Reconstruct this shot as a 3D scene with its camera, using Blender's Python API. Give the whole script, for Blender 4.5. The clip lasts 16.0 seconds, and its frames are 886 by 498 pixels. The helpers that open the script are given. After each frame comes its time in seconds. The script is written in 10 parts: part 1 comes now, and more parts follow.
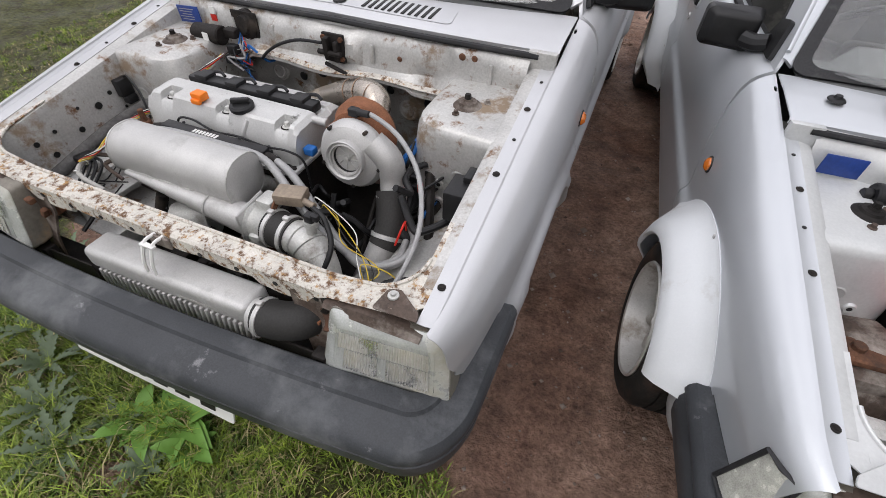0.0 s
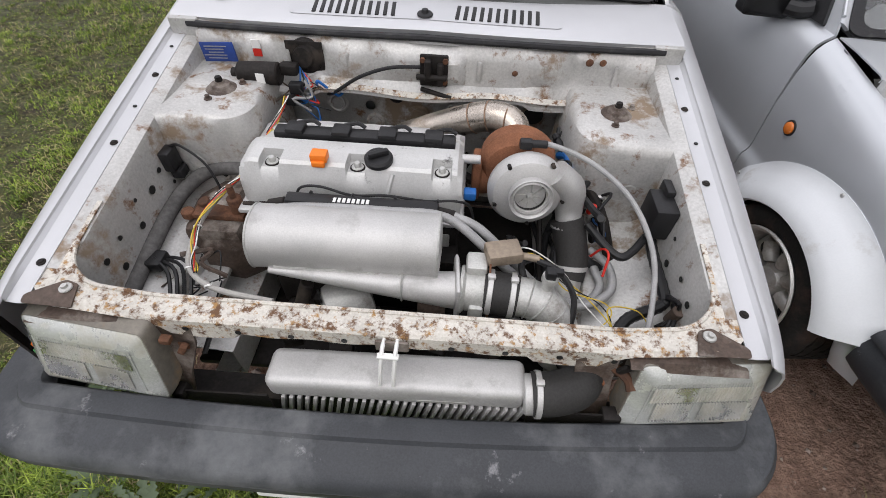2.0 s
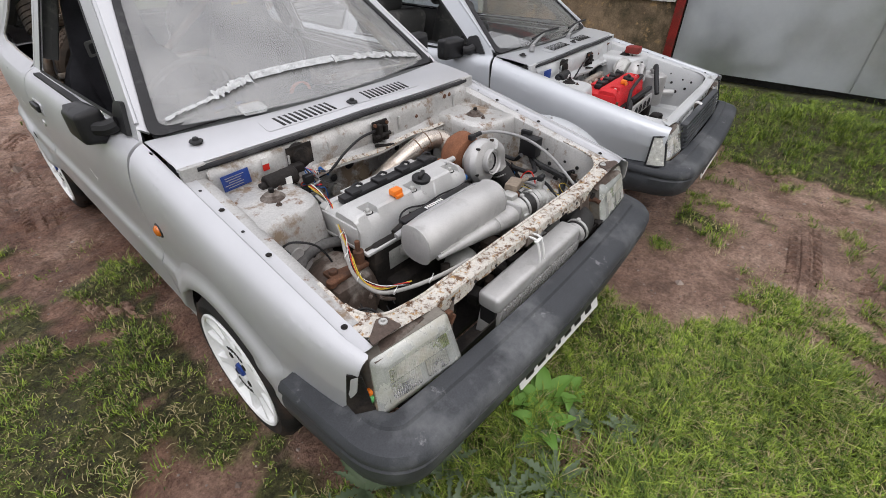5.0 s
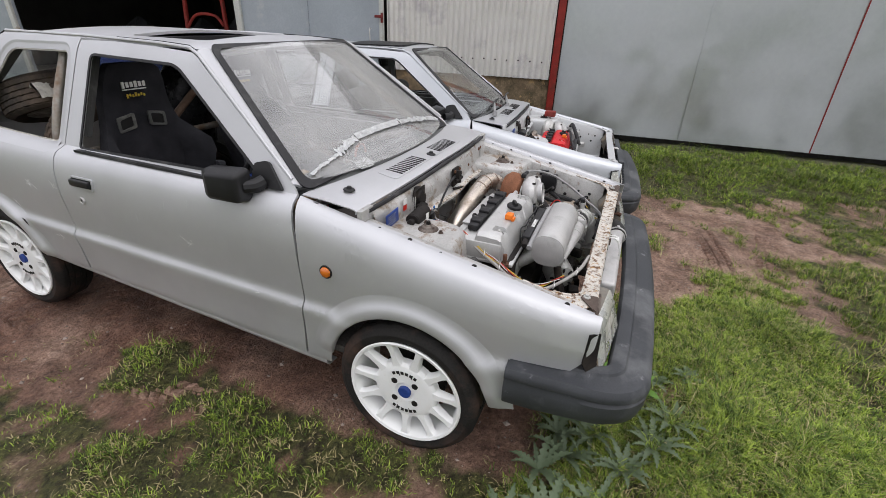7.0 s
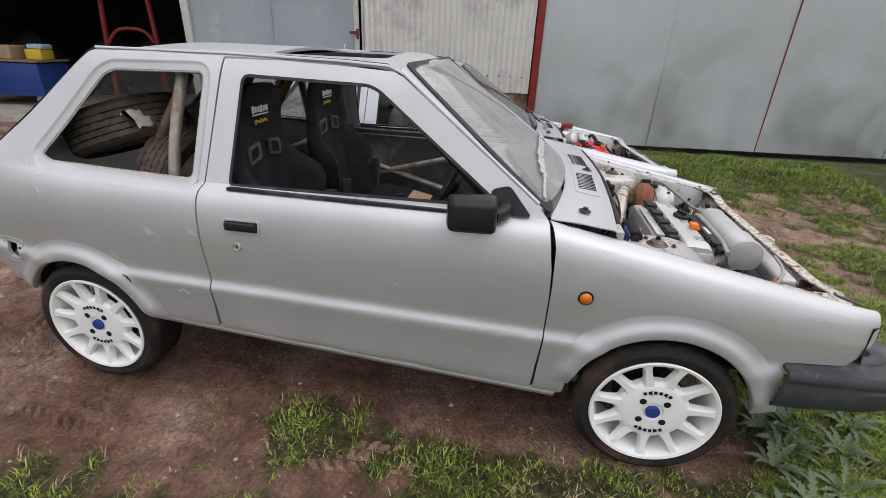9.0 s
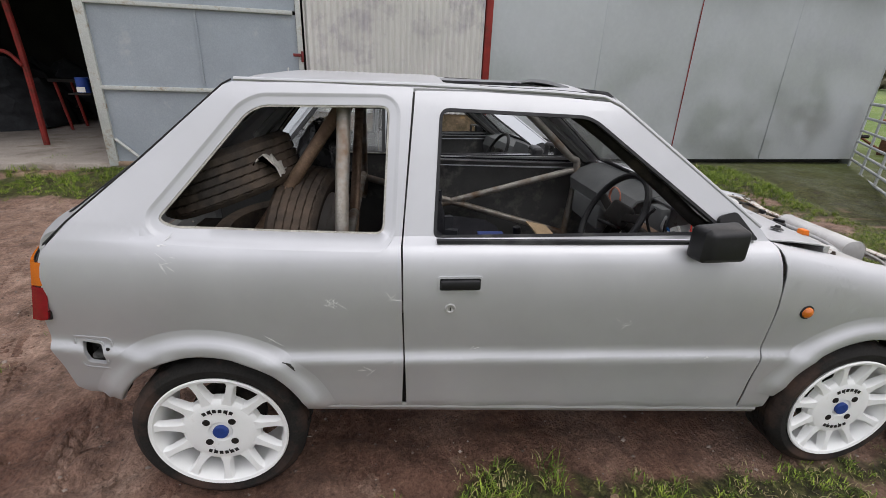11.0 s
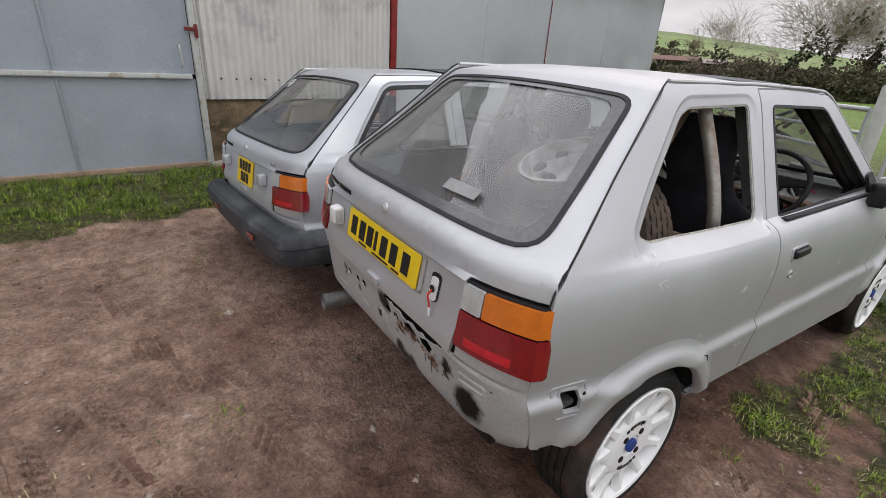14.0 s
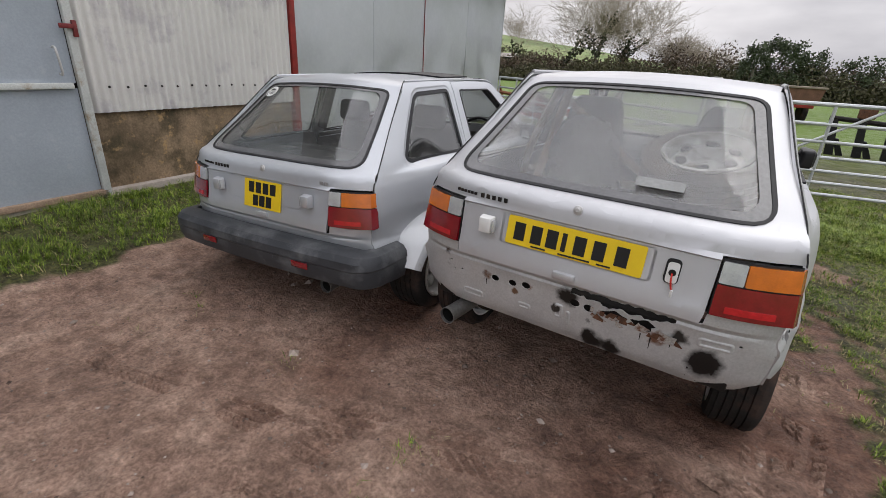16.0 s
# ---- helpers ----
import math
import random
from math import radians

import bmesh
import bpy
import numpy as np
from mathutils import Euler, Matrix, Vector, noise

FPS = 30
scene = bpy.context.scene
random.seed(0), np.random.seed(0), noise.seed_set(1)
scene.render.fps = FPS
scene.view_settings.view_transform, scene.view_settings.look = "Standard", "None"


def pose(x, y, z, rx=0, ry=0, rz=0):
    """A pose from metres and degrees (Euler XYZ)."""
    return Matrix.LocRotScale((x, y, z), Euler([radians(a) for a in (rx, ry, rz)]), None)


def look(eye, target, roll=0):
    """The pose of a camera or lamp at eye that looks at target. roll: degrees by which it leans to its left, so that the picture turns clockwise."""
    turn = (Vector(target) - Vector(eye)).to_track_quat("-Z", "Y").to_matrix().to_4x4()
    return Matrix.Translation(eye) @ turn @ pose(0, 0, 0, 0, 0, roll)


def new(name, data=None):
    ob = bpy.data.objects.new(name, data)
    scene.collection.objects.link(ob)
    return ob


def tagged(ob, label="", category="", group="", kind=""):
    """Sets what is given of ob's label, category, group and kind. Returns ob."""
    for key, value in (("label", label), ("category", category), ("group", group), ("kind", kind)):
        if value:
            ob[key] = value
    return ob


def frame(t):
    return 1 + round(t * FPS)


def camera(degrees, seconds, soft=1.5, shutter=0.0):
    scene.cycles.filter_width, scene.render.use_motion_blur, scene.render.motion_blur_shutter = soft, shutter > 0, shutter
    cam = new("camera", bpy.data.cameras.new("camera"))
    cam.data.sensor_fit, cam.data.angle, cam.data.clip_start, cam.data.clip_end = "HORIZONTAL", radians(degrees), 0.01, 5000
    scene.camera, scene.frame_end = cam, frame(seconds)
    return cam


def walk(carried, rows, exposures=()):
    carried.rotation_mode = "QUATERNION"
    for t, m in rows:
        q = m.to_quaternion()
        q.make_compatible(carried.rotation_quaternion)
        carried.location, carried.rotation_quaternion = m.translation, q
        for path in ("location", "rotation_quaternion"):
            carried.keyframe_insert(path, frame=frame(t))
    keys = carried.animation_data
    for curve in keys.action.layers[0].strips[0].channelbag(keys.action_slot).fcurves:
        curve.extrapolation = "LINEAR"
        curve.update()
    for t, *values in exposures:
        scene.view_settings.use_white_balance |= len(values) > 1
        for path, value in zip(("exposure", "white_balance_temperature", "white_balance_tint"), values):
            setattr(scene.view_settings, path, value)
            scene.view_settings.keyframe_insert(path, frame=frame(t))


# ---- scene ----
cam = camera(88.7, 16.0, soft=0.8)
PATH = [
    (0, (0.875, -2.162, 1.41), (0.347, -0.863, -0.016), 1.5),
    (0.5, (0.699, -2.122, 1.406), (0.234, -0.806, -0.027), 1.6),
    (1, (0.539, -2.099, 1.429), (0.182, -0.767, -0.019), 1.7),
    (1.5, (0.331, -2.138, 1.437), (0.118, -0.791, -0.026), 2.0),
    (2, (0.119, -2.162, 1.433), (0.076, -0.824, -0.053), 2.8),
    (2.5, (-0.03, -2.103, 1.427), (0.114, -0.75, -0.038), 3.2),
    (3, (-0.194, -2.111, 1.442), (0.197, -0.751, 0.029), 2.6),
    (3.5, (-0.396, -2.18, 1.446), (0.266, -0.862, 0.094), 2.5),
    (4, (-0.619, -2.301, 1.445), (0.251, -1.05, 0.15), 1.6),
    (4.2, (-0.711, -2.343, 1.462), (0.222, -1.122, 0.182), 1.2),
    (6.3, (-1.657, -2.078, 1.549), (-0.077, -1.317, 0.588), 1.1),
    (6.5, (-1.738, -1.98, 1.542), (-0.128, -1.258, 0.601), 1.6),
    (7, (-1.901, -1.715, 1.512), (-0.239, -1.067, 0.608), 2.3),
    (7.5, (-1.96, -1.455, 1.502), (-0.259, -0.874, 0.626), 2.6),
    (8, (-2.041, -1.153, 1.494), (-0.296, -0.678, 0.639), 2.5),
    (8.5, (-2.137, -0.844, 1.491), (-0.361, -0.471, 0.65), 2.5),
    (8.7, (-2.139, -0.735, 1.483), (-0.354, -0.401, 0.644), 2.5),
    (10.8, (-2.035, 0.463, 1.45), (-0.194, 0.313, 0.682), 2.4),
    (11, (-2.005, 0.578, 1.451), (-0.163, 0.352, 0.706), 2.4),
    (11.5, (-1.937, 0.906, 1.436), (-0.104, 0.488, 0.754), 2.1),
    (12, (-1.857, 1.251, 1.403), (-0.056, 0.748, 0.694), 2.7),
    (12.5, (-1.73, 1.565, 1.406), (0.033, 0.969, 0.675), 3.2),
    (13, (-1.626, 1.876, 1.399), (0.074, 1.145, 0.64), 3.9),
    (13.5, (-1.493, 2.132, 1.405), (0.129, 1.254, 0.631), 4.0),
    (14, (-1.303, 2.342, 1.42), (0.203, 1.282, 0.639), 3.8),
    (14.5, (-1.122, 2.586, 1.423), (0.239, 1.343, 0.646), 3.8),
    (15, (-0.935, 2.811, 1.426), (0.306, 1.449, 0.647), 3.3),
    (15.5, (-0.681, 3.013, 1.42), (0.455, 1.559, 0.647), 3.0),
    (16, (-0.455, 3.263, 1.409), (0.549, 1.709, 0.649), 3.3),
]
walk(cam, [(t, look(eye, target, roll)) for t, eye, target, roll in PATH])

# ---- sky and light ----
world = bpy.data.worlds.new("overcast_sky")
scene.world = world
world.use_nodes = True
wn = world.node_tree
sky = wn.nodes.new("ShaderNodeTexSky")
sky.sky_type, sky.sun_disc = "NISHITA", False
sky.sun_elevation, sky.sun_rotation = radians(38), radians(150)
sky.air_density, sky.dust_density = 1.6, 6.0
wc = wn.nodes.new("ShaderNodeTexCoord")
wmap = wn.nodes.new("ShaderNodeMapping")
wmap.inputs["Scale"].default_value = (1.0, 1.0, 3.2)
cloud = wn.nodes.new("ShaderNodeTexNoise")
cloud.inputs["Scale"].default_value, cloud.inputs["Detail"].default_value = 2.6, 6.0
cramp = wn.nodes.new("ShaderNodeValToRGB")
cramp.color_ramp.elements[0].position, cramp.color_ramp.elements[0].color = 0.36, (7.6, 7.55, 8.3, 1)
cramp.color_ramp.elements[1].position, cramp.color_ramp.elements[1].color = 0.66, (13.9, 13.65, 14.3, 1)
wmix = wn.nodes.new("ShaderNodeMixRGB")
wmix.inputs[0].default_value = 0.93
wn.links.new(wc.outputs["Generated"], wmap.inputs["Vector"])
wn.links.new(wmap.outputs[0], cloud.inputs["Vector"])
wn.links.new(cloud.outputs["Fac"], cramp.inputs[0])
wn.links.new(sky.outputs[0], wmix.inputs[1])
wn.links.new(cramp.outputs[0], wmix.inputs[2])
wsep = wn.nodes.new("ShaderNodeSeparateXYZ")
wn.links.new(wc.outputs["Generated"], wsep.inputs[0])
zen = wn.nodes.new("ShaderNodeMapRange")
zen.inputs["From Min"].default_value, zen.inputs["From Max"].default_value = 0.0, 0.75
zen.inputs["To Min"].default_value, zen.inputs["To Max"].default_value = 0.42, 1.15
wn.links.new(wsep.outputs["Z"], zen.inputs["Value"])
wgrad = wn.nodes.new("ShaderNodeMixRGB")
wgrad.blend_type, wgrad.inputs[0].default_value = "MULTIPLY", 1.0
wn.links.new(wmix.outputs[0], wgrad.inputs[1])
wn.links.new(zen.outputs[0], wgrad.inputs[2])
wn.links.new(wgrad.outputs[0], wn.nodes["Background"].inputs["Color"])
wn.nodes["Background"].inputs["Strength"].default_value = 0.130
sun_data = bpy.data.lights.new("sun", "SUN")
sun_data.energy, sun_data.angle, sun_data.color = 0.7, radians(40), (1.0, 0.97, 0.93)
sun = new("sun", sun_data)
sun.matrix_world = look((0, 0, 20), (7, 9, 0))

# ---- materials ----


def surf(name, col, rough=0.5, metal=0.0, var=0.12, scale=4.0, grain=90.0, bump=0.15, dist=0.002, stain=None, stain_scale=3.0,
         stain_at=0.58, stain_soft=0.08, coat=0.0, spec=None, rough_var=0.1, second=None, second_scale=14.0, second_at=0.66):
    """A surface with two scales of variation, fine relief and up to two stain colours."""
    m = bpy.data.materials.new(name)
    m.use_nodes = True
    n, l = m.node_tree.nodes, m.node_tree.links
    b = n["Principled BSDF"]
    tc = n.new("ShaderNodeTexCoord")

    def noise_node(s, detail=6.0, rough_=0.6):
        t = n.new("ShaderNodeTexNoise")
        t.inputs["Scale"].default_value, t.inputs["Detail"].default_value, t.inputs["Roughness"].default_value = s, detail, rough_
        l.new(tc.outputs["Object"], t.inputs["Vector"])
        return t

    big, fine = noise_node(scale), noise_node(grain, 3.0)
    ramp = n.new("ShaderNodeValToRGB")
    ramp.color_ramp.elements[0].position, ramp.color_ramp.elements[1].position = 0.3, 0.7
    ramp.color_ramp.elements[0].color = (*[c * (1 - var) for c in col], 1)
    ramp.color_ramp.elements[1].color = (*[min(1, c * (1 + var)) for c in col], 1)
    l.new(big.outputs["Fac"], ramp.inputs[0])
    mx = n.new("ShaderNodeMixRGB")
    mx.blend_type, mx.inputs[0].default_value = "OVERLAY", min(0.6, var * 2)
    l.new(ramp.outputs[0], mx.inputs[1])
    l.new(fine.outputs["Fac"], mx.inputs[2])
    out = mx.outputs[0]
    rough_out = None
    rr = n.new("ShaderNodeMapRange")
    rr.inputs["To Min"].default_value, rr.inputs["To Max"].default_value = max(0.02, rough - rough_var), min(1, rough + rough_var)
    l.new(big.outputs["Fac"], rr.inputs["Value"])
    rough_out = rr.outputs[0]
    for colour, s, at, soft in ((stain, stain_scale, stain_at, stain_soft), (second, second_scale, second_at, 0.05)):
        if colour is None:
            continue
        st = noise_node(s, 8.0, 0.68)
        mr = n.new("ShaderNodeMapRange")
        mr.inputs["From Min"].default_value, mr.inputs["From Max"].default_value = at - soft, at + soft
        l.new(st.outputs["Fac"], mr.inputs["Value"])
        m2 = n.new("ShaderNodeMixRGB")
        m2.inputs[2].default_value = (*colour, 1)
        l.new(mr.outputs[0], m2.inputs[0])
        l.new(out, m2.inputs[1])
        out = m2.outputs[0]
        m3 = n.new("ShaderNodeMixRGB")
        m3.inputs[2].default_value = (0.9, 0.9, 0.9, 1)
        l.new(mr.outputs[0], m3.inputs[0])
        l.new(rough_out, m3.inputs[1])
        rough_out = m3.outputs[0]
        if metal > 0:
            m4 = n.new("ShaderNodeMath")
            m4.operation = "MULTIPLY_ADD"
            m4.inputs[1].default_value, m4.inputs[2].default_value = -metal, metal
            l.new(mr.outputs[0], m4.inputs[0])
            l.new(m4.outputs[0], b.inputs["Metallic"])
    l.new(out, b.inputs["Base Color"])
    l.new(rough_out, b.inputs["Roughness"])
    if not b.inputs["Metallic"].is_linked:
        b.inputs["Metallic"].default_value = metal
    b.inputs["Coat Weight"].default_value = coat
    b.inputs["Specular IOR Level"].default_value = spec if spec is not None else (0.3 if metal < 0.2 and coat == 0 else 0.5)
    b.inputs["Coat Roughness"].default_value = 0.12
    if bump:
        bp = n.new("ShaderNodeBump")
        bp.inputs["Strength"].default_value, bp.inputs["Distance"].default_value = bump, dist
        l.new(fine.outputs["Fac"], bp.inputs["Height"])
        l.new(bp.outputs[0], b.inputs["Normal"])
    return m


def glass_mat(name, dust, dust_col=(0.55, 0.56, 0.54), tint=(0.93, 0.96, 0.95)):
    """A window pane with a film of dirt: clear and mirror-like under an uneven grey veil."""
    m = bpy.data.materials.new(name)
    m.use_nodes = True
    n, l = m.node_tree.nodes, m.node_tree.links
    n.remove(n["Principled BSDF"])
    tr, gl, df = n.new("ShaderNodeBsdfTransparent"), n.new("ShaderNodeBsdfGlossy"), n.new("ShaderNodeBsdfDiffuse")
    tr.inputs[0].default_value = (*tint, 1)
    gl.inputs["Roughness"].default_value = 0.01
    df.inputs[0].default_value = (*dust_col, 1)
    lay, pw, lw = n.new("ShaderNodeLayerWeight"), n.new("ShaderNodeMath"), n.new("ShaderNodeMath")
    lay.inputs["Blend"].default_value = 0.5
    pw.operation, pw.inputs[1].default_value = "POWER", 4.0
    lw.operation, lw.inputs[1].default_value, lw.inputs[2].default_value = "MULTIPLY_ADD", 0.80, 0.07
    l.new(lay.outputs["Facing"], pw.inputs[0])
    l.new(pw.outputs[0], lw.inputs[0])
    m1, m2 = n.new("ShaderNodeMixShader"), n.new("ShaderNodeMixShader")
    tc, t = n.new("ShaderNodeTexCoord"), n.new("ShaderNodeTexNoise")
    t.inputs["Scale"].default_value, t.inputs["Detail"].default_value = 5.0, 8.0
    l.new(tc.outputs["Object"], t.inputs["Vector"])
    mr = n.new("ShaderNodeMapRange")
    mr.inputs["From Min"].default_value, mr.inputs["From Max"].default_value = 0.3, 0.75
    mr.inputs["To Min"].default_value, mr.inputs["To Max"].default_value = dust * 0.55, dust * 1.5
    l.new(t.outputs["Fac"], mr.inputs["Value"])
    veil = mr.outputs[0]
    l.new(lw.outputs[0], m1.inputs[0])
    l.new(tr.outputs[0], m1.inputs[1])
    l.new(gl.outputs[0], m1.inputs[2])
    l.new(veil, m2.inputs[0])
    l.new(m1.outputs[0], m2.inputs[1])
    l.new(df.outputs[0], m2.inputs[2])
    l.new(m2.outputs[0], n["Material Output"].inputs["Surface"])
    return m


SILVER = surf("silver_paint", (0.515, 0.52, 0.535), 0.45, 0.5, var=0.06, scale=3.5, grain=700, bump=0.05, dist=0.0006, coat=0.22, rough_var=0.06)
SILVER_B = surf("blue_silver_paint", (0.51, 0.53, 0.555), 0.34, 0.42, var=0.05, scale=2.5, grain=700, bump=0.04, dist=0.0006, coat=0.4, rough_var=0.06)
BAY = surf("bay_paint", (0.47, 0.465, 0.45), 0.40, 0.40, var=0.16, scale=6, grain=160, bump=0.1, stain=(0.19, 0.10, 0.05), stain_scale=16, stain_at=0.625, stain_soft=0.05, second=(0.22, 0.165, 0.115), second_scale=7, second_at=0.585)
RUSTBEAM = surf("rusted_beam_paint", (0.54, 0.515, 0.465), 0.5, 0.1, var=0.18, scale=14, grain=200, bump=0.4, stain=(0.14, 0.078, 0.045), stain_scale=46, stain_at=0.555, stain_soft=0.05, second=(0.34, 0.20, 0.08), second_scale=60, second_at=0.60)
RUST = surf("rust", (0.115, 0.055, 0.032), 0.9, 0.0, var=0.4, scale=18, grain=150, bump=0.5, stain=(0.06, 0.035, 0.025), stain_scale=14, stain_at=0.6)
TURBINE = surf("heated_iron", (0.20, 0.085, 0.045), 0.85, 0.0, var=0.25, scale=20, grain=260, bump=0.4)
STEEL = surf("weathered_tube_steel", (0.36, 0.335, 0.30), 0.42, 0.7, var=0.2, scale=9, grain=160, bump=0.1, stain=(0.20, 0.12, 0.07), stain_scale=5, stain_at=0.55)
BROWNTUBE = surf("brown_tube_steel", (0.23, 0.15, 0.10), 0.5, 0.4, var=0.25, scale=9, grain=160, bump=0.15, stain=(0.10, 0.06, 0.04), stain_scale=6, stain_at=0.55)
EXHAUST = surf("stainless_pipe", (0.44, 0.395, 0.345), 0.28, 0.9, var=0.2, scale=6, grain=200, bump=0.05, stain=(0.26, 0.19, 0.13), stain_scale=5, stain_at=0.6)
ALU = surf("bare_aluminium", (0.50, 0.495, 0.485), 0.54, 0.55, var=0.10, scale=9, grain=320, bump=0.12, rough_var=0.08, stain=(0.32, 0.31, 0.30), stain_scale=11, stain_at=0.66, stain_soft=0.10)
CAST = surf("cast_aluminium", (0.50, 0.50, 0.48), 0.55, 0.6, var=0.14, scale=14, grain=220, bump=0.4, stain=(0.14, 0.12, 0.10), stain_scale=8, stain_at=0.62)
COVER = surf("cast_cover_paint", (0.50, 0.50, 0.49), 0.48, 0.4, var=0.10, scale=9, grain=260, bump=0.15, stain=(0.05, 0.047, 0.045), stain_scale=17, stain_at=0.665, stain_soft=0.05)
REDCOVER = surf("red_crackle_paint", (0.55, 0.02, 0.025), 0.5, 0.0, var=0.12, scale=9, grain=420, bump=0.5)
DARKIRON = surf("oily_iron", (0.018, 0.016, 0.015), 0.55, 0.1, spec=0.15, var=0.4, scale=12, grain=120, bump=0.4, stain=(0.055, 0.045, 0.037), stain_scale=9, stain_at=0.6)
BROWNGREASE = surf("greasy_gearbox", (0.085, 0.062, 0.05), 0.6, 0.1, var=0.35, scale=9, grain=120, bump=0.4, stain=(0.30, 0.27, 0.24), stain_scale=7, stain_at=0.6)
BLACK = surf("black_plastic", (0.014, 0.014, 0.015), 0.42, 0.0, var=0.25, scale=9, grain=300, bump=0.12, stain=(0.06, 0.06, 0.06), stain_scale=8, stain_at=0.66)
RUBBER = surf("rubber", (0.028, 0.027, 0.026), 0.65, 0.0, var=0.25, scale=8, grain=200, bump=0.15)
SEAL = surf("window_rubber", (0.020, 0.020, 0.022), 0.55, 0.0, var=0.3, scale=10, grain=200, bump=0.1, stain=(0.07, 0.07, 0.068), stain_scale=10, stain_at=0.62)
BUMPER = surf("weathered_bumper", (0.042, 0.045, 0.050), 0.5, 0.0, var=0.18, scale=7, grain=260, bump=0.15, stain=(0.145, 0.15, 0.155), stain_scale=4.5, stain_at=0.60, stain_soft=0.12, second=(0.26, 0.26, 0.27), second_scale=15, second_at=0.70)
TYRE = surf("tyre_rubber", (0.020, 0.019, 0.018), 0.75, 0.0, spec=0.15, var=0.25, scale=7, grain=140, bump=0.25, stain=(0.085, 0.052, 0.04), stain_scale=6, stain_at=0.60, stain_soft=0.14)
OLDTYRE = surf("dusty_tyre_rubber", (0.040, 0.035, 0.031), 0.85, 0.0, spec=0.15, var=0.25, scale=7, grain=140, bump=0.3, stain=(0.135, 0.10, 0.075), stain_scale=5, stain_at=0.55, stain_soft=0.15)
WHITEWHEEL = surf("white_wheel_paint", (0.80, 0.81, 0.80), 0.38, 0.0, var=0.04, scale=9, grain=160, bump=0.04, stain=(0.42, 0.33, 0.26), stain_scale=10, stain_at=0.72)
ALLOY = surf("old_alloy", (0.55, 0.54, 0.52), 0.45, 0.6, var=0.12, scale=9, grain=160, bump=0.1, stain=(0.28, 0.24, 0.2), stain_scale=8, stain_at=0.62)
ARCHWHITE = surf("white_gelcoat", (0.68, 0.70, 0.72), 0.38, 0.0, var=0.05, scale=3, grain=200, bump=0.05, stain=(0.45, 0.43, 0.4), stain_scale=5, stain_at=0.68)
AMBER = surf("amber_lens", (0.60, 0.15, 0.012), 0.15, 0.0, var=0.12, scale=20, grain=260, bump=0.2, coat=0.8)
REDLENS = surf("red_lens", (0.20, 0.004, 0.010), 0.14, 0.0, var=0.2, scale=20, grain=260, bump=0.1, coat=0.9)
CLEARLENS = surf("clear_reverse_lens", (0.52, 0.54, 0.54), 0.16, 0.25, var=0.15, scale=20, grain=300, bump=0.4, coat=0.9)
YELLOWPLATE = surf("yellow_plate", (0.80, 0.56, 0.02), 0.4, 0.0, var=0.06, scale=9, grain=300, bump=0.03)
WHITEPLATE = surf("white_plate", (0.72, 0.72, 0.70), 0.4, 0.0, var=0.06, scale=9, grain=300, bump=0.03)
# Black for print, and for the shade painted into holes, slots and bores.
INKHOLE = surf("black_ink", (0.015, 0.015, 0.015), 0.5, 0.0, var=0.1, bump=0.0)
BLUE = surf("blue_enamel", (0.02, 0.05, 0.22), 0.45, 0.0, var=0.15, scale=12, bump=0.05)
BLUEHOSE = surf("blue_hose", (0.02, 0.12, 0.38), 0.4, 0.0, var=0.15, scale=12, bump=0.05)
YELLOW = surf("yellow_wire", (0.58, 0.42, 0.05), 0.45, 0.0, bump=0.0)
REDPL = surf("red_plastic", (0.55, 0.03, 0.02), 0.45, 0.0, bump=0.0)
ORANGE = surf("orange_plastic", (0.80, 0.20, 0.02), 0.4, 0.0, bump=0.05)
GREYHOSE = surf("grey_braided_hose", (0.33, 0.33, 0.33), 0.5, 0.3, var=0.15, scale=30, grain=600, bump=0.5)
WHITE = surf("white_plastic", (0.72, 0.72, 0.70), 0.45, 0.0, var=0.06, bump=0.03)
FABRIC = surf("black_seat_cloth", (0.026, 0.026, 0.030), 0.95, 0.0, var=0.3, scale=12, grain=500, bump=0.5, spec=0.15)
TRIM = surf("grey_cabin_trim", (0.10, 0.10, 0.098), 0.8, 0.0, var=0.15, scale=6, grain=240, bump=0.2, stain=(0.26, 0.25, 0.23), stain_scale=5, stain_at=0.64, spec=0.15)
CABIN = surf("dusty_cabin_floor", (0.11, 0.10, 0.095), 0.85, 0.0, spec=0.15, var=0.3, scale=6, grain=160, bump=0.3)
DASH = surf("grey_dash", (0.15, 0.155, 0.155), 0.7, 0.0, var=0.15, scale=6, grain=240, bump=0.15, spec=0.15)
FLUTED = surf("fluted_lamp_glass", (0.50, 0.515, 0.49), 0.18, 0.35, var=0.16, scale=12, grain=260, bump=0.08, coat=0.7, stain=(0.36, 0.33, 0.24), stain_scale=8, stain_at=0.60, stain_soft=0.12)
FLUTES = surf("lamp_flutes", (0.80, 0.81, 0.78), 0.10, 0.9, var=0.3, scale=16, grain=200, bump=0.05, coat=0.5, stain=(0.40, 0.37, 0.29), stain_scale=9, stain_at=0.58, stain_soft=0.15)
# The screen's veil is dust plus some sky reflection put into its colour.
DIRTYGLASS = glass_mat("dusty_screen_glass", 0.27, (0.50, 0.50, 0.495), tint=(0.98, 0.99, 0.985))
REARDIRTY = glass_mat("dirty_tailgate_glass", 0.14, (0.40, 0.40, 0.395), tint=(0.98, 0.99, 0.985))
CLEANGLASS = glass_mat("clear_window_glass", 0.04, (0.40, 0.40, 0.40), tint=(0.97, 0.98, 0.975))
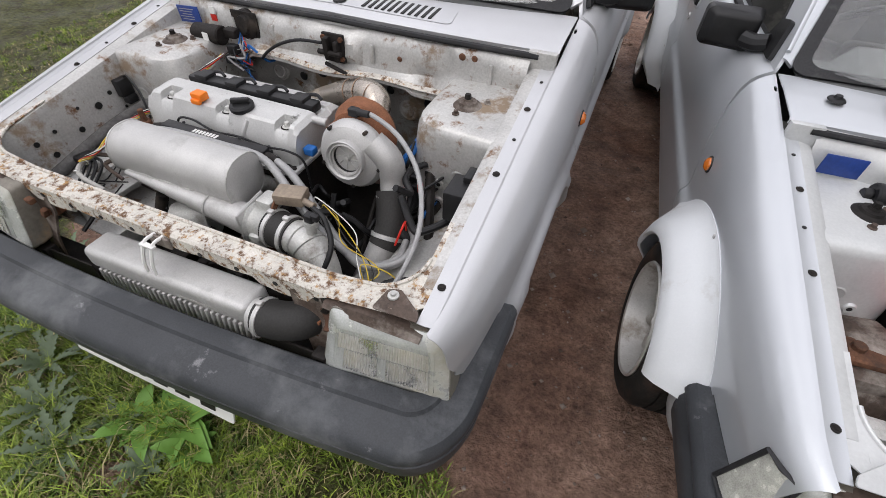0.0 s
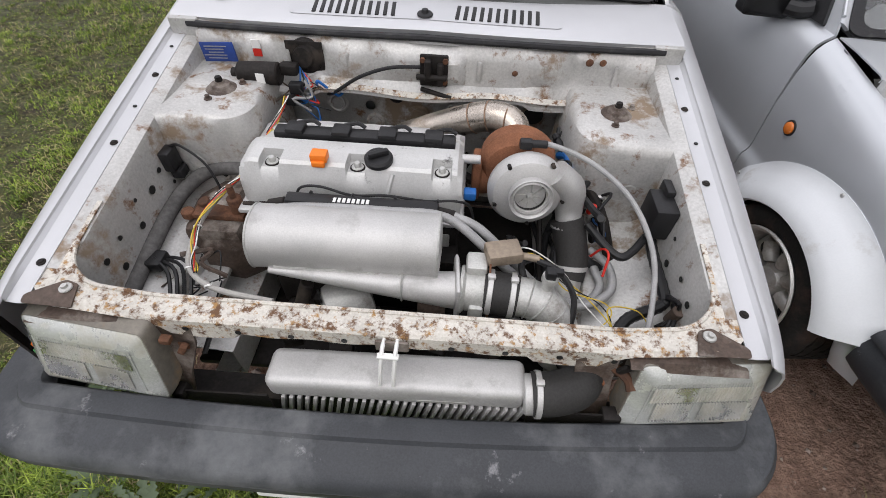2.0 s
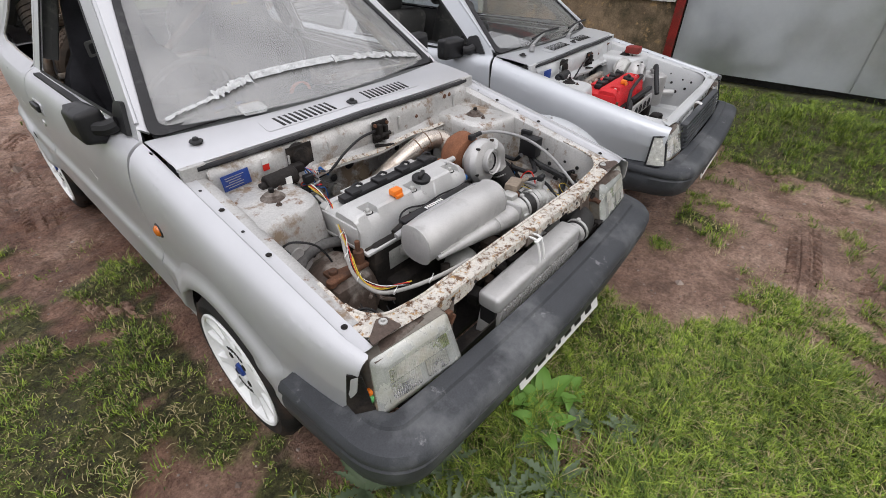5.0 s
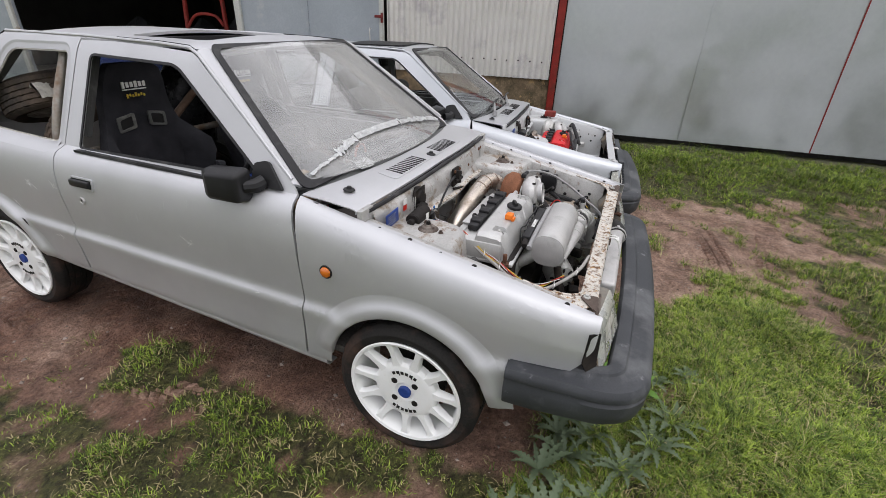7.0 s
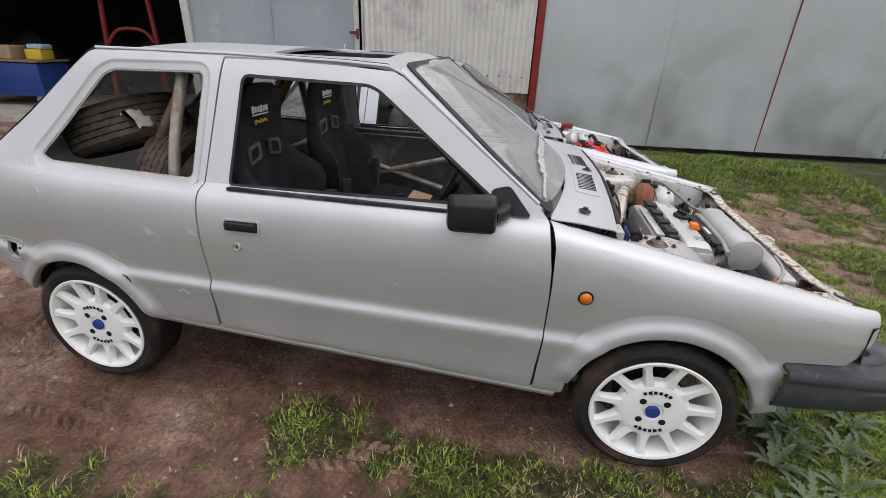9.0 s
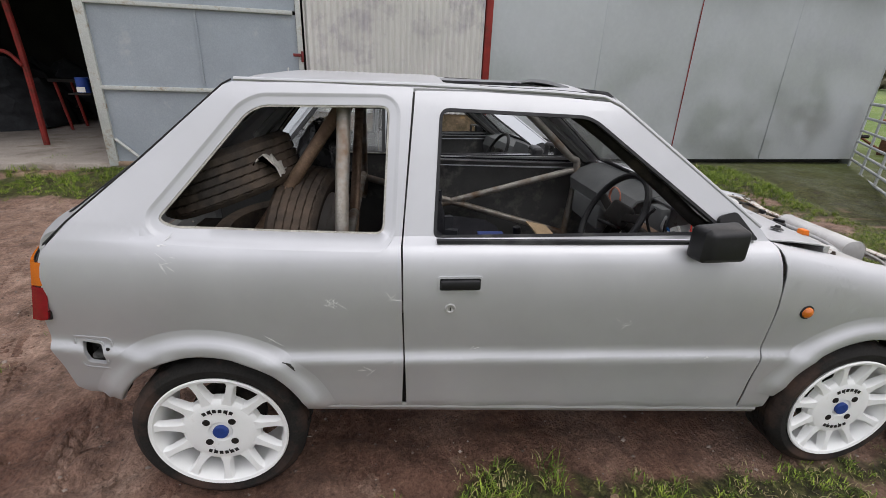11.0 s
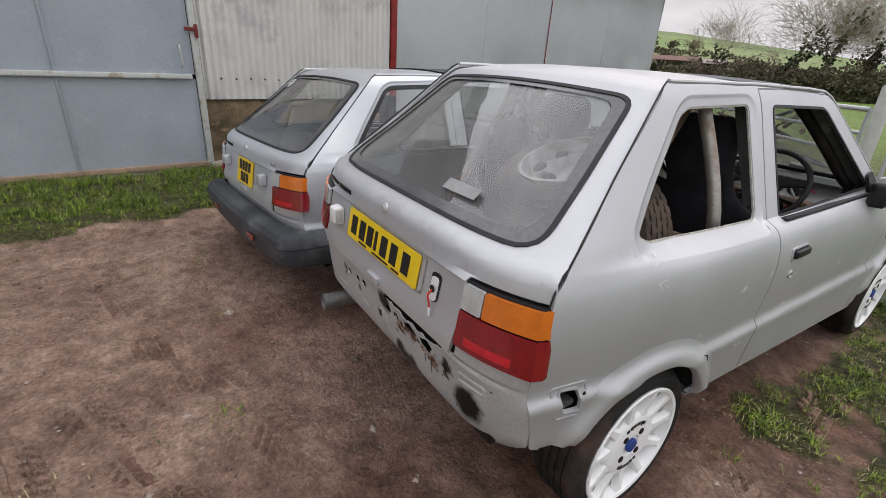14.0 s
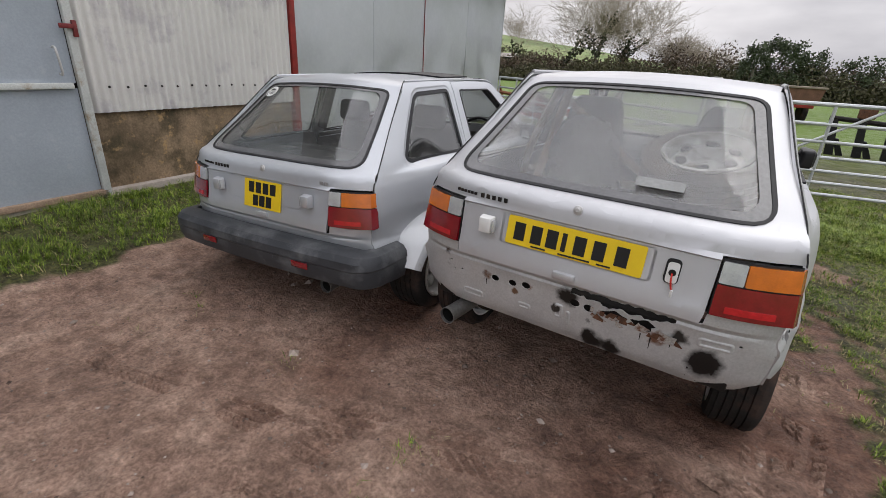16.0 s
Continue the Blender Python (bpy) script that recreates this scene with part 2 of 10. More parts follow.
CHROME = surf("chrome_reflector", (0.75, 0.75, 0.72), 0.12, 1.0, var=0.04, bump=0.02)

# ---- mesh helpers ----


def part(name, bm, material, parent=None, label="", sharp=32, smooth=True):
    """Links a bmesh as one mesh object under a thing or under a part."""
    me = bpy.data.meshes.new(name)
    bm.to_mesh(me)
    bm.free()
    me.materials.append(material)
    if smooth:
        me.polygons.foreach_set("use_smooth", [True] * len(me.polygons))
        me.set_sharp_from_angle(angle=radians(sharp))
    ob = new(name, me)
    if parent is not None:
        ob.parent = parent
    if label:
        ob["label"] = label
    return ob


def empty(name, m=None):
    ob = new(name)
    ob.empty_display_size = 0.2
    if m is not None:
        ob.matrix_basis = m
    return ob


def merge(*bms):
    out = bms[0]
    for b in bms[1:]:
        me = bpy.data.meshes.new("joined")
        b.to_mesh(me)
        b.free()
        out.from_mesh(me)
        bpy.data.meshes.remove(me)
    return out


def box(x, y, z, sx, sy, sz, bevel=0.0, m=None, seg=2):
    """A block centred at x, y, z with rounded edges."""
    bm = bmesh.new()
    bmesh.ops.create_cube(bm, size=1.0, matrix=Matrix.Diagonal((sx, sy, sz, 1)))
    if bevel:
        bmesh.ops.bevel(bm, geom=bm.edges[:], offset=bevel, segments=seg, affect="EDGES", profile=0.5)
    bmesh.ops.transform(bm, matrix=Matrix.Translation((x, y, z)) @ (m or Matrix()), verts=bm.verts[:])
    return bm


def frame_of(d):
    d = Vector(d).normalized()
    a = Vector((0, 0, 1)) if abs(d.z) < 0.9 else Vector((1, 0, 0))
    u = d.cross(a).normalized()
    return u, d.cross(u).normalized(), d


def lathe(profile, centre, axis, seg=32, wave=None, m=None, ends=True):
    """Turns (radius, along) pairs round an axis; wave(i, j) scales a radius."""
    bm = bmesh.new()
    u, v, d = frame_of(axis)
    c = Vector(centre)
    rings = []
    for j, (r, h) in enumerate(profile):
        ring = []
        for i in range(seg):
            a = 2 * math.pi * i / seg
            rr = r * (wave(i, j) if wave else 1)
            ring.append(bm.verts.new(c + d * h + (u * math.cos(a) + v * math.sin(a)) * rr))
        rings.append(ring)
    for a, b in zip(rings, rings[1:]):
        for i in range(seg):
            k = (i + 1) % seg
            bm.faces.new((a[i], a[k], b[k], b[i]))
    for ring, r in ((rings[0], profile[0][0]), (rings[-1], profile[-1][0])):
        if ends and r > 1e-5 and profile[0] != profile[-1]:
            bm.faces.new(ring)
    bmesh.ops.remove_doubles(bm, verts=bm.verts[:], dist=1e-5)
    bmesh.ops.recalc_face_normals(bm, faces=bm.faces[:])
    if m is not None:
        bmesh.ops.transform(bm, matrix=m, verts=bm.verts[:])
    return bm


def cyl(p0, p1, r0, r1=None, seg=20):
    p0, p1 = Vector(p0), Vector(p1)
    h = (p1 - p0).length
    r1 = r0 if r1 is None else r1
    e = min(0.15 * r0, 0.004, 0.3 * h)
    return lathe([(r0 - e, 0), (r0, e), (r1, h - e), (r1 - e, h)], p0, p1 - p0, seg)


def curve_points(points, n=8):
    """Points on a smooth line through the given ones."""
    p = [Vector(q) for q in points]
    p = [2 * p[0] - p[1]] + p + [2 * p[-1] - p[-2]]
    out = []
    for a, b, c, d in zip(p, p[1:], p[2:], p[3:]):
        for k in range(n):
            t = k / n
            out.append(0.5 * ((2 * b) + (c - a) * t + (2 * a - 5 * b + 4 * c - d) * t * t + (3 * b - a - 3 * c + d) * t**3))
    return out + [p[-2]]


def tube(points, r, seg=10, n=6, radii=None, smooth_line=True, ribs=0.0):
    """A round hose or bar along a line. ribs: relative height of the rings of a corrugated hose."""
    line = curve_points(points, n) if smooth_line else [Vector(q) for q in points]
    bm = bmesh.new()
    rings, u = [], None
    for i, q in enumerate(line):
        d = (line[min(i + 1, len(line) - 1)] - line[max(i - 1, 0)]).normalized()
        if u is None:
            u = frame_of(d)[0]
        u = (u - d * u.dot(d)).normalized()
        v = d.cross(u)
        rr = r
        if radii:
            k = i / (len(line) - 1) * (len(radii) - 1)
            a = min(int(k), len(radii) - 2)
            rr = radii[a] + (radii[a + 1] - radii[a]) * (k - a)
        rr *= 1 + ribs * (i % 2)
        rings.append([bm.verts.new(q + (u * math.cos(2 * math.pi * j / seg) + v * math.sin(2 * math.pi * j / seg)) * rr) for j in range(seg)])
    for a, b in zip(rings, rings[1:]):
        for j in range(seg):
            k = (j + 1) % seg
            bm.faces.new((a[j], a[k], b[k], b[j]))
    bm.faces.new(rings[0]), bm.faces.new(rings[-1])
    bmesh.ops.recalc_face_normals(bm, faces=bm.faces[:])
    return bm


def face_out(bm, centre=(0, 0, 0.62)):
    """Turns an open sheet so that its faces look away from a point inside the thing."""
    c = Vector(centre)
    bmesh.ops.recalc_face_normals(bm, faces=bm.faces[:])
    if sum((f.calc_center_median() - c).dot(f.normal) * f.calc_area() for f in bm.faces) < 0:
        bmesh.ops.reverse_faces(bm, faces=bm.faces[:])


def loft(rows, closed=False, thick=0.0, cap=False):
    """A skin through rows of points, all of one length."""
    bm = bmesh.new()
    grid = [[bm.verts.new(p) for p in row] for row in rows]
    n = len(rows[0])
    for a, b in zip(grid, grid[1:]):
        for j in range(n if closed else n - 1):
            k = (j + 1) % n
            bm.faces.new((a[j], a[k], b[k], b[j]))
    if cap:
        bm.faces.new(grid[0]), bm.faces.new(grid[-1])
    face_out(bm)
    if thick:
        bmesh.ops.solidify(bm, geom=bm.faces[:], thickness=thick)
    return bm


def rounded(points, radius, n=5):
    """The outline with its corners rounded; radius: one, or one for each corner."""
    out = []
    m = len(points)
    for i, p in enumerate(points):
        r = radius[i] if isinstance(radius, (list, tuple)) else radius
        p, a, b = Vector(p), Vector(points[i - 1]), Vector(points[(i + 1) % m])
        if r <= 0:
            out.append(tuple(p))
            continue
        da, db = (a - p), (b - p)
        t = min(r, 0.45 * da.length, 0.45 * db.length)
        s, e = p + da.normalized() * t, p + db.normalized() * t
        for k in range(n + 1):
            q = k / n
            out.append(tuple((1 - q) ** 2 * s + 2 * q * (1 - q) * p + q * q * e))
    return out


def inset(points, d):
    """The closed outline moved inwards (d > 0, for a counter-clockwise one)."""
    out = []
    m = len(points)
    for i in range(m):
        a, p, b = (Vector(points[k]) for k in (i - 1, i, (i + 1) % m))
        n1 = Vector((-(p - a).y, (p - a).x))
        n2 = Vector((-(b - p).y, (b - p).x))
        n = (n1.normalized() if n1.length else n1) + (n2.normalized() if n2.length else n2)
        n.normalize()
        out.append(tuple(p + n * d))
    return out


def panel(outline, fn, us=(), vs=(), holes=(), thick=0.004):
    """A sheet cut to an outline with holes in (u, v), ruled along the lines us and vs, and bent by fn(u, v)."""
    bm = bmesh.new()
    for loop in (outline, *holes):
        vv = [bm.verts.new((p[0], p[1], 0)) for p in loop]
        for a, b in zip(vv, vv[1:] + vv[:1]):
            bm.edges.new((a, b))
    bmesh.ops.remove_doubles(bm, verts=bm.verts[:], dist=1e-5)
    bmesh.ops.triangle_fill(bm, use_beauty=True, use_dissolve=False, edges=bm.edges[:])
    for axis, lines in ((0, us), (1, vs)):
        for c in lines:
            co, no = [0, 0, 0], [0, 0, 0]
            co[axis], no[axis] = c, 1
            bmesh.ops.bisect_plane(bm, geom=bm.verts[:] + bm.edges[:] + bm.faces[:], dist=1e-5, plane_co=co, plane_no=no)
    gone = []
    for e in bm.edges:
        if len(e.link_faces) != 2:
            continue
        a, b = e.verts[0].co, e.verts[1].co
        on = any(abs(a.x - c) < 2e-5 and abs(b.x - c) < 2e-5 for c in us) or any(abs(a.y - c) < 2e-5 and abs(b.y - c) < 2e-5 for c in vs)
        if not on:
            gone.append(e)
    bmesh.ops.dissolve_edges(bm, edges=gone, use_verts=False, use_face_split=False)
    for v in bm.verts:
        v.co = Vector(fn(v.co.x, v.co.y))
    face_out(bm)
    if thick:
        bmesh.ops.solidify(bm, geom=bm.faces[:], thickness=thick)
    return bm


def ring_panel(outer, inner, fn, thick=0.006):
    """A band between two outlines of one length, bent by fn."""
    n = len(outer)
    bm = bmesh.new()
    a = [bm.verts.new(fn(*p)) for p in outer]
    b = [bm.verts.new(fn(*p)) for p in inner]
    for i in range(n):
        k = (i + 1) % n
        bm.faces.new((a[i], a[k], b[k], b[i]))
    face_out(bm)
    if thick:
        bm.normal_update()
        low = {v: bm.verts.new(v.co - v.normal * thick) for v in a + b}
        for f in bm.faces[:]:
            bm.faces.new([low[v] for v in reversed(f.verts)])
        for loop in (a, b):
            for i in range(n):
                p, q = loop[i], loop[(i + 1) % n]
                bm.faces.new((p, q, low[q], low[p]))
        bmesh.ops.recalc_face_normals(bm, faces=bm.faces[:])
    return bm


def lerp(table, v):
    """A value from a table of (key, value) pairs."""
    if v <= table[0][0]:
        return table[0][1]
    for (a, p), (b, q) in zip(table, table[1:]):
        if v <= b:
            return p + (q - p) * (v - a) / (b - a)
    return table[-1][1]


def dense(points, step):
    """The closed outline with points added so that none lie further apart than step."""
    out = []
    for p, q in zip(points, points[1:] + points[:1]):
        d = math.hypot(q[0] - p[0], q[1] - p[1])
        n = max(1, math.ceil(d / step))
        out += [(p[0] + (q[0] - p[0]) * k / n, p[1] + (q[1] - p[1]) * k / n) for k in range(n)]
    return out


def span(a, b, n):
    return [a + (b - a) * i / n for i in range(n + 1)]

# ---- cars: the shape of the shell, in metres; the nose points to -y, the middle of the wheelbase is the origin ----
WB, HUB = 1.15, 0.285
SIDE = [(0.26, 0.735), (0.285, 0.752), (0.30, 0.766), (0.33, 0.771), (0.45, 0.778), (0.52, 0.786), (0.535, 0.787), (0.548, 0.782), (0.562, 0.772), (0.58, 0.769),
        (0.66, 0.776), (0.74, 0.781), (0.80, 0.780), (0.86, 0.772), (0.90, 0.761), (0.925, 0.746), (0.94, 0.728), (0.947, 0.708), (0.95, 0.700)]


HAUNCH = [(0.74, 0.781), (0.82, 0.776), (0.88, 0.764), (0.93, 0.747), (0.98, 0.724), (1.04, 0.691), (1.12, 0.643), (1.2, 0.603)]


def belt(y):
    return 0.943 + 0.010 * (y + 0.7)


def nominal(y, z):
    """The height on the plain section that belongs to a height z at y: sill, crease and belt climb to the rear."""
    return lerp([(0.262 + 0.062 * (y + 0.71), 0.26), (0.533 + 0.029 * (y + 0.737), 0.54), (belt(y), 0.945), (belt(y) + 1, 1.945)], z)


def taper(y):
    return 0.035 * max(0, (-1.2 - y) / 0.56) ** 2 + 0.075 * max(0, (y - 0.8) / 0.8) ** 2


def half(y, z):
    """Half the width of the shell at y and z."""
    v = nominal(y, z)
    if v <= 0.95:
        w = lerp(SIDE, v) - taper(y)
    else:
        w = 0.700 - (v - 0.95) * 0.388 - 0.02 * max(0, (v - 1.30) / 0.1) ** 2 - taper(y) * 0.9
    if y > 1.05 and 0.74 < v < 1.2:
        k = min(1, (y - 1.05) / 0.45)
        w += (lerp(HAUNCH, v) - taper(y) * lerp([(0.95, 1), (1.2, 0.9)], v) - w) * k * k * (3 - 2 * k)
    return w


def shoulder(y):
    return 0.937 + 0.194 * (y + 0.708)


WING_EDGE = 0.692
WING_T = (0, 0.1, 0.2, 0.3, 0.4, 0.45, 0.5, 0.55, 0.6, 0.64, 0.68, 0.715, 0.75, 0.785, 0.82, 0.88, 0.94, 1)


def wing_skin(y, v):
    """The front wing: the side up to v = 0.62, then over the shoulder to the gutter of the bonnet at v = 1."""
    if v <= 0.62:
        x, z = half(y, v), v
    else:
        t, s = (v - 0.62) / 0.38, shoulder(y) + 0.004
        z = lerp([(0, 0.62), (0.2, 0.62 + (s - 0.71) * 0.5), (0.4, s - 0.090), (0.5, s - 0.052), (0.6, s - 0.026), (0.68, s - 0.011), (0.75, s - 0.004), (0.82, s), (0.94, s + 0.001), (1, s - 0.003)], t)
        f = lerp([(0.2, 0), (0.4, 0.067), (0.5, 0.18), (0.6, 0.34), (0.68, 0.53), (0.75, 0.69), (0.82, 0.845), (0.94, 0.98), (1, 1)], t)
        w = half(y, min(z, 0.76))
        x = w + (WING_EDGE - w) * f
    nose = min(1, max(0, (-1.66 - y) / 0.1))
    return x - 0.012 * nose * nose, y, z


def arch(c, r, a0, a1, n=18, sz=1.0):
    return [(c + r * math.cos(radians(a)), HUB + r * math.sin(radians(a)) * sz) for a in span(a0, a1, n)]


YS = span(-1.8, 1.75, 142)
ZS = sorted({0.30, 0.32, 0.34, 0.36, 0.38, 0.40, 0.42, 0.44, 0.46, 0.48, 0.50, 0.52, 0.535, 0.55, 0.56, 0.57, 0.58, 0.59, 0.60, 0.61, 0.62, 0.635, 0.65, 0.665, 0.68, 0.70, 0.72, 0.76, 0.80, 0.84, 0.87, 0.89, 0.905, 0.92, 0.93, 0.94, 0.948, 0.955, 0.965, 1.0, 1.1, 1.2, 1.3, 1.34, 1.36, 1.375})
DOOR_REAR = [(0.532, 0.352), (0.540, 0.575), (0.546, 0.75), (0.548, 0.945), (0.545, 0.965), (0.508, 1.382)]
DOOR_FRONT = [(-0.128, 1.366), (-0.165, 1.350), (-0.660, 0.985), (-0.700, 0.940), (-0.722, 0.80), (-0.727, 0.70), (-0.726, 0.545), (-0.712, 0.302)]
DOOR_WIN = rounded([(-0.545, 0.972), (0.447, 0.962), (0.425, 1.332), (-0.045, 1.322), (-0.085, 1.306)], [0.02, 0.02, 0.03, 0.02, 0.02])
QUARTER_WIN = dense(rounded([(0.600, 0.966), (1.215, 0.982), (1.262, 1.005), (1.005, 1.305), (0.960, 1.327), (0.580, 1.335)], [0.03, 0.05, 0.05, 0.05, 0.04, 0.03]), 0.03)
YS_SIDE = [y for y in YS if not 0.47 < y < 0.575]
HATCH_EDGE = [(1.070, 1.378), (1.315, 1.158), (1.500, 0.998), (1.575, 0.925)]


def side_point(side, off=0.0):
    return lambda y, z: (side * (half(y, z) + off), y, z)


def tail_x(x, y):
    return y - 0.075 * max(0, (abs(x) - 0.44) / 0.27) ** 2


TAIL = [(1.055, 1.405), (1.10, 1.388), (1.16, 1.345), (1.58, 1.003), (1.618, 0.978), (1.648, 0.966), (1.668, 0.948), (1.676, 0.928), (1.680, 0.90), (1.683, 0.885), (1.676, 0.878), (1.678, 0.865), (1.70, 0.74), (1.712, 0.70), (1.713, 0.665), (1.70, 0.652)]
TAIL_S = [0.0]
for (ya, za), (yb, zb) in zip(TAIL, TAIL[1:]):
    TAIL_S.append(TAIL_S[-1] + math.hypot(yb - ya, zb - za))
TAIL_Y = [(s, p[0]) for s, p in zip(TAIL_S, TAIL)]
TAIL_Z = [(s, p[1]) for s, p in zip(TAIL_S, TAIL)]


def edge_back(z):
    """How far the tailgate's side edge lies ahead of its middle, and half its width there."""
    return (lerp([(0.925, 0.100), (0.998, 0.086), (1.158, 0.076), (1.378, 0.042)], z), lerp([(0.90, 0.690), (0.925, half(1.575, 0.925)), (0.998, half(1.50, 0.998)), (1.158, half(1.315, 1.158)), (1.378, half(1.07, 1.378))], z))


def tail_point(off=0.0):
    """The tailgate's skin by x and the length s down its middle line."""
    def fn(x, s):
        y, z = lerp(TAIL_Y, s), lerp(TAIL_Z, s)
        if z > 0.893:
            d, w = edge_back(z)
            y2 = y - d * min(1, abs(x) / w) ** 4.5
        else:
            y2 = tail_x(x, y)
        return x, y2 + off * 0.7, z + off * (0.7 if s < 0.72 else 0) - 0.024 * max(0, 1 - s / 0.6) * (x / 0.5) ** 2
    return fn


def tail_s(z):
    return lerp(sorted((p[1], s) for s, p in zip(TAIL_S, TAIL)), z)


def roof_z(x, y):
    return 1.384 + 0.034 * (1 - (x / 0.53) ** 2) - 0.05 * max(0, (-0.02 - y) / 0.15) ** 2 * 0.6 - 0.03 * max(0, (y - 0.9) / 0.2) ** 2


SCREEN = [(-0.162, 1.378, 0.455), (-0.69, 0.962, 0.640)]


def screen_point(off=0.0):
    """The windscreen by u across (-1 to 1) and t down it (0 to 1)."""
    def fn(u, t):
        y0, z0, w0 = SCREEN[0]
        y1, z1, w1 = SCREEN[1]
        w = w0 + (w1 - w0) * t
        bow = (1 - u * u) * (0.035 + 0.075 * t)
        return u * w, y0 + (y1 - y0) * t - bow - off * 0.6, z0 + (z1 - z0) * t + 0.02 * (1 - u * u) * (1 - t) + off
    return fn


def mirror_pair(build):
    return [build(s) for s in (-1, 1)]


def wheel(c, side, kind, parent, lean=0.0, yaw=0.0):
    """A road wheel whose outer face looks to side * x."""
    hub = empty("wheel", pose(*c, 0, 0, yaw))
    hub.parent = parent
    ax = (side, 0, 0)
    if kind == "white":
        R, r, w, back = 0.282, 0.219, 0.185, -0.165
    else:
        R, r, w, back = 0.262, 0.180, 0.215, -0.20
    mid = (0.01 + back) / 2
    a, b = mid - w / 2, mid + w / 2
    prof = [(r - 0.004, b - 0.012), (r + 0.006, b - 0.002), (r + 0.018, b + 0.003), (R - 0.030, b + 0.004), (R - 0.012, b - 0.006), (R - 0.003, b - 0.022)]
    n = 5
    tread = []
    for i in range(n):
        y0 = b - 0.022 - (w - 0.044) * i / n
        y1 = b - 0.022 - (w - 0.044) * (i + 1) / n
        tread += [(R, y0 - 0.003), (R, y1 + 0.004), (R - 0.007, y1 + 0.002), (R - 0.007, y1 - 0.002)]
    prof += tread + [(R - 0.012, a + 0.006), (R - 0.030, a - 0.004), (r + 0.018, a - 0.003), (r, a + 0.006), (r - 0.012, a + 0.02), (r - 0.012, b - 0.02), (r - 0.004, b - 0.012)]
    lo, hi = 6, 6 + len(tread)
    part("tyre", lathe(prof, (0, 0, 0), ax, 96, wave=lambda i, j: 0.985 if lo <= j < hi and (i + (j - lo) // 4) % 4 == 0 else 1.0), TYRE, hub, "black road tyre with muddy tread")
    rm = WHITEWHEEL if kind == "white" else ALLOY
    if kind == "white":
        rim = lathe([(r - 0.002, b - 0.01), (r + 0.004, b + 0.001), (r, b + 0.006), (r - 0.010, b + 0.003), (r - 0.016, b - 0.012), (r - 0.022, b - 0.03), (r - 0.030, b - 0.10), (r - 0.028, a + 0.02), (r - 0.010, a), (r - 0.002, a)], (0, 0, 0), ax, 72, ends=False)
        spokes = []
        for k in range(11):
            t = 2 * math.pi * (k + 0.25) / 11
            rows = []
            for rr, hw, f, d in ((0.100, 0.027, b - 0.010, 0.030), (0.122, 0.0205, b - 0.009, 0.032), (0.138, 0.0150, b - 0.008, 0.030), (0.170, 0.0130, b - 0.005, 0.028), (0.188, 0.0135, b - 0.003, 0.024), (r - 0.016, 0.0190, b - 0.002, 0.020), (r - 0.004, 0.030, b - 0.002, 0.016)):
                rows.append([(side * f, rr * math.cos(t) - s * hw * math.sin(t), rr * math.sin(t) + s * hw * math.cos(t)) for s in (-0.72, 0.72)]
                            + [(side * (f - q), rr * math.cos(t) - s * hw * math.sin(t), rr * math.sin(t) + s * hw * math.cos(t)) for s, q in ((1, 0.007), (1.12, d), (-1.12, d), (-1, 0.007))])
            spokes.append(loft(rows, closed=True, cap=True))
        centre = lathe([(0.128, b - 0.044), (0.126, b - 0.020), (0.119, b - 0.012), (0.108, b - 0.008), (0.088, b - 0.006), (0.040, b - 0.007), (0.034, b - 0.012), (0.0, b - 0.012)], (0, 0, 0), ax, 66)
        rim_ob = part("rim", merge(rim, centre, *spokes), rm, hub, "white-painted eleven-spoke alloy rim")
        part("centre_cap", lathe([(0.025, b - 0.012), (0.025, b - 0.003), (0.022, b), (0.0, b + 0.001)], (0, 0, 0), ax, 32), BLUE, rim_ob, "blue centre cap")
        for k in range(4):
            t = math.pi / 4 + k * math.pi / 2
            part("wheel_bolt", merge(cyl((side * (b - 0.012), 0.058 * math.cos(t), 0.058 * math.sin(t)), (side * (b - 0.0035), 0.058 * math.cos(t), 0.058 * math.sin(t)), 0.0125, seg=14)), DARKIRON, rim_ob)
        marks = []
        for base in (90, 270):
            for k in range(6):
                t = radians(base + (k - 2.5) * 11.5)
                marks.append(box(0, 0, 0, 0.0015, 0.0115, 0.0125, m=Matrix.Translation((side * (b - 0.0048), 0.088 * math.cos(t), 0.088 * math.sin(t))) @ Matrix.Rotation(t - math.pi / 2, 4, "X")))
                if k in (1, 4):
                    marks.append(box(0, 0, 0, 0.0015, 0.003, 0.02, m=Matrix.Translation((side * (b - 0.0048), 0.086 * math.cos(t + 0.06), 0.086 * math.sin(t + 0.06))) @ Matrix.Rotation(t - math.pi / 2, 4, "X")))
        part("rim_marking", merge(*marks[:len(marks) // 2]), INKHOLE, rim_ob, "dark maker's mark on the rim")
        part("rim_marking", merge(*marks[len(marks) // 2:]), INKHOLE, rim_ob, "dark maker's mark on the rim")
        part("brake_disc", lathe([(0.0, b - 0.10), (0.125, b - 0.10), (0.125, b - 0.12), (0.0, b - 0.12)], (0, 0, 0), ax, 36), DARKIRON, hub)
    else:
        rim = lathe([(r - 0.002, b - 0.01), (r + 0.005, b + 0.001), (r, b + 0.007), (r - 0.008, b + 0.003), (r - 0.012, b - 0.02), (r - 0.020, b - 0.105), (r - 0.020, a + 0.02), (r - 0.004, a)], (0, 0, 0), ax, 64, ends=False)
        cen = lathe([(0.165, b - 0.112), (0.155, b - 0.095), (0.12, b - 0.088), (0.06, b - 0.088), (0.045, b - 0.06), (0.03, b - 0.055), (0.0, b - 0.055)], (0, 0, 0), ax, 48)
        fins = []
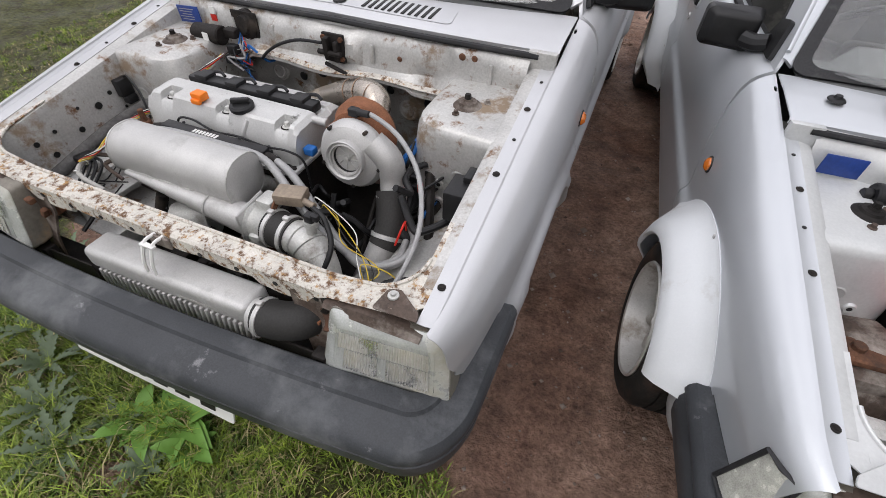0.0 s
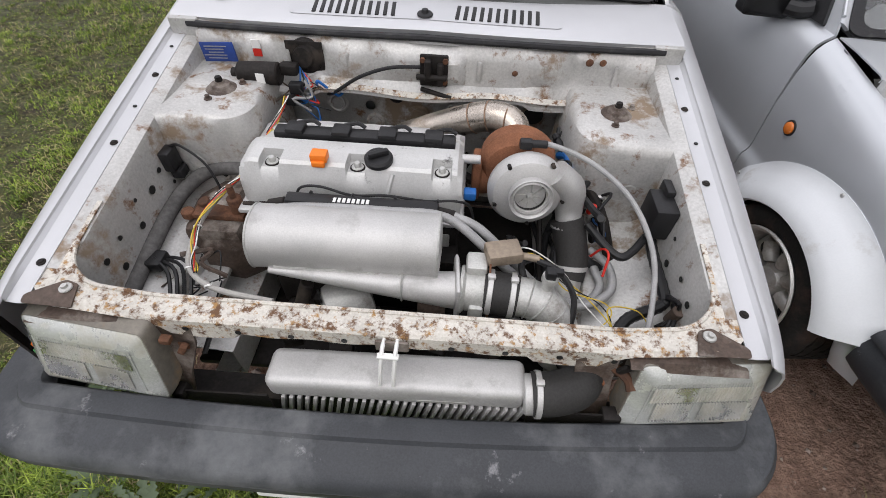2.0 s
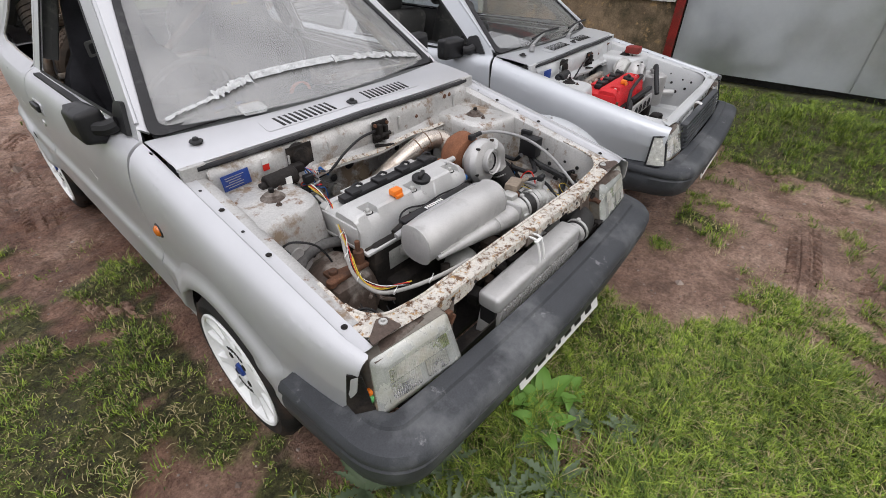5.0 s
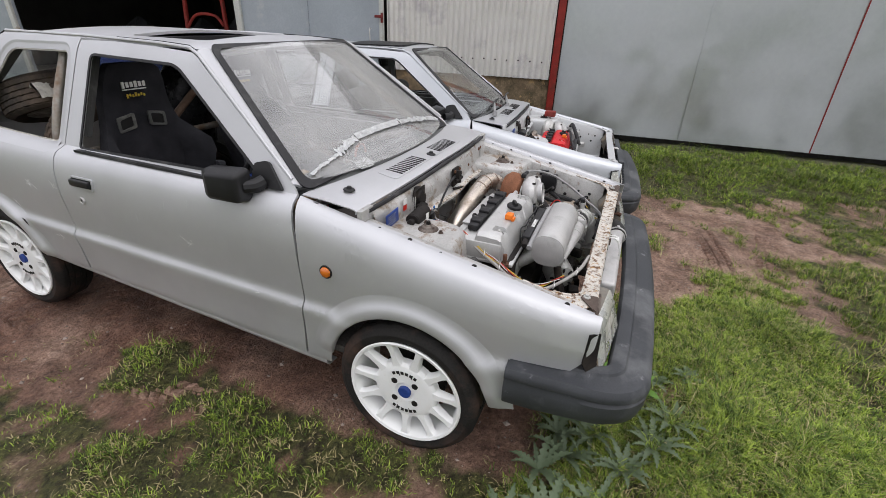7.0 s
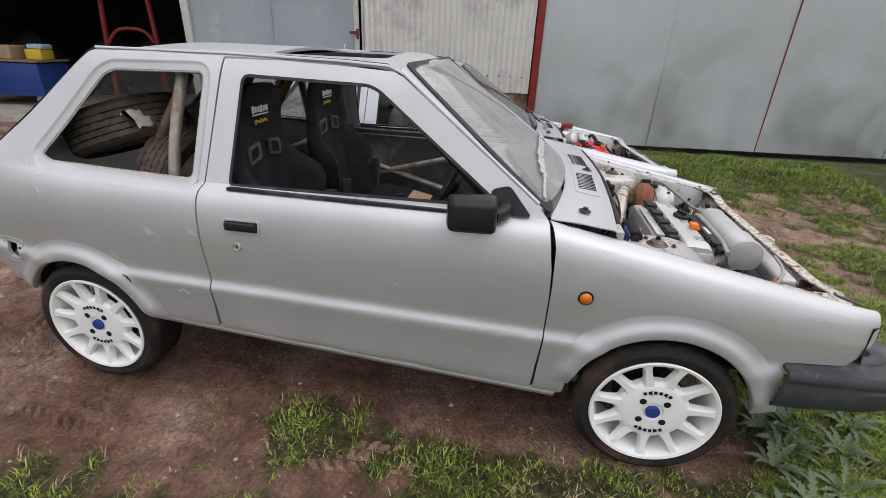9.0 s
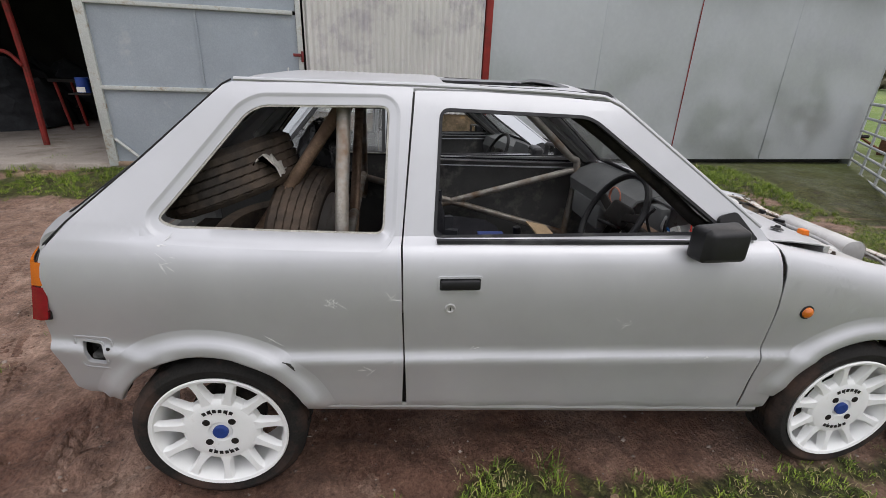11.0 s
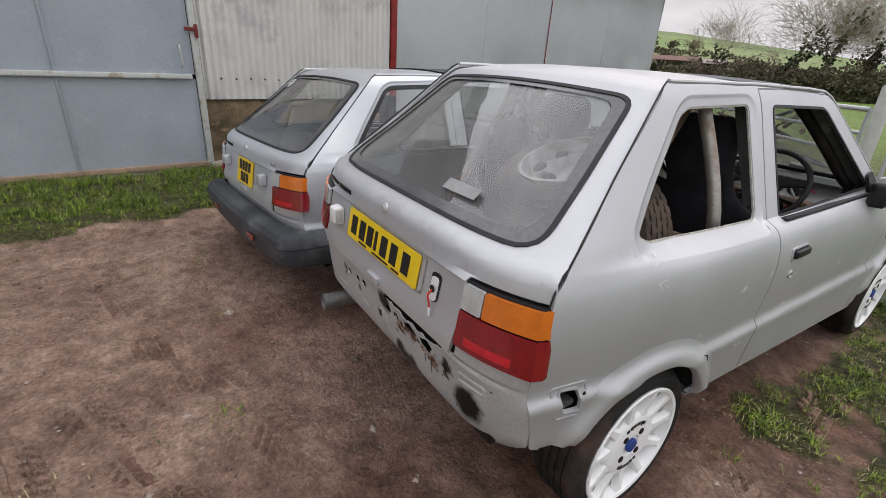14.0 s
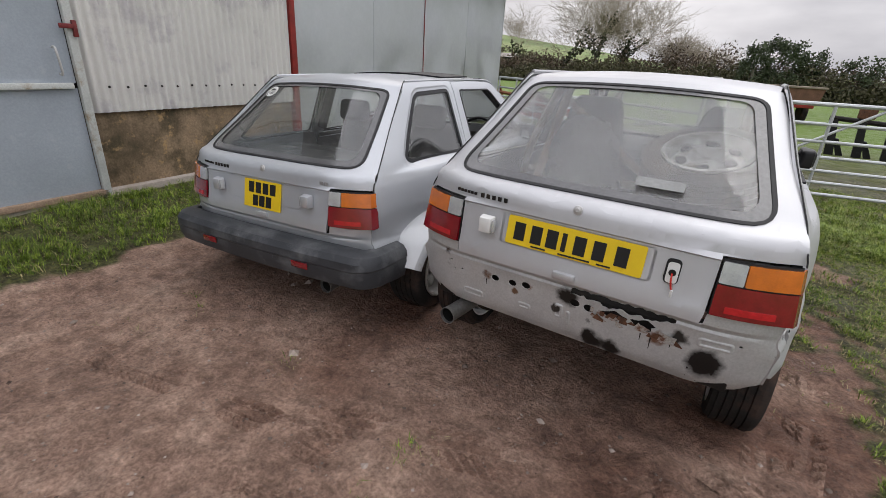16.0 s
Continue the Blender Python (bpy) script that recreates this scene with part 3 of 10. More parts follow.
        for k in range(8):
            t = 2 * math.pi * k / 8
            fins.append(lathe([(0.0, 0), (0.020, 0.006), (0.026, 0.03), (0.022, 0.07), (0.0, 0.095)], (side * (b - 0.075), 0.058 * math.cos(t), 0.058 * math.sin(t)), (0, math.cos(t), math.sin(t)), 12))
        rim_ob = part("rim", merge(rim, cen, *fins), rm, hub, "deep-dish silver alloy rim with eight spokes")
        for k in range(8):
            t = 2 * math.pi * (k + 0.5) / 8
            part("rim_opening", cyl((side * (b - 0.10), 0.115 * math.cos(t), 0.115 * math.sin(t)), (side * (b - 0.086), 0.115 * math.cos(t), 0.115 * math.sin(t)), 0.024, seg=14), INKHOLE, rim_ob)
    return hub


def tail_lamp(side, car):
    """A rear lamp cluster that wraps round the corner."""
    def fn(off):
        def g(u, z):
            if u <= 0.71:
                x, y = u, tail_x(u, lerp([(0.70, 1.700), (0.89, 1.672)], z)) + off
            else:
                x, y = 0.71 - 0.004 * (u - 0.71) / 0.03, tail_x(0.71, lerp([(0.70, 1.700), (0.89, 1.672)], z)) - (u - 0.71) * 1.0
                x += off * 0.8
            return side * (x - lerp([(0.70, 0), (0.89, 0.022)], z) * max(0, (u - 0.5) / 0.21)), y, z
        return g
    us = span(0.46, 0.76, 24)
    body = part("tail_lamp", panel([(0.478, 0.703), (0.745, 0.703), (0.745, 0.888), (0.478, 0.888)], fn(0.004), us, thick=0.03), BLACK, car, "rear lamp cluster, amber and clear over red")
    zmid = 0.812
    part("red_lens", panel(rounded([(0.482, 0.707), (0.741, 0.707), (0.741, zmid - 0.003), (0.482, zmid - 0.003)], 0.006), fn(0.016), us, (0.745, 0.748), thick=0.012), REDLENS, body, "red brake and tail lens")
    # No separate reflector: a brighter strip added for the lens's brighter zone.
    part("reflector", panel([(0.52, 0.722), (0.66, 0.722), (0.66, 0.744), (0.52, 0.744)], fn(0.0185), us, thick=0.004), surf("bright_red_lens", (0.45, 0.006, 0.015), 0.15, 0.0, var=0.15, scale=30, coat=0.8) if "bright_red_lens" not in bpy.data.materials else bpy.data.materials["bright_red_lens"], body, "bright red reflector strip")
    part("amber_lens", panel(rounded([(0.558, zmid + 0.002), (0.741, zmid + 0.002), (0.741, 0.884), (0.558, 0.884)], 0.006), fn(0.016), us, thick=0.012), AMBER, body, "amber indicator lens")
    part("reversing_lens", panel(rounded([(0.482, zmid + 0.002), (0.554, zmid + 0.002), (0.554, 0.884), (0.482, 0.884)], 0.006), fn(0.016), us, thick=0.012), CLEARLENS, body, "clear reversing lens")
    return body


def head_lamp(side, car, dx=0.0):
    """A square front lamp: bowl, reflector and ribbed glass."""
    x0, x1, z0, z1, yf, yb = 0.462, 0.735, 0.545, 0.700, -1.800, -1.745
    pts = lambda i, y, dz=0.0: [(side * x, y + 0.030 * (x - x0) / 0.273 + 0.045 * (z - z0) / 0.155, z + dz) for x, z in rounded([(x0 + i, z0 + i), (x1 - i, z0 + i), (x1 - 0.02 - i, z1 - i), (x0 + 0.015 + i, z1 - i)], 0.012)]
    shell = part("head_lamp", loft([pts(0.0, yf + 0.004), pts(-0.002, yf + 0.03), pts(0.0, yb), pts(0.05, yb + 0.055)], closed=True, cap=False, thick=0.003), surf("lamp_housing", (0.17, 0.155, 0.13), 0.55, 0.2, var=0.2, scale=8, stain=(0.28, 0.2, 0.12), stain_scale=9, stain_at=0.6), car, "cloudy rectangular headlamp in a stained housing")
    part("reflector", loft([pts(0.006, yf + 0.012), pts(0.03, yf + 0.045), pts(0.06, yf + 0.06)], closed=True, cap=True), CHROME, shell, "silvered reflector bowl")
    bezel = part("bezel", loft([pts(-0.001, yf + 0.014), pts(-0.001, yf + 0.002), pts(0.003, yf - 0.002), pts(0.025, yf - 0.013), pts(0.027, yf - 0.013)], closed=True, cap=False), FLUTED, shell, "pale clouded bevelled edge of the lamp glass")

    def sheet(xa, xb, za, zb, back, depth, n):
        rows = []
        for i, x in enumerate(span(xa, xb, n)):
            col = []
            for z in span(za, zb, 4):
                lean = (z - z0) / 0.155
                xx = x + lean * (0.015 - 0.035 * (x - x0) / 0.273)
                col.append((side * xx, yf + back + depth * (i % 2) + 0.030 * (xx - x0) / 0.273 + 0.045 * lean, z))
            rows.append(col)
        return loft(rows)
    part("lens", sheet(x0 + 0.026, x1 - 0.026, z0 + 0.026, z1 - 0.026, -0.0135, 0.0008, 80), FLUTED, bezel, "fluted lamp glass, yellowed at its lower edge")
    part("fluting", merge(sheet(x0 + 0.050, x0 + 0.125, z0 + 0.034, z0 + 0.082, -0.0165, 0.0036, 24), sheet(x0 + 0.145, x1 - 0.036, z0 + 0.034, z0 + 0.082, -0.0165, 0.0036, 28), sheet(x0 + 0.034, x1 - 0.036, z0 + 0.084, z1 - 0.034, -0.0152, 0.0016, 70)), FLUTES, bezel, "bright upright flutes moulded in the glass")
    return shell


def rubber_mirror(side, car, folded=False, shade=BLACK):
    """A door mirror; folded back it lies along the door."""
    c = Vector((side * 0.785, -0.455, 0.968)) if folded else Vector((side * 0.800, -0.470, 0.975))
    body = box(0, 0, 0, 0.165, 0.085, 0.125, 0.022, seg=4)
    for v in body.verts:
        if v.co.x * side > 0:
            v.co.z *= 0.90
            v.co.y += 0.022
        if v.co.y < 0:
            v.co.x *= 0.86
            v.co.z *= 0.86
    turn = Matrix.Rotation(radians(side * 76), 4, "Z") if folded else Matrix()
    m = Matrix.Translation(c) @ turn
    bmesh.ops.transform(body, matrix=m, verts=body.verts[:])
    door_mirror = part("door_mirror", body, shade, car, "square black plastic door mirror, folded back" if folded else "square black plastic door mirror")
    part("mirror_foot", panel(rounded([(-0.64, 0.955), (-0.50, 0.955), (-0.50, 1.03), (-0.56, 1.045)], 0.015), side_point(side, 0.016), thick=0.014), shade, door_mirror)
    part("mirror_arm", tube([(side * 0.705, -0.555, 0.975), (side * 0.735, -0.54, 0.965), (side * 0.765, -0.515, 0.965)], 0.025, 10), shade, door_mirror)
    glass = panel(rounded([(-0.064, -0.044), (0.064, -0.044), (0.064, 0.044), (-0.064, 0.044)], 0.012), lambda x, z: (x, 0.0455 + (0.022 * max(0, x * side) / 0.08), z), thick=0.003)
    bmesh.ops.transform(glass, matrix=m, verts=glass.verts[:])
    part("mirror_glass", glass, CHROME, door_mirror, "mirror glass")


def bumper_skin(front, car, label):
    """A moulded bumper that wraps round both corners."""
    prof = [(-0.014, 0.530), (-0.010, 0.562), (-0.004, 0.571), (0.008, 0.574), (0.038, 0.572), (0.044, 0.564), (0.052, 0.561), (0.085, 0.555), (0.106, 0.547), (0.118, 0.534), (0.122, 0.518), (0.120, 0.512), (0.110, 0.509), (0.110, 0.503), (0.119, 0.500), (0.118, 0.470), (0.109, 0.430), (0.085, 0.405), (0.030, 0.400)] if front else \
        [(0.000, 0.600), (0.050, 0.602), (0.095, 0.588), (0.118, 0.560), (0.122, 0.520), (0.116, 0.512), (0.116, 0.47), (0.100, 0.42), (0.070, 0.405), (0.020, 0.402)]
    s = -1 if front else 1
    y0 = -1.832 if front else 1.70
    ends = -1.495 if front else 1.46
    line = []
    for t in span(-1, 1, 168):
        line.append(t)
    rows = []
    back = abs(ends - y0)
    for t in line:
        sgn, q = (1 if t >= 0 else -1), abs(t) * 1.06
        if q <= 0.66:
            x, yy, nx, ny = q, 0.026 * (1 - (q / 0.66) ** 2) - 0.026, 0.10 * q, 1.0
        elif q <= 0.79:
            a = (q - 0.66) / 0.13 * math.pi / 2
            x, yy, nx, ny = 0.66 + 0.03 * math.sin(a), -0.026 - 0.05 * (1 - math.cos(a)), math.sin(a), math.cos(a)
        else:
            k = (q - 0.79) / 0.27
            x, yy, nx, ny = 0.69 + 0.006 * k, -0.076 - (back - 0.076) * k, 1.0, 0.0
        row = []
        for d, z in prof:
            lift = 0.0
            if q > 0.66:
                z = z - (0.010 * min(1, (q - 0.66) / 0.15) if z > 0.55 else 0) - (0.0 if z > 0.5 else 0.02 * min(1, (q - 0.66) / 0.3))
            if not front:
                z += 0.005
            row.append((sgn * (x + d * nx * 0.88), y0 + s * (yy + d * ny), z))
        rows.append(row)
    return part("bumper", loft(rows, thick=0.012), BUMPER, car, label)


def shell(car, paint, kind):
    """Outer panels, glass and lamps of the little hatchback."""
    a = kind == "a"
    for side in (-1, 1):
        who = side_point(side)
        # front wing
        outline = [(-1.735, 0.60), (-1.70, 0.556), (-1.515, 0.552), (-1.505, 0.36), (-1.475, 0.335)] + arch(-WB, 0.325, 172, 12)[1:] + [(-0.825, 0.30), (-0.79, 0.268), (-0.716, 0.275), (-0.731, 0.545), (-0.732, 0.70), (-0.727, 0.80), (-0.704, 0.945), (-0.700, 1.0), (-1.752, 1.0), (-1.760, 0.93), (-1.757, 0.80), (-1.748, 0.70)]
        wing = part("front_wing", panel(outline, lambda y, v, s=side: (s * wing_skin(y, v)[0], *wing_skin(y, v)[1:]), YS, sorted({*[z for z in ZS if z < 0.62], *[0.62 + 0.38 * t for t in WING_T]}), holes=[[(-0.768 + 0.013 * math.cos(t), 0.955 + 0.016 * math.sin(t)) for t in span(0, 2 * math.pi, 10)[:-1]]], thick=0.004), paint, car, "silver front wing with a flared wheel arch")
        part("wing_flange", loft([[(side * (wing_skin(y, 1.0)[0] + 0.001), y, wing_skin(y, 1.0)[2]), (side * (WING_EDGE - 0.006), y, shoulder(y) - 0.007), (side * 0.668, y, shoulder(y) - 0.010), (side * 0.653, y, shoulder(y) - 0.009)] for y in span(-1.735, -0.93, 24)], thick=0.003), paint, wing)
        for y in (-1.651, -1.344, -1.113):
            part("wing_bolt", lathe([(0.0, 0.004), (0.005, 0.004), (0.006, 0.002), (0.0085, 0.001), (0.009, -0.001)], (side * 0.667, y, shoulder(y) - 0.009), (0, 0, 1), 12), DARKIRON, wing)
        for y in (-1.227, -1.0):
            part("drilled_hole", lathe([(0.0, 0.002), (0.0045, 0.002), (0.005, 0.0)], (side * 0.670, y, shoulder(y) - 0.0095), (0, 0, 1), 10), INKHOLE, wing)
        ind = part("side_repeater", lathe([(0.0, 0.016), (0.012, 0.014), (0.019, 0.008), (0.021, 0.0)], (side * (half(-0.845, 0.715)), -0.845, 0.715), (side, 0, 0), 20), AMBER, wing, "round amber side repeater")
        part("repeater_base", lathe([(0.0, 0.004), (0.025, 0.003), (0.026, 0.0)], (side * half(-0.845, 0.715), -0.845, 0.715), (side, 0, 0), 20), BLACK, ind)
        # door
        outline = [(0.528, 0.352), (0.536, 0.575), (0.542, 0.75), (0.544, 0.948), (0.541, 0.965), (0.503, 1.380), (0.30, 1.383), (0.05, 1.376)] + DOOR_FRONT[:-1] + [(-0.707, 0.302)]
        door = part("door", panel(outline, who, YS_SIDE, ZS, holes=[DOOR_WIN], thick=0.010), paint, car, "silver door with its window wound down" if side < 0 or not a else "silver door with an empty window")
        part("window_seal", ring_panel(inset(DOOR_WIN, -0.003), inset(DOOR_WIN, 0.007), side_point(side, 0.002), 0.005), SEAL, door, "grey-black rubber window channel")
        hd = part("handle_recess", panel(rounded([(0.300, 0.812), (0.440, 0.812), (0.440, 0.858), (0.300, 0.858)], 0.008), side_point(side, 0.002), thick=0.006), paint, door)
        handle = box(side * (half(0.37, 0.838) + 0.010), 0.370, 0.840, 0.018, 0.122, 0.030, 0.007)
        part("door_handle", handle, BLACK, door, "black plastic pull handle")
        # The hollow is a black sheet on the skin, its shade in the colour.
        cup = rounded([(0.303, 0.817), (0.437, 0.817), (0.437, 0.862), (0.303, 0.862)], 0.010)
        part("handle_cup", panel(inset(cup, 0.004), side_point(side, 0.0035), thick=0.006), INKHOLE, door, "dark hollow behind the handle")
        part("handle_rim", ring_panel(inset(cup, -0.003), inset(cup, 0.004), side_point(side, 0.006), 0.008), paint, door)
        part("door_lock", lathe([(0.0, 0.002), (0.009, 0.003), (0.011, 0.006), (0.015, 0.006), (0.0175, 0.0)], (side * half(0.398, 0.757), 0.398, 0.757), (side, 0, 0), 20), ALU, door, "round metal key lock")
        part("key_slot", box(side * (half(0.398, 0.757) + 0.0045), 0.398, 0.757, 0.002, 0.003, 0.012), INKHOLE, door)
        inner = panel([(0.50, 0.36), (0.50, 0.945), (-0.66, 0.93), (-0.68, 0.32)], side_point(side, -0.055), span(-0.7, 0.5, 10), (0.5, 0.6, 0.7, 0.8, 0.9), thick=0.008)
        part("door_inner_skin", inner, TRIM, door, "bare grey inner door skin")
        part("window_sill", loft([[(side * (half(y, 0.93) - 0.02), y, belt(y) + 0.008), (side * (half(y, 0.93) - 0.06), y, belt(y) + 0.004)] for y in span(-0.53, 0.44, 10)], thick=0.010), SEAL, door)
        part("inner_belt", loft([[(side * (half(y, 0.90) - 0.064), y, belt(y) - 0.050), (side * (half(y, 0.90) - 0.058), y, belt(y) - 0.004)] for y in span(-0.60, 0.49, 8)], thick=0.008), paint, door)
        # rear quarter
        outline = [(0.545, 0.352), (0.86, 0.375)] + arch(WB, 0.322, 167, 22)[1:] + [(1.452, 0.405), (1.50, 0.40), (1.585, 0.45), (1.60, 0.52), (1.622, 0.60), (1.62, 0.698), (1.600, 0.702), (1.588, 0.888), (1.578, 0.915)] + HATCH_EDGE[::-1][1:] + [(1.045, 1.388), (0.80, 1.392), (0.508, 1.388), (0.512, 1.36), (0.546, 0.965), (0.550, 0.945), (0.547, 0.75), (0.541, 0.575)]
        holes = [inset(QUARTER_WIN, -0.034)]
        SIDE_HOLE = rounded([(1.450, 0.556), (1.510, 0.560), (1.524, 0.630), (1.462, 0.624)], 0.010)
        if a and side < 0:
            holes.append(SIDE_HOLE)
        quarter = part("rear_quarter", panel(outline, who, YS_SIDE, ZS, holes=holes, thick=0.012), paint, car, "scuffed silver rear quarter panel")
        loops = [[side_point(side, off)(*p) for p in inset(QUARTER_WIN, -g)] for g, off in ((0.034, 0.0), (0.031, -0.0008), (0.025, -0.0050), (0.020, -0.0068), (0.0, -0.010), (-0.001, -0.022))]
        part("window_recess", loft(loops, closed=True), paint, quarter)
        if a:
            part("window_lip", ring_panel(inset(QUARTER_WIN, -0.002), inset(QUARTER_WIN, 0.006), side_point(side, -0.013), 0.004), surf("old_adhesive", (0.40, 0.385, 0.34), 0.8, 0.0, var=0.3, scale=30, grain=200, bump=0.4), quarter, "window flange with old adhesive")
        if not a or side > 0:
            part("quarter_glass", panel(inset(QUARTER_WIN, -0.001), side_point(side, -0.014), YS, ZS, thick=0.004), CLEANGLASS, quarter, "quarter window glass").visible_shadow = False
            part("glass_seal", ring_panel(inset(QUARTER_WIN, -0.010), inset(QUARTER_WIN, 0.012), side_point(side, -0.006), 0.006), SEAL, quarter)
        elif a:
            part("lamp_hole_rim", ring_panel(inset(SIDE_HOLE, -0.006), inset(SIDE_HOLE, 0.001), side_point(side, 0.0035), 0.004), paint, quarter)
            press = rounded([(1.425, 0.536), (1.530, 0.540), (1.550, 0.642), (1.436, 0.640)], 0.012)
            part("lamp_pressing", ring_panel(inset(press, -0.004), inset(press, 0.003), side_point(side, 0.0028), 0.004), paint, quarter)
            part("screw", lathe([(0.0, 0.004), (0.005, 0.003), (0.006, 0.0)], (side * (half(1.443, 0.608) + 0.001), 1.443, 0.608), (side, 0, 0), 12), DARKIRON, quarter)
            # Thin near-black strips laid on the skin draw the open seam.
            slit = surf("torn_seam_dirt", (0.028, 0.026, 0.024), 0.9, 0.0, spec=0.15, var=0.3, scale=60, bump=0.5)
            for line, w in (([(0.930, 0.572), (0.915, 0.578), (0.900, 0.574), (0.890, 0.562), (0.880, 0.546)], 0.0055), ([(0.867, 0.516), (0.857, 0.494), (0.846, 0.470), (0.836, 0.440), (0.828, 0.412)], 0.0065)):
                rows = []
                for k, (y, z) in enumerate(line):
                    g = w * (0.5 if k in (0, len(line) - 1) else 1.0)
                    rows.append([side_point(side, 0.0012 + 0.024 * 0.15)(y + g, z + g * 0.4), side_point(side, 0.0012)(y - g, z - g * 0.4)])
                part("open_seam", loft(rows, thick=0.003), slit, quarter, "dark open seam along the rear arch")
            # Tray metal is coloured near black for the shade inside the lamp hole.
            part("lamp_tray", merge(box(side * 0.655, 1.487, 0.594, 0.006, 0.10, 0.10, 0.002), box(side * 0.69, 1.480, 0.572, 0.05, 0.05, 0.02, 0.006)), surf("bare_metal_tray", (0.10, 0.10, 0.095), 0.6, 0.3, var=0.5, scale=30, stain=(0.02, 0.02, 0.02), stain_scale=18, stain_at=0.50), quarter, "bare tray of a missing side lamp")
        part("sill", loft([[(side * (0.752 - o), y, 0.262 + 0.062 * (y + 0.71) + dz) for o, dz in ((-0.012, 0.048), (-0.014, 0.028), (0.0, 0.006), (0.05, 0.0))] for y in span(-0.80, 0.86, 24)], thick=0.006), paint, car)
        # pressed arch lips
        for c, a0, a1, owner in ((-WB, 171, 13, wing), (WB, 166, 23, quarter)):
            rows = []
            for ang in span(a0, a1, 60):
                ca, sa = math.cos(radians(ang)), math.sin(radians(ang))
                row = []
                for r, off, w in ((0.316, -0.004, 1), (0.317, 0.018, 1), (0.320, 0.0225, 1), (0.326, 0.024, 1), (0.345, 0.0235, 1), (0.356, 0.0205, 0.9), (0.366, 0.014, 0.7), (0.376, 0.008, 0.4), (0.388, 0.0035, 0.15), (0.404, 0.0006, 0)):
                    y, z = c + r * ca, HUB + r * sa
                    fade = min(1, abs(ang - a0) / 9, abs(ang - a1) / 9)
                    smooth_x = 0.7755 - taper(y)
                    base = half(y, z) * (1 - w) + max(smooth_x if z > 0.42 else half(y, z), half(y, z) - 0.006) * w
                    row.append((side * (base + off * (0.35 + 0.65 * fade)), y, z))
                rows.append(row)
            part("arch_lip", loft(rows), paint, owner, sharp=60)
        # inner arches
        for c in (-WB, WB):
            rows = []
            for ang in span(14, 166, 24):
                y, z = c + 0.345 * math.cos(radians(ang)), HUB + 0.345 * math.sin(radians(ang))
                rows.append([(side * x, y, z) for x in (half(y, z) - 0.018, 0.66, 0.60)])
            part("wheel_arch_liner", loft(rows, thick=0.004), surf("underseal", (0.03, 0.028, 0.026), 0.9, 0.0, spec=0.15, var=0.3, scale=20, bump=0.5) if side < 0 and c < 0 else bpy.data.materials["underseal"], car)
        if a and side < 0:
            rng = random.Random(17)
            chalk = surf("bare_scratch", (0.66, 0.66, 0.65), 0.6, 0.0, var=0.1, scale=40)
            for owner, y, z, n in ((quarter, 0.75, 0.776, 9), (quarter, 0.585, 0.789, 4), (door, -0.187, 0.684, 5), (quarter, 1.21, 0.900, 6), (quarter, 0.654, 0.535, 3), (quarter, 1.235, 0.945, 3), (door, 0.30, 0.60, 2), (door, -0.50, 0.56, 2), (quarter, 0.93, 0.65, 3)):
                for k in range(n):
                    y0, z0 = y + rng.uniform(-0.022, 0.022), z + rng.uniform(-0.018, 0.018)
                    t, ln, w = rng.choice((0.6, 2.4, 1.0, 2.9, 0.1)), rng.uniform(0.006, 0.022), rng.uniform(0.0007, 0.0022)
                    c, q = math.cos(t), math.sin(t)
                    part("paint_scratch", panel([(y0 - c * ln, z0 - q * ln), (y0 + q * w, z0 - c * w), (y0 + c * ln, z0 + q * ln), (y0 - q * w, z0 + c * w)], side_point(side, 0.0007), thick=0.0004), chalk, owner)
        tail_lamp(side, car)
        lamp = head_lamp(side, car)
        if a and side < 0:
            lamp.matrix_basis = Matrix.Translation((0.042, -0.018, 0.0))
        rubber_mirror(side, car, folded=a and side < 0)
        # roof rail and pillar inner
        part("roof_gutter", tube([(side * (half(y, z) - 0.005), y, z + 0.007) for y, z in [(-0.66, 0.985), (-0.165, 1.352), (-0.11, 1.374), (0.05, 1.382), (0.5, 1.390), (1.04, 1.388)]], 0.0065, 8, smooth_line=False), paint, car)
        part("gutter_trim", tube([(side * (half(y, z) - 0.012), y, z + 0.0125) for y, z in [(-0.13, 1.365), (-0.10, 1.376), (0.05, 1.383), (0.30, 1.387)]], 0.0022, 6, smooth_line=False), SEAL, car)
        part("hatch_seal", tube([(side * (half(y, z) - 0.0015), y + 0.003, z + 0.002) for y, z in [(1.045, 1.392)] + HATCH_EDGE + [(1.588, 0.905), (1.594, 0.890)]], 0.0029, 6, smooth_line=False), INKHOLE, car, "black gap seal of the tailgate")
        part("pillar_trim", tube([(side * (half(y, z) - 0.044), y, z) for y, z in [(-0.60, 0.96), (-0.09, 1.335), (0.5, 1.355), (1.0, 1.345), (1.30, 1.06)]], 0.028, 8, smooth_line=False), TRIM, car)
        part("pillar_post", tube([(side * (half(y, z) - 0.052), y, z) for y, z in [(0.515, 0.995), (0.505, 1.36)]], 0.035, 8, smooth_line=False), TRIM, car)
    # roof
    hole = rounded([(-0.385, -0.055), (0.385, -0.055), (0.385, 0.40), (-0.385, 0.40)], 0.05)
    roof_out = [(x, -0.165 - 0.032 * (1 - (x / 0.47) ** 2) + 0.045 * (abs(x) > 0.46)) for x in span(-0.50, 0.50, 20)] + [(0.515, 0.1), (0.517, 0.6), (0.50, 1.05)] + [(x, 1.062 + 0.02 * (1 - (x / 0.5) ** 2)) for x in span(0.48, -0.48, 16)] + [(-0.50, 1.05), (-0.517, 0.6), (-0.515, 0.1)]
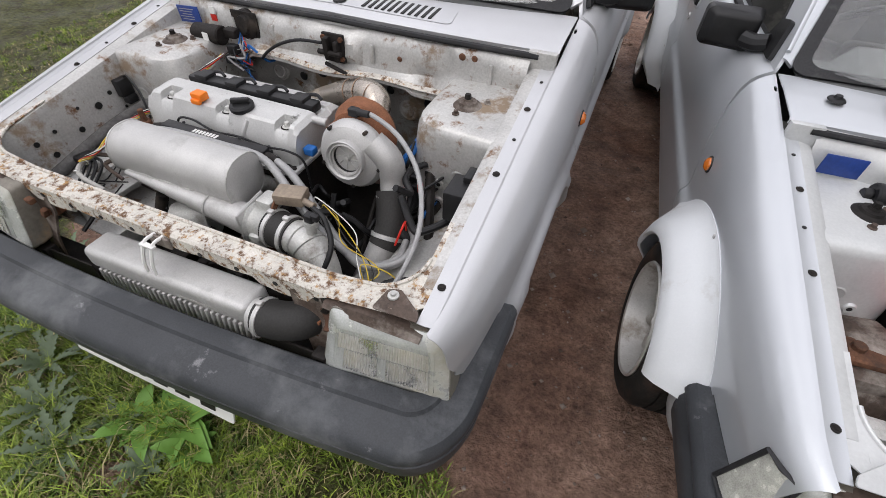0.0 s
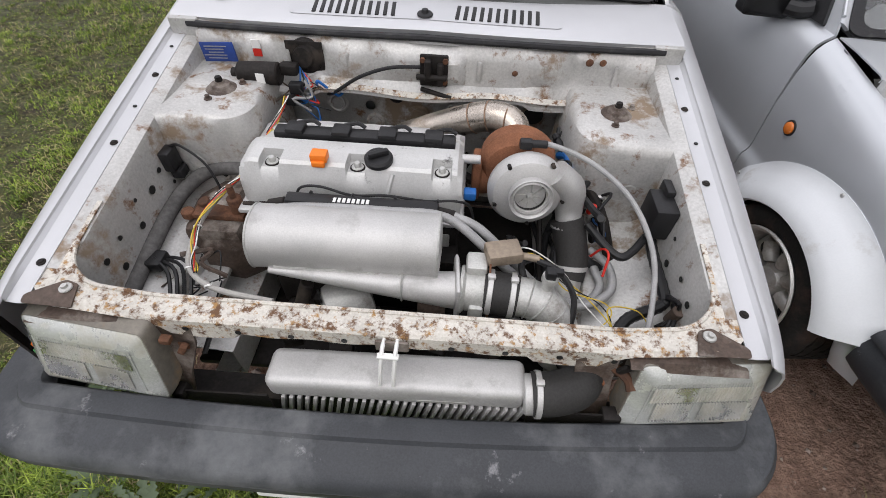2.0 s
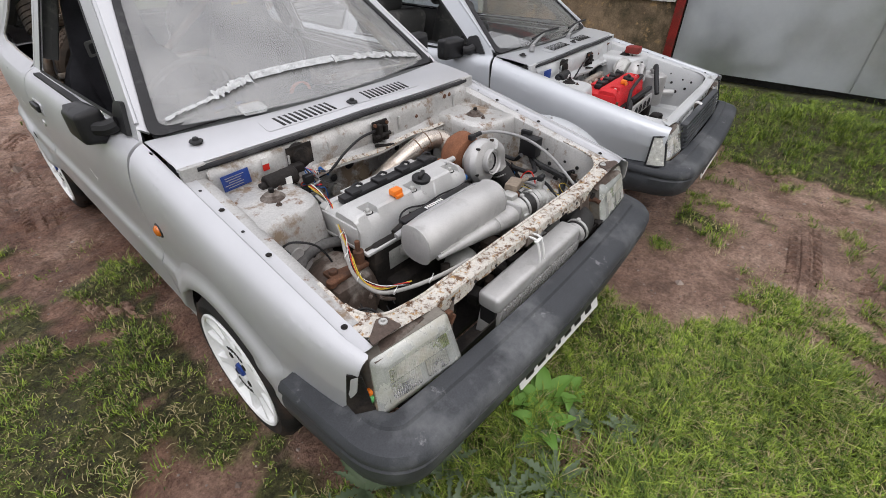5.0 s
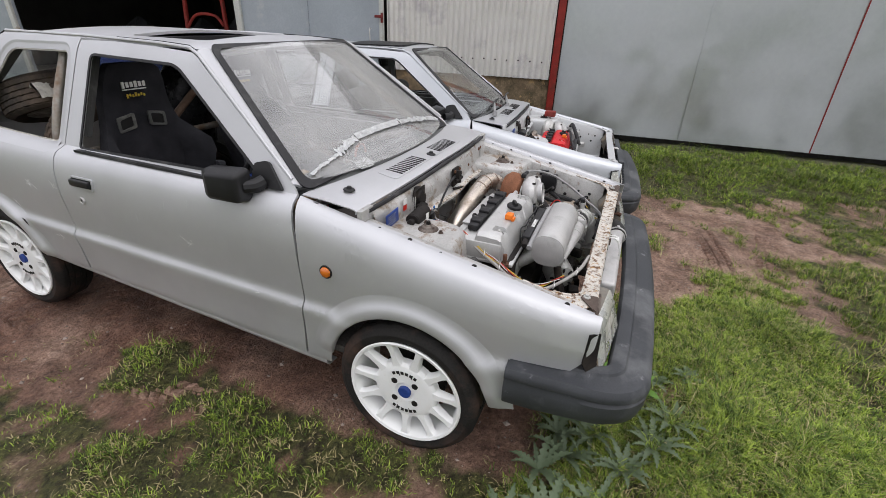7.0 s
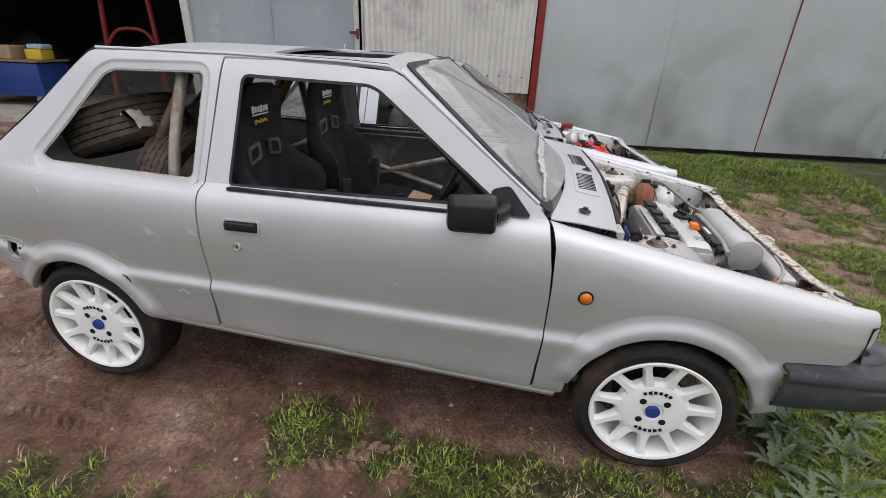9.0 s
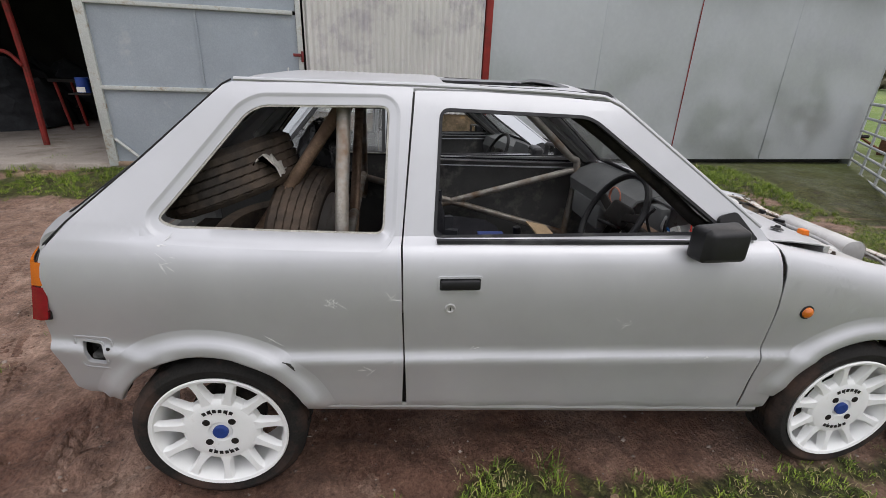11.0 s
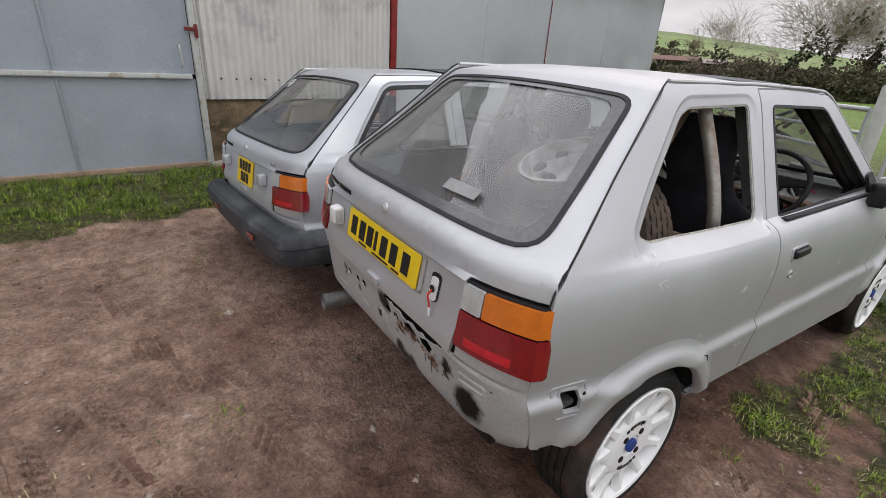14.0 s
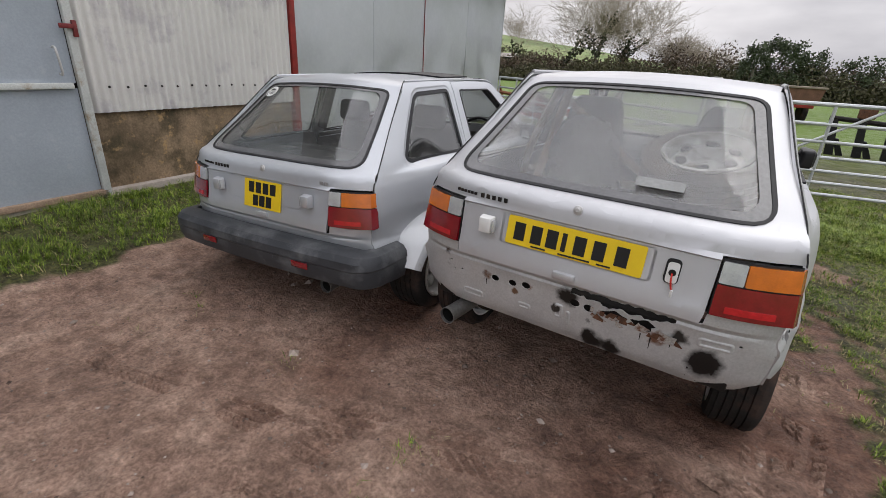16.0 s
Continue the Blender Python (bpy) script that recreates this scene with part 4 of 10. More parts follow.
    part("roof", panel(roof_out, lambda x, y: (x, y, roof_z(x, y)), span(-0.52, 0.52, 16), span(-0.2, 1.1, 26), holes=[hole] if a else [], thick=0.012), paint, car, "silver roof with an open sunroof" if a else "silver roof")
    if a:
        part("sunroof_frame", ring_panel(inset(hole, 0.002), inset(hole, 0.030), lambda x, y: (x, y, roof_z(x, y) - 0.012), 0.02), SEAL, car, "black sunroof surround")
    else:
        part("sunroof_panel", panel(inset(hole, -0.01), lambda x, y: (x, y, roof_z(x, y) + 0.010), span(-0.4, 0.4, 10), span(-0.1, 0.4, 8), thick=0.012), BLACK, car, "dark sunroof panel")
    part("headlining", panel(inset(roof_out, 0.05), lambda x, y: (x, y, roof_z(x, y) - 0.03), span(-0.5, 0.5, 8), span(-0.2, 1.1, 8), holes=[inset(hole, 0.0)] if a else [], thick=0.006), TRIM, car)
    # windscreen
    wide, down = span(-1, 1, 20), span(0, 1, 10)
    edge = rounded([(-1.0, 0.0), (-1.0, 1.0), (1.0, 1.0), (1.0, 0.0)], 0.06)
    screen = part("windscreen", panel([(p[0] * 0.985, 0.01 + p[1] * 0.975) for p in edge], screen_point(0.0), wide, down, thick=0.005), DIRTYGLASS if a else CLEANGLASS, car, "dusty windscreen" if a else "clear windscreen")
    screen.visible_shadow = False
    big = [(x * 1.040, -0.022 + t * 1.050) for x, t in edge]
    small = [(x * 0.988, 0.016 + t * 0.968) for x, t in edge]
    part("screen_seal", ring_panel(big, small, screen_point(0.006), 0.008), SEAL, screen, "wide grey rubber screen surround")
    # a-pillar skins between the screen and the doors
    for side in (-1, 1):
        rows = []
        for t in span(0, 1, 10):
            p = Vector(screen_point(0.0)(side * 1.03, t))
            y, z = -0.150 + (-0.668 + 0.150) * t, 1.372 + (0.978 - 1.372) * t
            q = Vector((side * half(y, z), y, z))
            rows.append([tuple(p), tuple((p + q) / 2 + Vector((side * 0.006, 0, 0.006))), tuple(q)])
        part("windscreen_pillar", loft(rows, thick=0.01), paint, car)
    # scuttle
    rows = []
    for x in span(-0.69, 0.69, 40):
        e = abs(x) / 0.66
        ya = -0.705 - 0.085 * (1 - min(1, e) ** 2)
        yb = -0.925 - 0.03 * (1 - min(1, e) ** 2)
        rows.append([(x, ya, 0.958 - 0.010 * e), (x, (ya * 0.6 + yb * 0.4), 0.955 - 0.012 * e), (x, yb + 0.012, 0.943 - 0.014 * e), (x, yb, 0.936 - 0.014 * e), (x, yb + 0.003, 0.925 - 0.014 * e)])
    scuttle = part("scuttle_panel", loft(rows, thick=0.004), paint, car, "silver scuttle panel below the screen")

    def scuttle_z(x, y):
        e = abs(x) / 0.66
        k = 1 - min(1, e) ** 2
        ya, yb = -0.705 - 0.085 * k, -0.925 - 0.03 * k
        return lerp([(yb + 0.012, 0.943 - 0.014 * e), (ya * 0.6 + yb * 0.4, 0.955 - 0.012 * e), (ya, 0.958 - 0.010 * e)], y)

    part("scuttle_cover", panel(rounded([(-0.37, -0.905), (0.37, -0.905), (0.36, -0.812), (-0.36, -0.812)], 0.02), lambda x, y: (x, y - 0.012 * (1 - (x / 0.4) ** 2), scuttle_z(x, y - 0.012 * (1 - (x / 0.4) ** 2)) + 0.0022), span(-0.37, 0.37, 20), span(-0.905, -0.81, 6), thick=0.0015), paint, scuttle)
    for side in (-1, 1):
        for k in range(11):
            x = side * 0.195 + (k - 5) * 0.0215
            y = -0.860 - 0.012 * (1 - (x / 0.4) ** 2)
            part("vent_slot", box(x, y, scuttle_z(x, y) + 0.0022, 0.0105, 0.072, 0.0030, 0.001, m=Matrix.Rotation(side * -0.06, 4, "Z") @ Matrix.Rotation(0.10, 4, "X")), INKHOLE, scuttle)
    for x, y in ((0.0, -0.895), (-0.578, -0.825)):
        part("washer_jet", merge(lathe([(0.0, 0.014), (0.008, 0.013), (0.011, 0.006), (0.02, 0.003), (0.022, 0.0)], (x, y, 0.949 if x else 0.953), (0, -0.1, 1), 14)), BLACK, scuttle)
    part("bonnet_seal", tube([(x, -0.938 - 0.03 * (1 - (x / 0.66) ** 2), 0.922 - 0.012 * abs(x) / 0.66) for x in span(-0.64, 0.64, 16)], 0.009, 8, 2), SEAL, car, "flattened bonnet seal")
    # tailgate
    sb = tail_s(0.66)
    out = [(-0.488, 0.01), (0.488, 0.01)]
    right = [(edge_back(z)[1] - 0.002, tail_s(z)) for z in (1.30, 1.22, 1.158, 1.08, 0.998)] + [(edge_back(z)[1] + 0.004, tail_s(z)) for z in (0.95, 0.925)] + [(0.689, tail_s(0.905)), (0.686, tail_s(0.894)), (0.474, tail_s(0.894)), (0.470, tail_s(0.70)), (0.462, sb), (0.455, sb + 0.005)]
    outline = [(x, 0.012 + 0.012 * (x / 0.5) ** 2) for x in span(-0.508, 0.508, 10)] + right + [(-x, s) for x, s in right[::-1]]
    gs0, gs1 = tail_s(1.361), tail_s(0.987)
    glass = rounded([(-0.468, gs0), (0.468, gs0), (0.590, gs1), (-0.590, gs1)], [0.06, 0.06, 0.09, 0.09])
    glass = dense(glass, 0.035)
    gate = part("tailgate", panel(outline, tail_point(), span(-0.7, 0.7, 28), sorted({*TAIL_S[1:-1], *span(0.05, 0.62, 10)}), holes=[glass], thick=0.012), paint, car, "silver tailgate with a sloping glass")
    pane = part("tailgate_glass", panel(inset(glass, -0.01), tail_point(-0.004), span(-0.7, 0.7, 20), span(0.05, 0.75, 12), thick=0.004), REARDIRTY if a else CLEANGLASS, gate, "dirt-filmed rear window" if a else "clear rear window")
    pane.visible_shadow = False
    if not a:
        disc = lambda r: [(0.400 + r * math.cos(t), gs0 + 0.075 + r * math.sin(t)) for t in span(2 * math.pi, 0, 24)[:-1]]
        part("round_sticker", ring_panel(disc(0.042), disc(0.032), tail_point(0.002), 0.001), WHITEWHEEL, gate, "white ring sticker on the rear glass")
        part("sticker_mark", panel(rounded([(0.376, gs0 + 0.067), (0.424, gs0 + 0.067), (0.424, gs0 + 0.083), (0.376, gs0 + 0.083)], 0.004), tail_point(0.002), thick=0.001), WHITEWHEEL, gate)
    part("glass_seal", ring_panel(inset(glass, -0.007), inset(glass, 0.007), tail_point(0.004), 0.008), SEAL, gate, "black window rubber")
    part("glass_border", ring_panel(inset(glass, 0.006), [(x * 0.915, gs0 + 0.026 + (s - gs0) * (gs1 - gs0 - 0.070) / (gs1 - gs0)) for x, s in glass], tail_point(0.0005), 0.001), surf("grey_glass_border", (0.105, 0.105, 0.108), 0.18, 0.0, var=0.15, scale=6, coat=0.5) if "grey_glass_border" not in bpy.data.materials else bpy.data.materials["grey_glass_border"], gate, "grey printed border of the rear glass")
    flat = tail_point(0.006)
    pw, ph = (0.26, 0.056) if a else (0.143, 0.078)
    pc = tail_s(0.815 if a else 0.795)
    part("plate_recess", ring_panel(rounded([(-0.29, tail_s(0.872)), (0.29, tail_s(0.872)), (0.29, tail_s(0.752)), (-0.29, tail_s(0.752))], 0.02), rounded([(-0.28, tail_s(0.868)), (0.28, tail_s(0.868)), (0.28, tail_s(0.757)), (-0.28, tail_s(0.757))], 0.02), tail_point(0.0), 0.008), paint, gate)
    plate = part("number_plate", panel(rounded([(-pw, pc - ph), (pw, pc - ph), (pw, pc + ph), (-pw, pc + ph)], 0.008), lambda x, s: Vector(tail_point()(x, s)) + Vector((0, 0.008, 0)), thick=0.004), YELLOWPLATE, gate, "yellow rear number plate with black bars")
    bars = []
    if a:
        for k, x in enumerate((0.205, 0.135, 0.072, 0.025, -0.035, -0.105, -0.185)):
            bars.append((x, pc, 0.018 if k == 3 else 0.044, 0.070))
        bars += [(0.12, pc + 0.047, 0.06, 0.006), (-0.02, pc + 0.047, 0.12, 0.006), (-0.13, pc + 0.047, 0.05, 0.006)]
    else:
        for x in (0.085, 0.030, -0.026, -0.082):
            bars.append((x, pc - 0.036, 0.042, 0.060))
        for x in (0.05, 0.0, -0.052):
            bars.append((x, pc + 0.036, 0.042, 0.060))
    for x, s, w, h in bars:
        part("plate_bar", panel([(x - w / 2, s - h / 2), (x + w / 2, s - h / 2), (x + w / 2, s + h / 2), (x - w / 2, s + h / 2)], lambda u, t: Vector(tail_point()(u, t)) + Vector((0, 0.0105, 0)), thick=0.002), INKHOLE, plate)
    part("boot_lock", lathe([(0.0, 0.010), (0.007, 0.011), (0.010, 0.008), (0.017, 0.006), (0.018, 0.0)], (0, 1.672, 0.940), (0, 1, 0.25), 20), ALU, gate, "round chrome boot lock")
    part("release_cover", box(0, 1.716, 0.690, 0.085, 0.022, 0.028, 0.005), paint, gate)
    # badge strips, as plain shapes
    for k in range(6 + 5):
        w, x = (0.018, 0.520 - k * 0.018) if k < 6 else (0.022, 0.395 - (k - 6) * 0.027)
        p = tail_point(0.0)(x, tail_s(0.918))
        part("badge_block", box(p[0], p[1] + 0.003, p[2], w * 0.72, 0.004, 0.012 if k < 6 else 0.018, 0.001), DARKIRON, gate)
    for side in ((1,) if a else (-1, 1)):
        lampb = box(0, 0, 0, 0.062, 0.042, 0.072, 0.008)
        for v in lampb.verts:
            if v.co.y > 0:
                v.co.x *= 0.85
                v.co.z *= 0.88
        bmesh.ops.transform(lampb, matrix=Matrix.Translation((side * 0.345, 1.712, 0.815)), verts=lampb.verts[:])
        cover = part("plate_lamp", lampb, WHITE if a else paint, gate, "silver number plate lamp housing")
        part("lamp_lens", box(side * 0.312, 1.714, 0.815, 0.006, 0.028, 0.050, 0.002), CLEARLENS, cover)
    if a:
        part("lamp_mount", panel(rounded([(-0.372, tail_s(0.853)), (-0.325, tail_s(0.853)), (-0.325, tail_s(0.768)), (-0.372, tail_s(0.768))], 0.018), lambda x, s: Vector(tail_point()(x, s)) + Vector((0, 0.004, 0)), thick=0.003), BLACK, gate)
        part("mount_plate", panel(rounded([(-0.368, tail_s(0.842)), (-0.332, tail_s(0.842)), (-0.332, tail_s(0.772)), (-0.368, tail_s(0.772))], 0.012), lambda x, s: Vector(tail_point()(x, s)) + Vector((0, 0.008, 0)), thick=0.003), WHITE, gate, "bare mounting plate of a missing plate lamp")
        part("mount_hole", lathe([(0.0, 0.001), (0.012, 0.001), (0.012, 0.0)], (-0.35, 1.6995, 0.808), (0, 1, 0), 14), INKHOLE, gate)
        part("wire", tube([(-0.35, 1.70, 0.805), (-0.352, 1.715, 0.79), (-0.356, 1.712, 0.765), (-0.36, 1.715, 0.755)], 0.003, 6), REDPL, gate, "loose red wire with a white plug")
        part("wire_plug", box(-0.362, 1.716, 0.742, 0.008, 0.008, 0.026, 0.002), WHITE, gate)
    # rear valance
    def val(x, z):
        depth = lerp([(0.385, 1.600), (0.40, 1.640), (0.44, 1.664), (0.52, 1.676), (0.60, 1.684), (0.63, 1.690), (0.645, 1.684), (0.655, 1.700), (0.70, 1.700)], z)
        y = tail_x(x, depth)
        k = max(0, (abs(x) - 0.56) / 0.175)
        ye = lerp([(0.39, 1.50), (0.45, 1.580), (0.52, 1.596), (0.60, 1.617), (0.70, 1.617)], z)
        xe = half(ye, z) - 0.001
        return (1 if x > 0 else -1) * (abs(x) + (xe - 0.735) * k * k), y + (ye - tail_x(0.735, depth)) * k * k, z
    ear = [(0.475, 0.660), (0.480, 0.700), (0.722, 0.700)]
    outline = [(x, 0.655) for x in span(-0.46, 0.46, 8)] + ear + [(0.735, 0.645), (0.735, 0.55), (0.72, 0.45), (0.66, 0.392)] + [(x, 0.390 + 0.012 * math.sin(x * 9)) for x in span(0.6, -0.6, 16)] + [(-0.66, 0.392), (-0.72, 0.45), (-0.735, 0.55), (-0.735, 0.645)] + [(-x, z) for x, z in ear[::-1]]
    holes = []
    if a:
        holes = [[(x + r * math.cos(t), z + r * 0.8 * math.sin(t)) for t in span(0, 2 * math.pi, 12)[:-1]] for x, z, r in ((0.295, 0.578, 0.018), (0.215, 0.580, 0.018), (0.155, 0.588, 0.019), (-0.05, 0.580, 0.020), (-0.105, 0.576, 0.020), (0.52, 0.600, 0.006), (0.50, 0.56, 0.005), (0.46, 0.57, 0.006), (-0.60, 0.60, 0.006))]
        holes.append([(-0.20 + 0.045 * math.cos(t) * (1 + 0.2 * math.sin(3 * t)), 0.578 + 0.018 * math.sin(t) * (1 + 0.3 * math.cos(4 * t))) for t in span(0, 2 * math.pi, 22)[:-1]])
        holes.append([(-0.30 + 0.040 * math.cos(t) * (1 + 0.2 * math.sin(5 * t)), 0.580 + 0.020 * math.sin(t) * (1 + 0.3 * math.cos(3 * t))) for t in span(0, 2 * math.pi, 22)[:-1]])
    torn = []
    if a:
        rng = random.Random(21)
        up, low = [], []
        for x in span(-0.40, -0.03, 30):
            up.append((x, 0.642 + rng.uniform(-0.004, 0.003)))
            low.append((x, 0.624 - 0.016 * math.sin((x + 0.4) / 0.37 * math.pi) + rng.uniform(-0.010, 0.008)))
        torn = up + low[::-1]
        holes.append(torn)
    VAL = surf("scuffed_valance_paint", (0.50, 0.51, 0.51), 0.45, 0.35, var=0.12, scale=6, grain=120, bump=0.15, stain=(0.05, 0.045, 0.04), stain_scale=6.5, stain_at=0.665, stain_soft=0.04, second=(0.24, 0.11, 0.06), second_scale=13, second_at=0.70) if a else paint
    val_ob = part("rear_valance", panel(outline, val, span(-0.75, 0.75, 40), (0.40, 0.41, 0.42, 0.44, 0.48, 0.52, 0.56, 0.60, 0.62, 0.63, 0.64, 0.65, 0.66, 0.68), holes=holes, thick=0.004), VAL, car, "battered rear valance with rust holes, its bumper missing" if a else "silver rear valance")
    if a:
        rng = random.Random(31)
        n, l = VAL.node_tree.nodes, VAL.node_tree.links
        bsdf = n["Principled BSDF"]
        base, tc = bsdf.inputs["Base Color"].links[0].from_socket, n.new("ShaderNodeTexCoord")
        wob, wobble = n.new("ShaderNodeTexNoise"), n.new("ShaderNodeVectorMath")
        wob.inputs["Scale"].default_value, wob.inputs["Detail"].default_value = 26.0, 5.0
        wobble.operation = "MULTIPLY_ADD"
        wobble.inputs[1].default_value = (0.055, 0.055, 0.055)
        l.new(tc.outputs["Object"], wob.inputs["Vector"])
        l.new(wob.outputs["Color"], wobble.inputs[0])
        l.new(tc.outputs["Object"], wobble.inputs[2])
        for (x, z), r, col in (((-0.515, 0.500), 0.060, (0.012, 0.011, 0.011)), ((-0.130, 0.435), 0.050, (0.014, 0.013, 0.012)), ((-0.205, 0.425), 0.042, (0.014, 0.013, 0.012)), ((-0.02, 0.60), 0.045, (0.02, 0.018, 0.016)), ((0.02, 0.53), 0.022, (0.05, 0.045, 0.04)), ((-0.42, 0.575), 0.034, (0.03, 0.027, 0.025)), ((0.335, 0.578), 0.026, (0.15, 0.075, 0.04)), ((0.20, 0.548), 0.018, (0.17, 0.10, 0.06)), ((-0.35, 0.545), 0.030, (0.17, 0.085, 0.05))):
            dist, edge, mixer = n.new("ShaderNodeVectorMath"), n.new("ShaderNodeMapRange"), n.new("ShaderNodeMixRGB")
            dist.operation = "DISTANCE"
            dist.inputs[1].default_value = (x + 0.0275, 1.665 + 0.0275, z + 0.0275)
            l.new(wobble.outputs["Vector"], dist.inputs[0])
            edge.inputs["From Min"].default_value, edge.inputs["From Max"].default_value = r * 1.15, r * 0.72
            l.new(dist.outputs["Value"], edge.inputs["Value"])
            l.new(edge.outputs[0], mixer.inputs[0])
            l.new(base, mixer.inputs[1])
            mixer.inputs[2].default_value = (*col, 1)
            base = mixer.outputs[0]
        l.new(base, bsdf.inputs["Base Color"])
        soot = surf("tar_drip", (0.016, 0.015, 0.014), 0.6, 0.0, var=0.3, scale=40)
        for x, z, dl in ((-0.300, 0.545, 0.030), (-0.335, 0.540, 0.050), (-0.400, 0.545, 0.022), (-0.47, 0.47, 0.045), (-0.505, 0.465, 0.055), (-0.545, 0.47, 0.040), (0.335, 0.565, 0.03)):
            part("drip", panel([(x - 0.0025, z), (x - 0.001, z - dl), (x + 0.001, z - dl), (x + 0.0025, z)], lambda u, v: (val(u, v)[0], val(u, v)[1] + 0.001, v), thick=0.0008), soot, val_ob)
        for x, z, w, h in ((0.010, 0.522, 0.030, 0.056), (0.155, 0.490, 0.050, 0.022), (-0.53, 0.585, 0.10, 0.030), (0.40, 0.47, 0.09, 0.03), (-0.03, 0.500, 0.012, 0.060)):
            ring = rounded([(x - w / 2, z - h / 2), (x + w / 2, z - h / 2), (x + w / 2, z + h / 2), (x - w / 2, z + h / 2)], 0.010)
            part("pressing", loft([[Vector(val(u, v)) + Vector((0, e, 0)) for u, v in inset(ring, g)] for g, e in ((-0.006, -0.001), (0.0, 0.004), (0.005, 0.004), (0.009, 0.0012))], closed=True), VAL, val_ob, sharp=60)
        flap = surf("torn_filler", (0.48, 0.46, 0.43), 0.7, 0.0, var=0.3, scale=30, grain=150, bump=0.4, stain=(0.16, 0.07, 0.04), stain_scale=30, stain_at=0.52)
        for k in range(26):
            x, z = rng.uniform(-0.43, -0.06), rng.uniform(0.545, 0.580)
            w, h = rng.uniform(0.008, 0.024), rng.uniform(0.006, 0.016)
            part("torn_edge", panel([(x - w, z + rng.uniform(-h, h)), (x + rng.uniform(-w, 0), z - h), (x + w, z + rng.uniform(-h, 0)), (x + rng.uniform(0, w), z + h)], lambda u, v: (val(u, v)[0], val(u, v)[1] + 0.003 + 0.15 * (v - z + h), v), thick=0.001), flap if k % 3 else RUST, val_ob)
    part("boot_floor_crossmember", box(0, 1.58, 0.50, 1.20, 0.12, 0.20, 0.01), DARKIRON, car)
    ex = (0.49, 1.735, 0.345) if a else (-0.45, 1.73, 0.36)
    pipe = part("exhaust_tailpipe", lathe([(0.032, -0.50), (0.037, -0.02), (0.040, 0.0), (0.037, 0.001), (0.034, -0.10), (0.0, -0.14)], ex, (0.1 if a else 0.05, 1, -0.02), 28), surf("dull_steel_pipe", (0.24, 0.24, 0.235), 0.42, 0.75, var=0.2, scale=14, stain=(0.10, 0.085, 0.07), stain_scale=8, stain_at=0.6) if a else bpy.data.materials["dull_steel_pipe"], car, "round dull steel tailpipe")
    part("pipe_bore", lathe([(0.0, -0.07), (0.0335, -0.07), (0.0345, -0.012)], ex, (0.1 if a else 0.05, 1, -0.02), 24, ends=False), INKHOLE, pipe)
    part("silencer", lathe([(0.05, 0), (0.085, 0.02), (0.085, 0.40), (0.05, 0.42)], (ex[0] - 0.03, 1.02, 0.33), (0.02, 1, 0), 24), DARKIRON, car)
    # cabin and underside
    part("floor_pan", loft([[(x, y, 0.335 + 0.05 * max(0, (y - 0.4)) + (0.10 if abs(x) < 0.12 else 0)) for x in (-0.74, -0.4, -0.16, -0.11, 0, 0.11, 0.16, 0.4, 0.74)] for y in span(-0.95, 0.75, 12)], thick=0.03), CABIN, car)
    part("boot_floor", box(0, 1.14, 0.46, 0.90, 0.90, 0.04, 0.01), CABIN, car)
    for s in (-1, 1):
        part("inner_quarter", loft([[(s * 0.62, y, 0.45), (s * 0.62, y, 0.70), (s * (0.70 - 0.08 * max(0, (y - 0.8) / 0.7)), y, belt(y) + 0.0)] for y in span(0.56, 1.55, 8)], thick=0.01), TRIM, car)
    part("underside", box(0, 0.05, 0.315, 1.36, 1.50, 0.03, 0.01), DARKIRON, car)
    return gate, scuttle

# ---- ground: one sheet from the yard to the hills ----


def n2(x, y, s, o=0.0):
    return noise.noise(Vector((x * s + o, y * s - o, o * 0.7)))


def box_in(x, y, x0, x1, y0, y1, soft=0.25):
    k = min(x - x0, x1 - x, y - y0, y1 - y)
    return min(1, max(0, k / soft + 0.5))


def grass_amount(x, y):
    """How grassy the ground is: above 0 grass grows, below it is bare red earth."""
    g = 0.55
    g -= 1.25 * box_in(x, y, -0.95, 2.85, 1.35, 9.0, 0.5)
    g -= 1.15 * box_in(x, y, 0.70, 1.25, -2.2, 2.0, 0.25)
    g -= 0.95 * box_in(x, y, -0.72, 3.0, -1.7, 2.0, 0.25)
    g -= 0.80 * box_in(x, y, 0.75, 3.0, -3.2, -1.5, 0.5)
    g -= 0.95 * box_in(x, y, -1.10, -0.45, 0.35, 1.75, 0.25)
    g -= 0.30 * box_in(x, y, -1.22, -0.62, -1.5, 0.5, 0.35)
    g -= 0.40 * box_in(x, y, -1.60, -0.6, 0.9, 2.8, 0.5)
    g -= 0.22 * box_in(x, y, -2.2, -1.0, -1.5, 0.8, 0.5)
    g -= 0.40 * box_in(x, y, -2.6, -1.0, 2.0, 4.2, 0.6)
    g -= 0.45 * box_in(x, y, -1.0, -0.2, -2.35, -1.9, 0.3)
    g -= 0.50 * box_in(x, y, 3.0, 5.0, 3.9, 8.5, 0.6)
    g -= 0.45 * box_in(x, y, 1.8, 3.5, -5.5, -3.0, 0.7)
    g += 0.25 * box_in(x, y, 2.9, 4.2, -0.5, 3.9, 0.3)
    g += 0.42 * n2(x, y, 1.1, 3.1) + 0.42 * n2(x, y, 3.1, 7.7) + 0.30 * n2(x, y, 8.0, 1.3) + 0.14 * n2(x, y, 19.0, 2.2)
    return g


